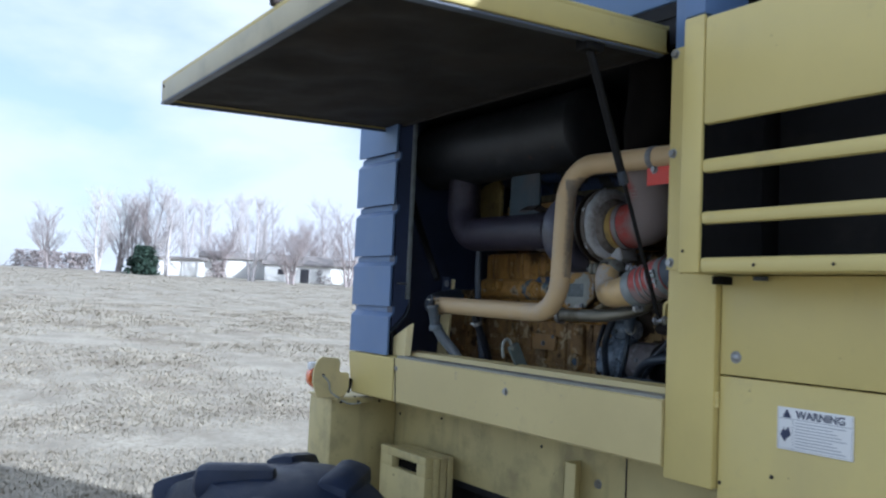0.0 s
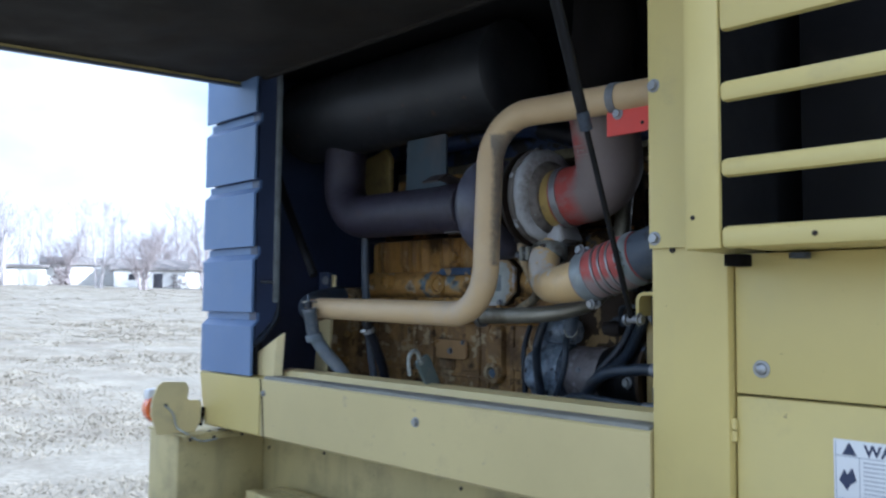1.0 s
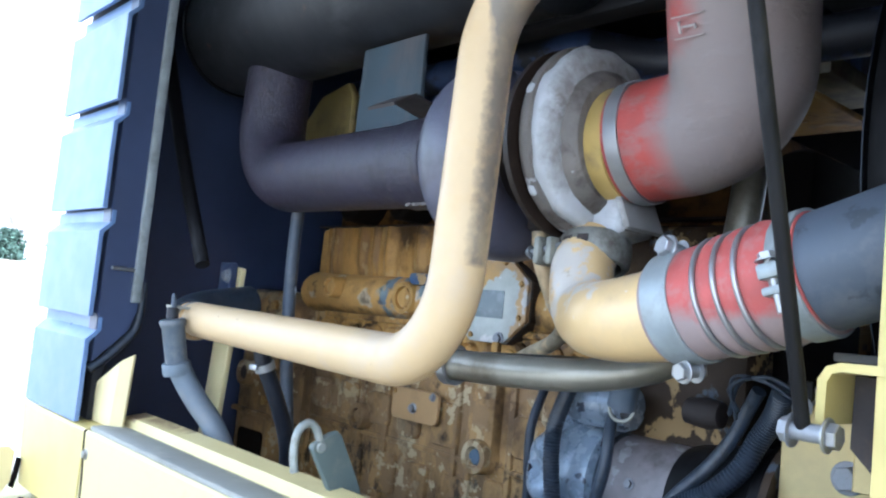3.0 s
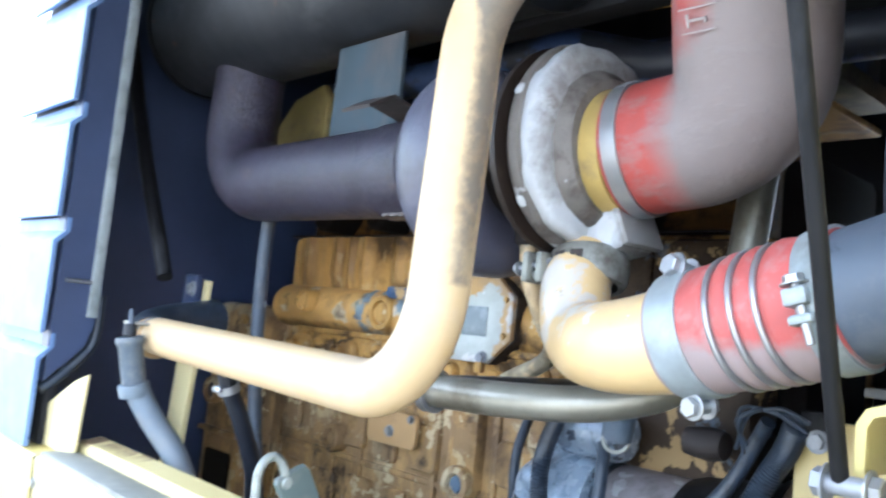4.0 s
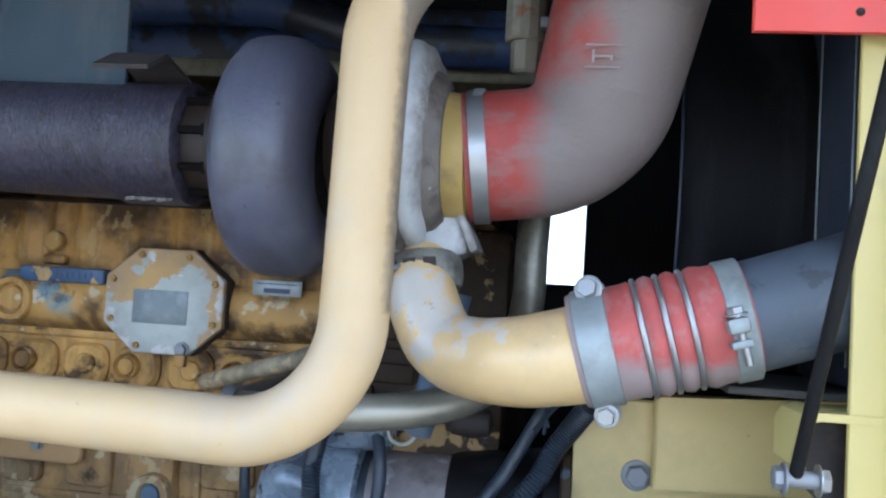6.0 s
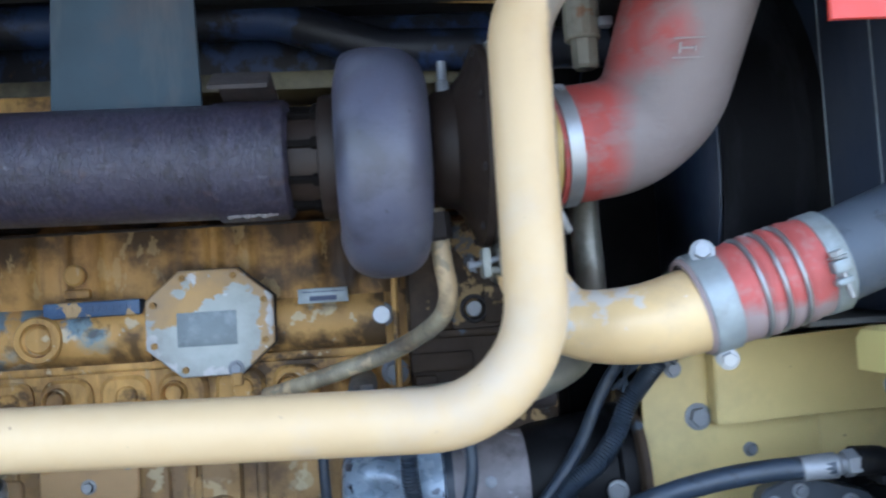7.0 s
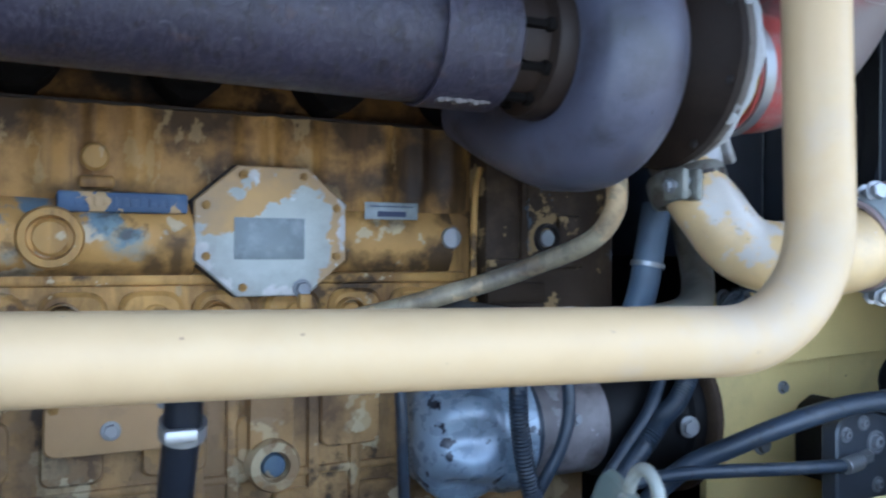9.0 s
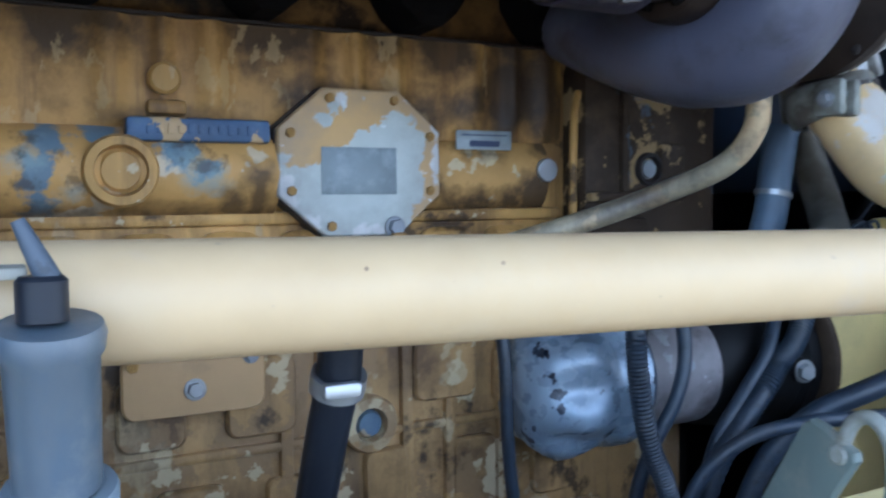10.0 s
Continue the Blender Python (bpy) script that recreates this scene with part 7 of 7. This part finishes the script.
def bare_tree(seed, h, spread, mat, stems=2, twigs=10):
    rng = random.Random(seed)
    ob = thing("bare_tree", (0, 0, 0), "tall leafless winter tree, bark paled for haze", "tree", "bare trees along the field")
    wood, fine = bmesh.new(), bmesh.new()
    for s in range(stems):
        a0 = rng.uniform(0, 6.28)
        base = Vector((0.25 * math.cos(a0) * (stems > 1), 0.25 * math.sin(a0) * (stems > 1), -0.2))
        tip = base + Vector((spread * 0.35 * math.cos(a0), spread * 0.35 * math.sin(a0), h * rng.uniform(0.8, 1.0)))
        mid = base.lerp(tip, 0.45) + Vector((rng.uniform(-0.3, 0.3), rng.uniform(-0.3, 0.3), 0))
        line = spline([base, mid, tip], 14)
        sweep(wood, line, [0.17, 0.13, 0.09, 0.02], 7, False)
        for k in range(14):
            f = 0.18 + 0.79 * k / 14
            p = line[int(f * (len(line) - 1))]
            a = rng.uniform(0, 6.28)
            up = rng.uniform(0.9, 1.7)
            L = spread * (1.05 - 0.6 * f) * rng.uniform(0.6, 1.1)
            q = p + Vector((L * math.cos(a), L * math.sin(a), L * up))
            limb(wood, p, q, 0.045 * (1.1 - f) + 0.012, 0.010)
            for j in range(twigs):
                g = rng.uniform(0.25, 1.0)
                t0 = p.lerp(q, g)
                b = a + rng.uniform(-1.3, 1.3)
                M = rng.uniform(0.5, 1.3)
                t1 = t0 + Vector((M * 0.55 * math.cos(b), M * 0.55 * math.sin(b), M * rng.uniform(0.5, 1.0)))
                limb(fine, t0, t1, 0.011, 0.005, 3)
                for _ in range(4):
                    u0 = t0.lerp(t1, rng.uniform(0.3, 1))
                    u1 = u0 + Vector((rng.uniform(-0.5, 0.5), rng.uniform(-0.5, 0.5), rng.uniform(0.2, 0.7)))
                    limb(fine, u0, u1, 0.006, 0.004, 3)
    part("trunk", wood, mat, ob)
    part("crown", fine, mat, ob)
    return ob


def far(az, d):
    x, y = 0.3 + d * math.cos(radians(az)), 0.55 + d * math.sin(radians(az))
    return x, y, ground_height(x, y)


kinds = [bare_tree(1, 9.0, 2.2, HAZED_BARK, 3), bare_tree(2, 7.6, 3.1, HAZED_DARK_BARK, 3, 12), bare_tree(3, 10.0, 1.9, HAZED_BARK, 3), bare_tree(7, 5.0, 2.3, HAZED_DARK_BARK, 4, 8)]
spots = [(171, 86, 1, 0.7), (168.2, 82, 0, 0.85), (167.0, 92, 1, 0.95), (166.2, 90, 2, 0.85), (164.8, 88, 1, 1.05), (164.0, 86, 0, 0.95), (161.8, 104, 2, 1.0), (160.6, 95, 3, 0.9),
         (159.6, 106, 2, 1.1), (158.6, 84, 2, 0.9), (157.6, 108, 0, 1.1), (156.0, 82, 3, 0.95), (155.0, 104, 3, 1.3), (153.6, 106, 0, 1.15), (152.2, 86, 1, 0.9), (150.5, 88, 2, 0.9), (148.5, 86, 0, 0.9), (162.9, 96, 2, 0.9)]
used = set()
for n, (az, d, k, s) in enumerate(spots):
    x, y, z = far(az, d)
    m = Matrix.Translation((x, y, z)) @ Matrix.Rotation(n * 1.7, 4, "Z")
    if k in used:
        t = copy_thing(kinds[k], m)
    else:
        t = kinds[k]
        used.add(k)
        t.matrix_basis = m
    t.scale = (s, s, s)


def shed(az, d, w, depth_m, h, roof_h, turn, door=True, label="low white shed with a grey roof"):
    x, y, z = far(az, d)
    ob = thing("shed", (0, 0, 0), label, "shed", "sheds beyond the field")
    part("wall", box(bmesh.new(), (-depth_m / 2, -w / 2, -0.6), (depth_m / 2, w / 2, h), 0.03), SIDING, ob)
    bm = bmesh.new()
    extrude(bm, [(-depth_m / 2 - 0.3, h + 0.01), (depth_m / 2 + 0.3, h + 0.01), (depth_m / 2 + 0.2, h + 0.2), (0, h + roof_h), (-depth_m / 2 - 0.2, h + 0.2)], -w / 2 - 0.3, w / 2 + 0.3, 1)
    part("roof", bm, ROOFING, ob)
    if door:
        part("door", box(bmesh.new(), (depth_m / 2 + 0.005, 0.3, -0.4), (depth_m / 2 + 0.06, 1.2, h * 0.8), 0.01), GLASS_DARK, ob)
        part("window", box(bmesh.new(), (depth_m / 2 + 0.005, -w * 0.3, h * 0.4), (depth_m / 2 + 0.05, -w * 0.3 + 0.9, h * 0.75), 0.01), GLASS_DARK, ob)
    ob.matrix_basis = Matrix.Translation((x, y, z)) @ Matrix.Rotation(radians(turn), 4, "Z")
    return ob


shed(163.1, 92, 4.5, 4, 1.6, 0.35, -17, False)
shed(159.5, 98, 8.0, 5, 2.0, 0.9, -20, False, "long white building with a pale roof").children[1].data.materials[0] = SIDING
shed(155.6, 94, 7.0, 5, 1.7, 1.2, -24)
shed(152.0, 96, 6.0, 5, 1.9, 0.9, -27, False)


def shrub(az, d, w, h, mat, name, label, leaf, n=900):
    rng = random.Random(int(az * 10))
    x, y, z = far(az, d)
    verts, faces = [], []
    for _ in range(n):
        a, r, f = rng.uniform(0, 6.28), rng.random() ** 0.5, rng.random()
        wide = w * (1 - 0.55 * f) * (0.8 + 0.3 * math.sin(3 * a + f * 5))
        p = Vector((x + wide * r * math.cos(a), y + wide * r * math.sin(a), z + h * f))
        k = len(verts)
        for _ in range(3):
            verts.append(p + Vector((rng.uniform(-leaf, leaf), rng.uniform(-leaf, leaf), rng.uniform(-leaf, leaf))))
        faces.append((k, k + 1, k + 2))
    mesh = bpy.data.meshes.new(name)
    mesh.from_pydata(verts, [], faces)
    mesh.materials.append(mat)
    return tagged(new(name, mesh), label, "shrub")


shrub(165.5, 84, 1.9, 2.6, EVERGREEN, "evergreen_shrub", "dense dark evergreen shrub", 0.28, 1600)
for az in (172.5, 171.6, 170.6, 169.6, 168.9, 160.8, 154.0, 151.0):
    shrub(az, 92, 1.6, 1.6, HAZED_DARK_BARK, "bare_shrub", "bare brown winter shrub", 0.16, 700)
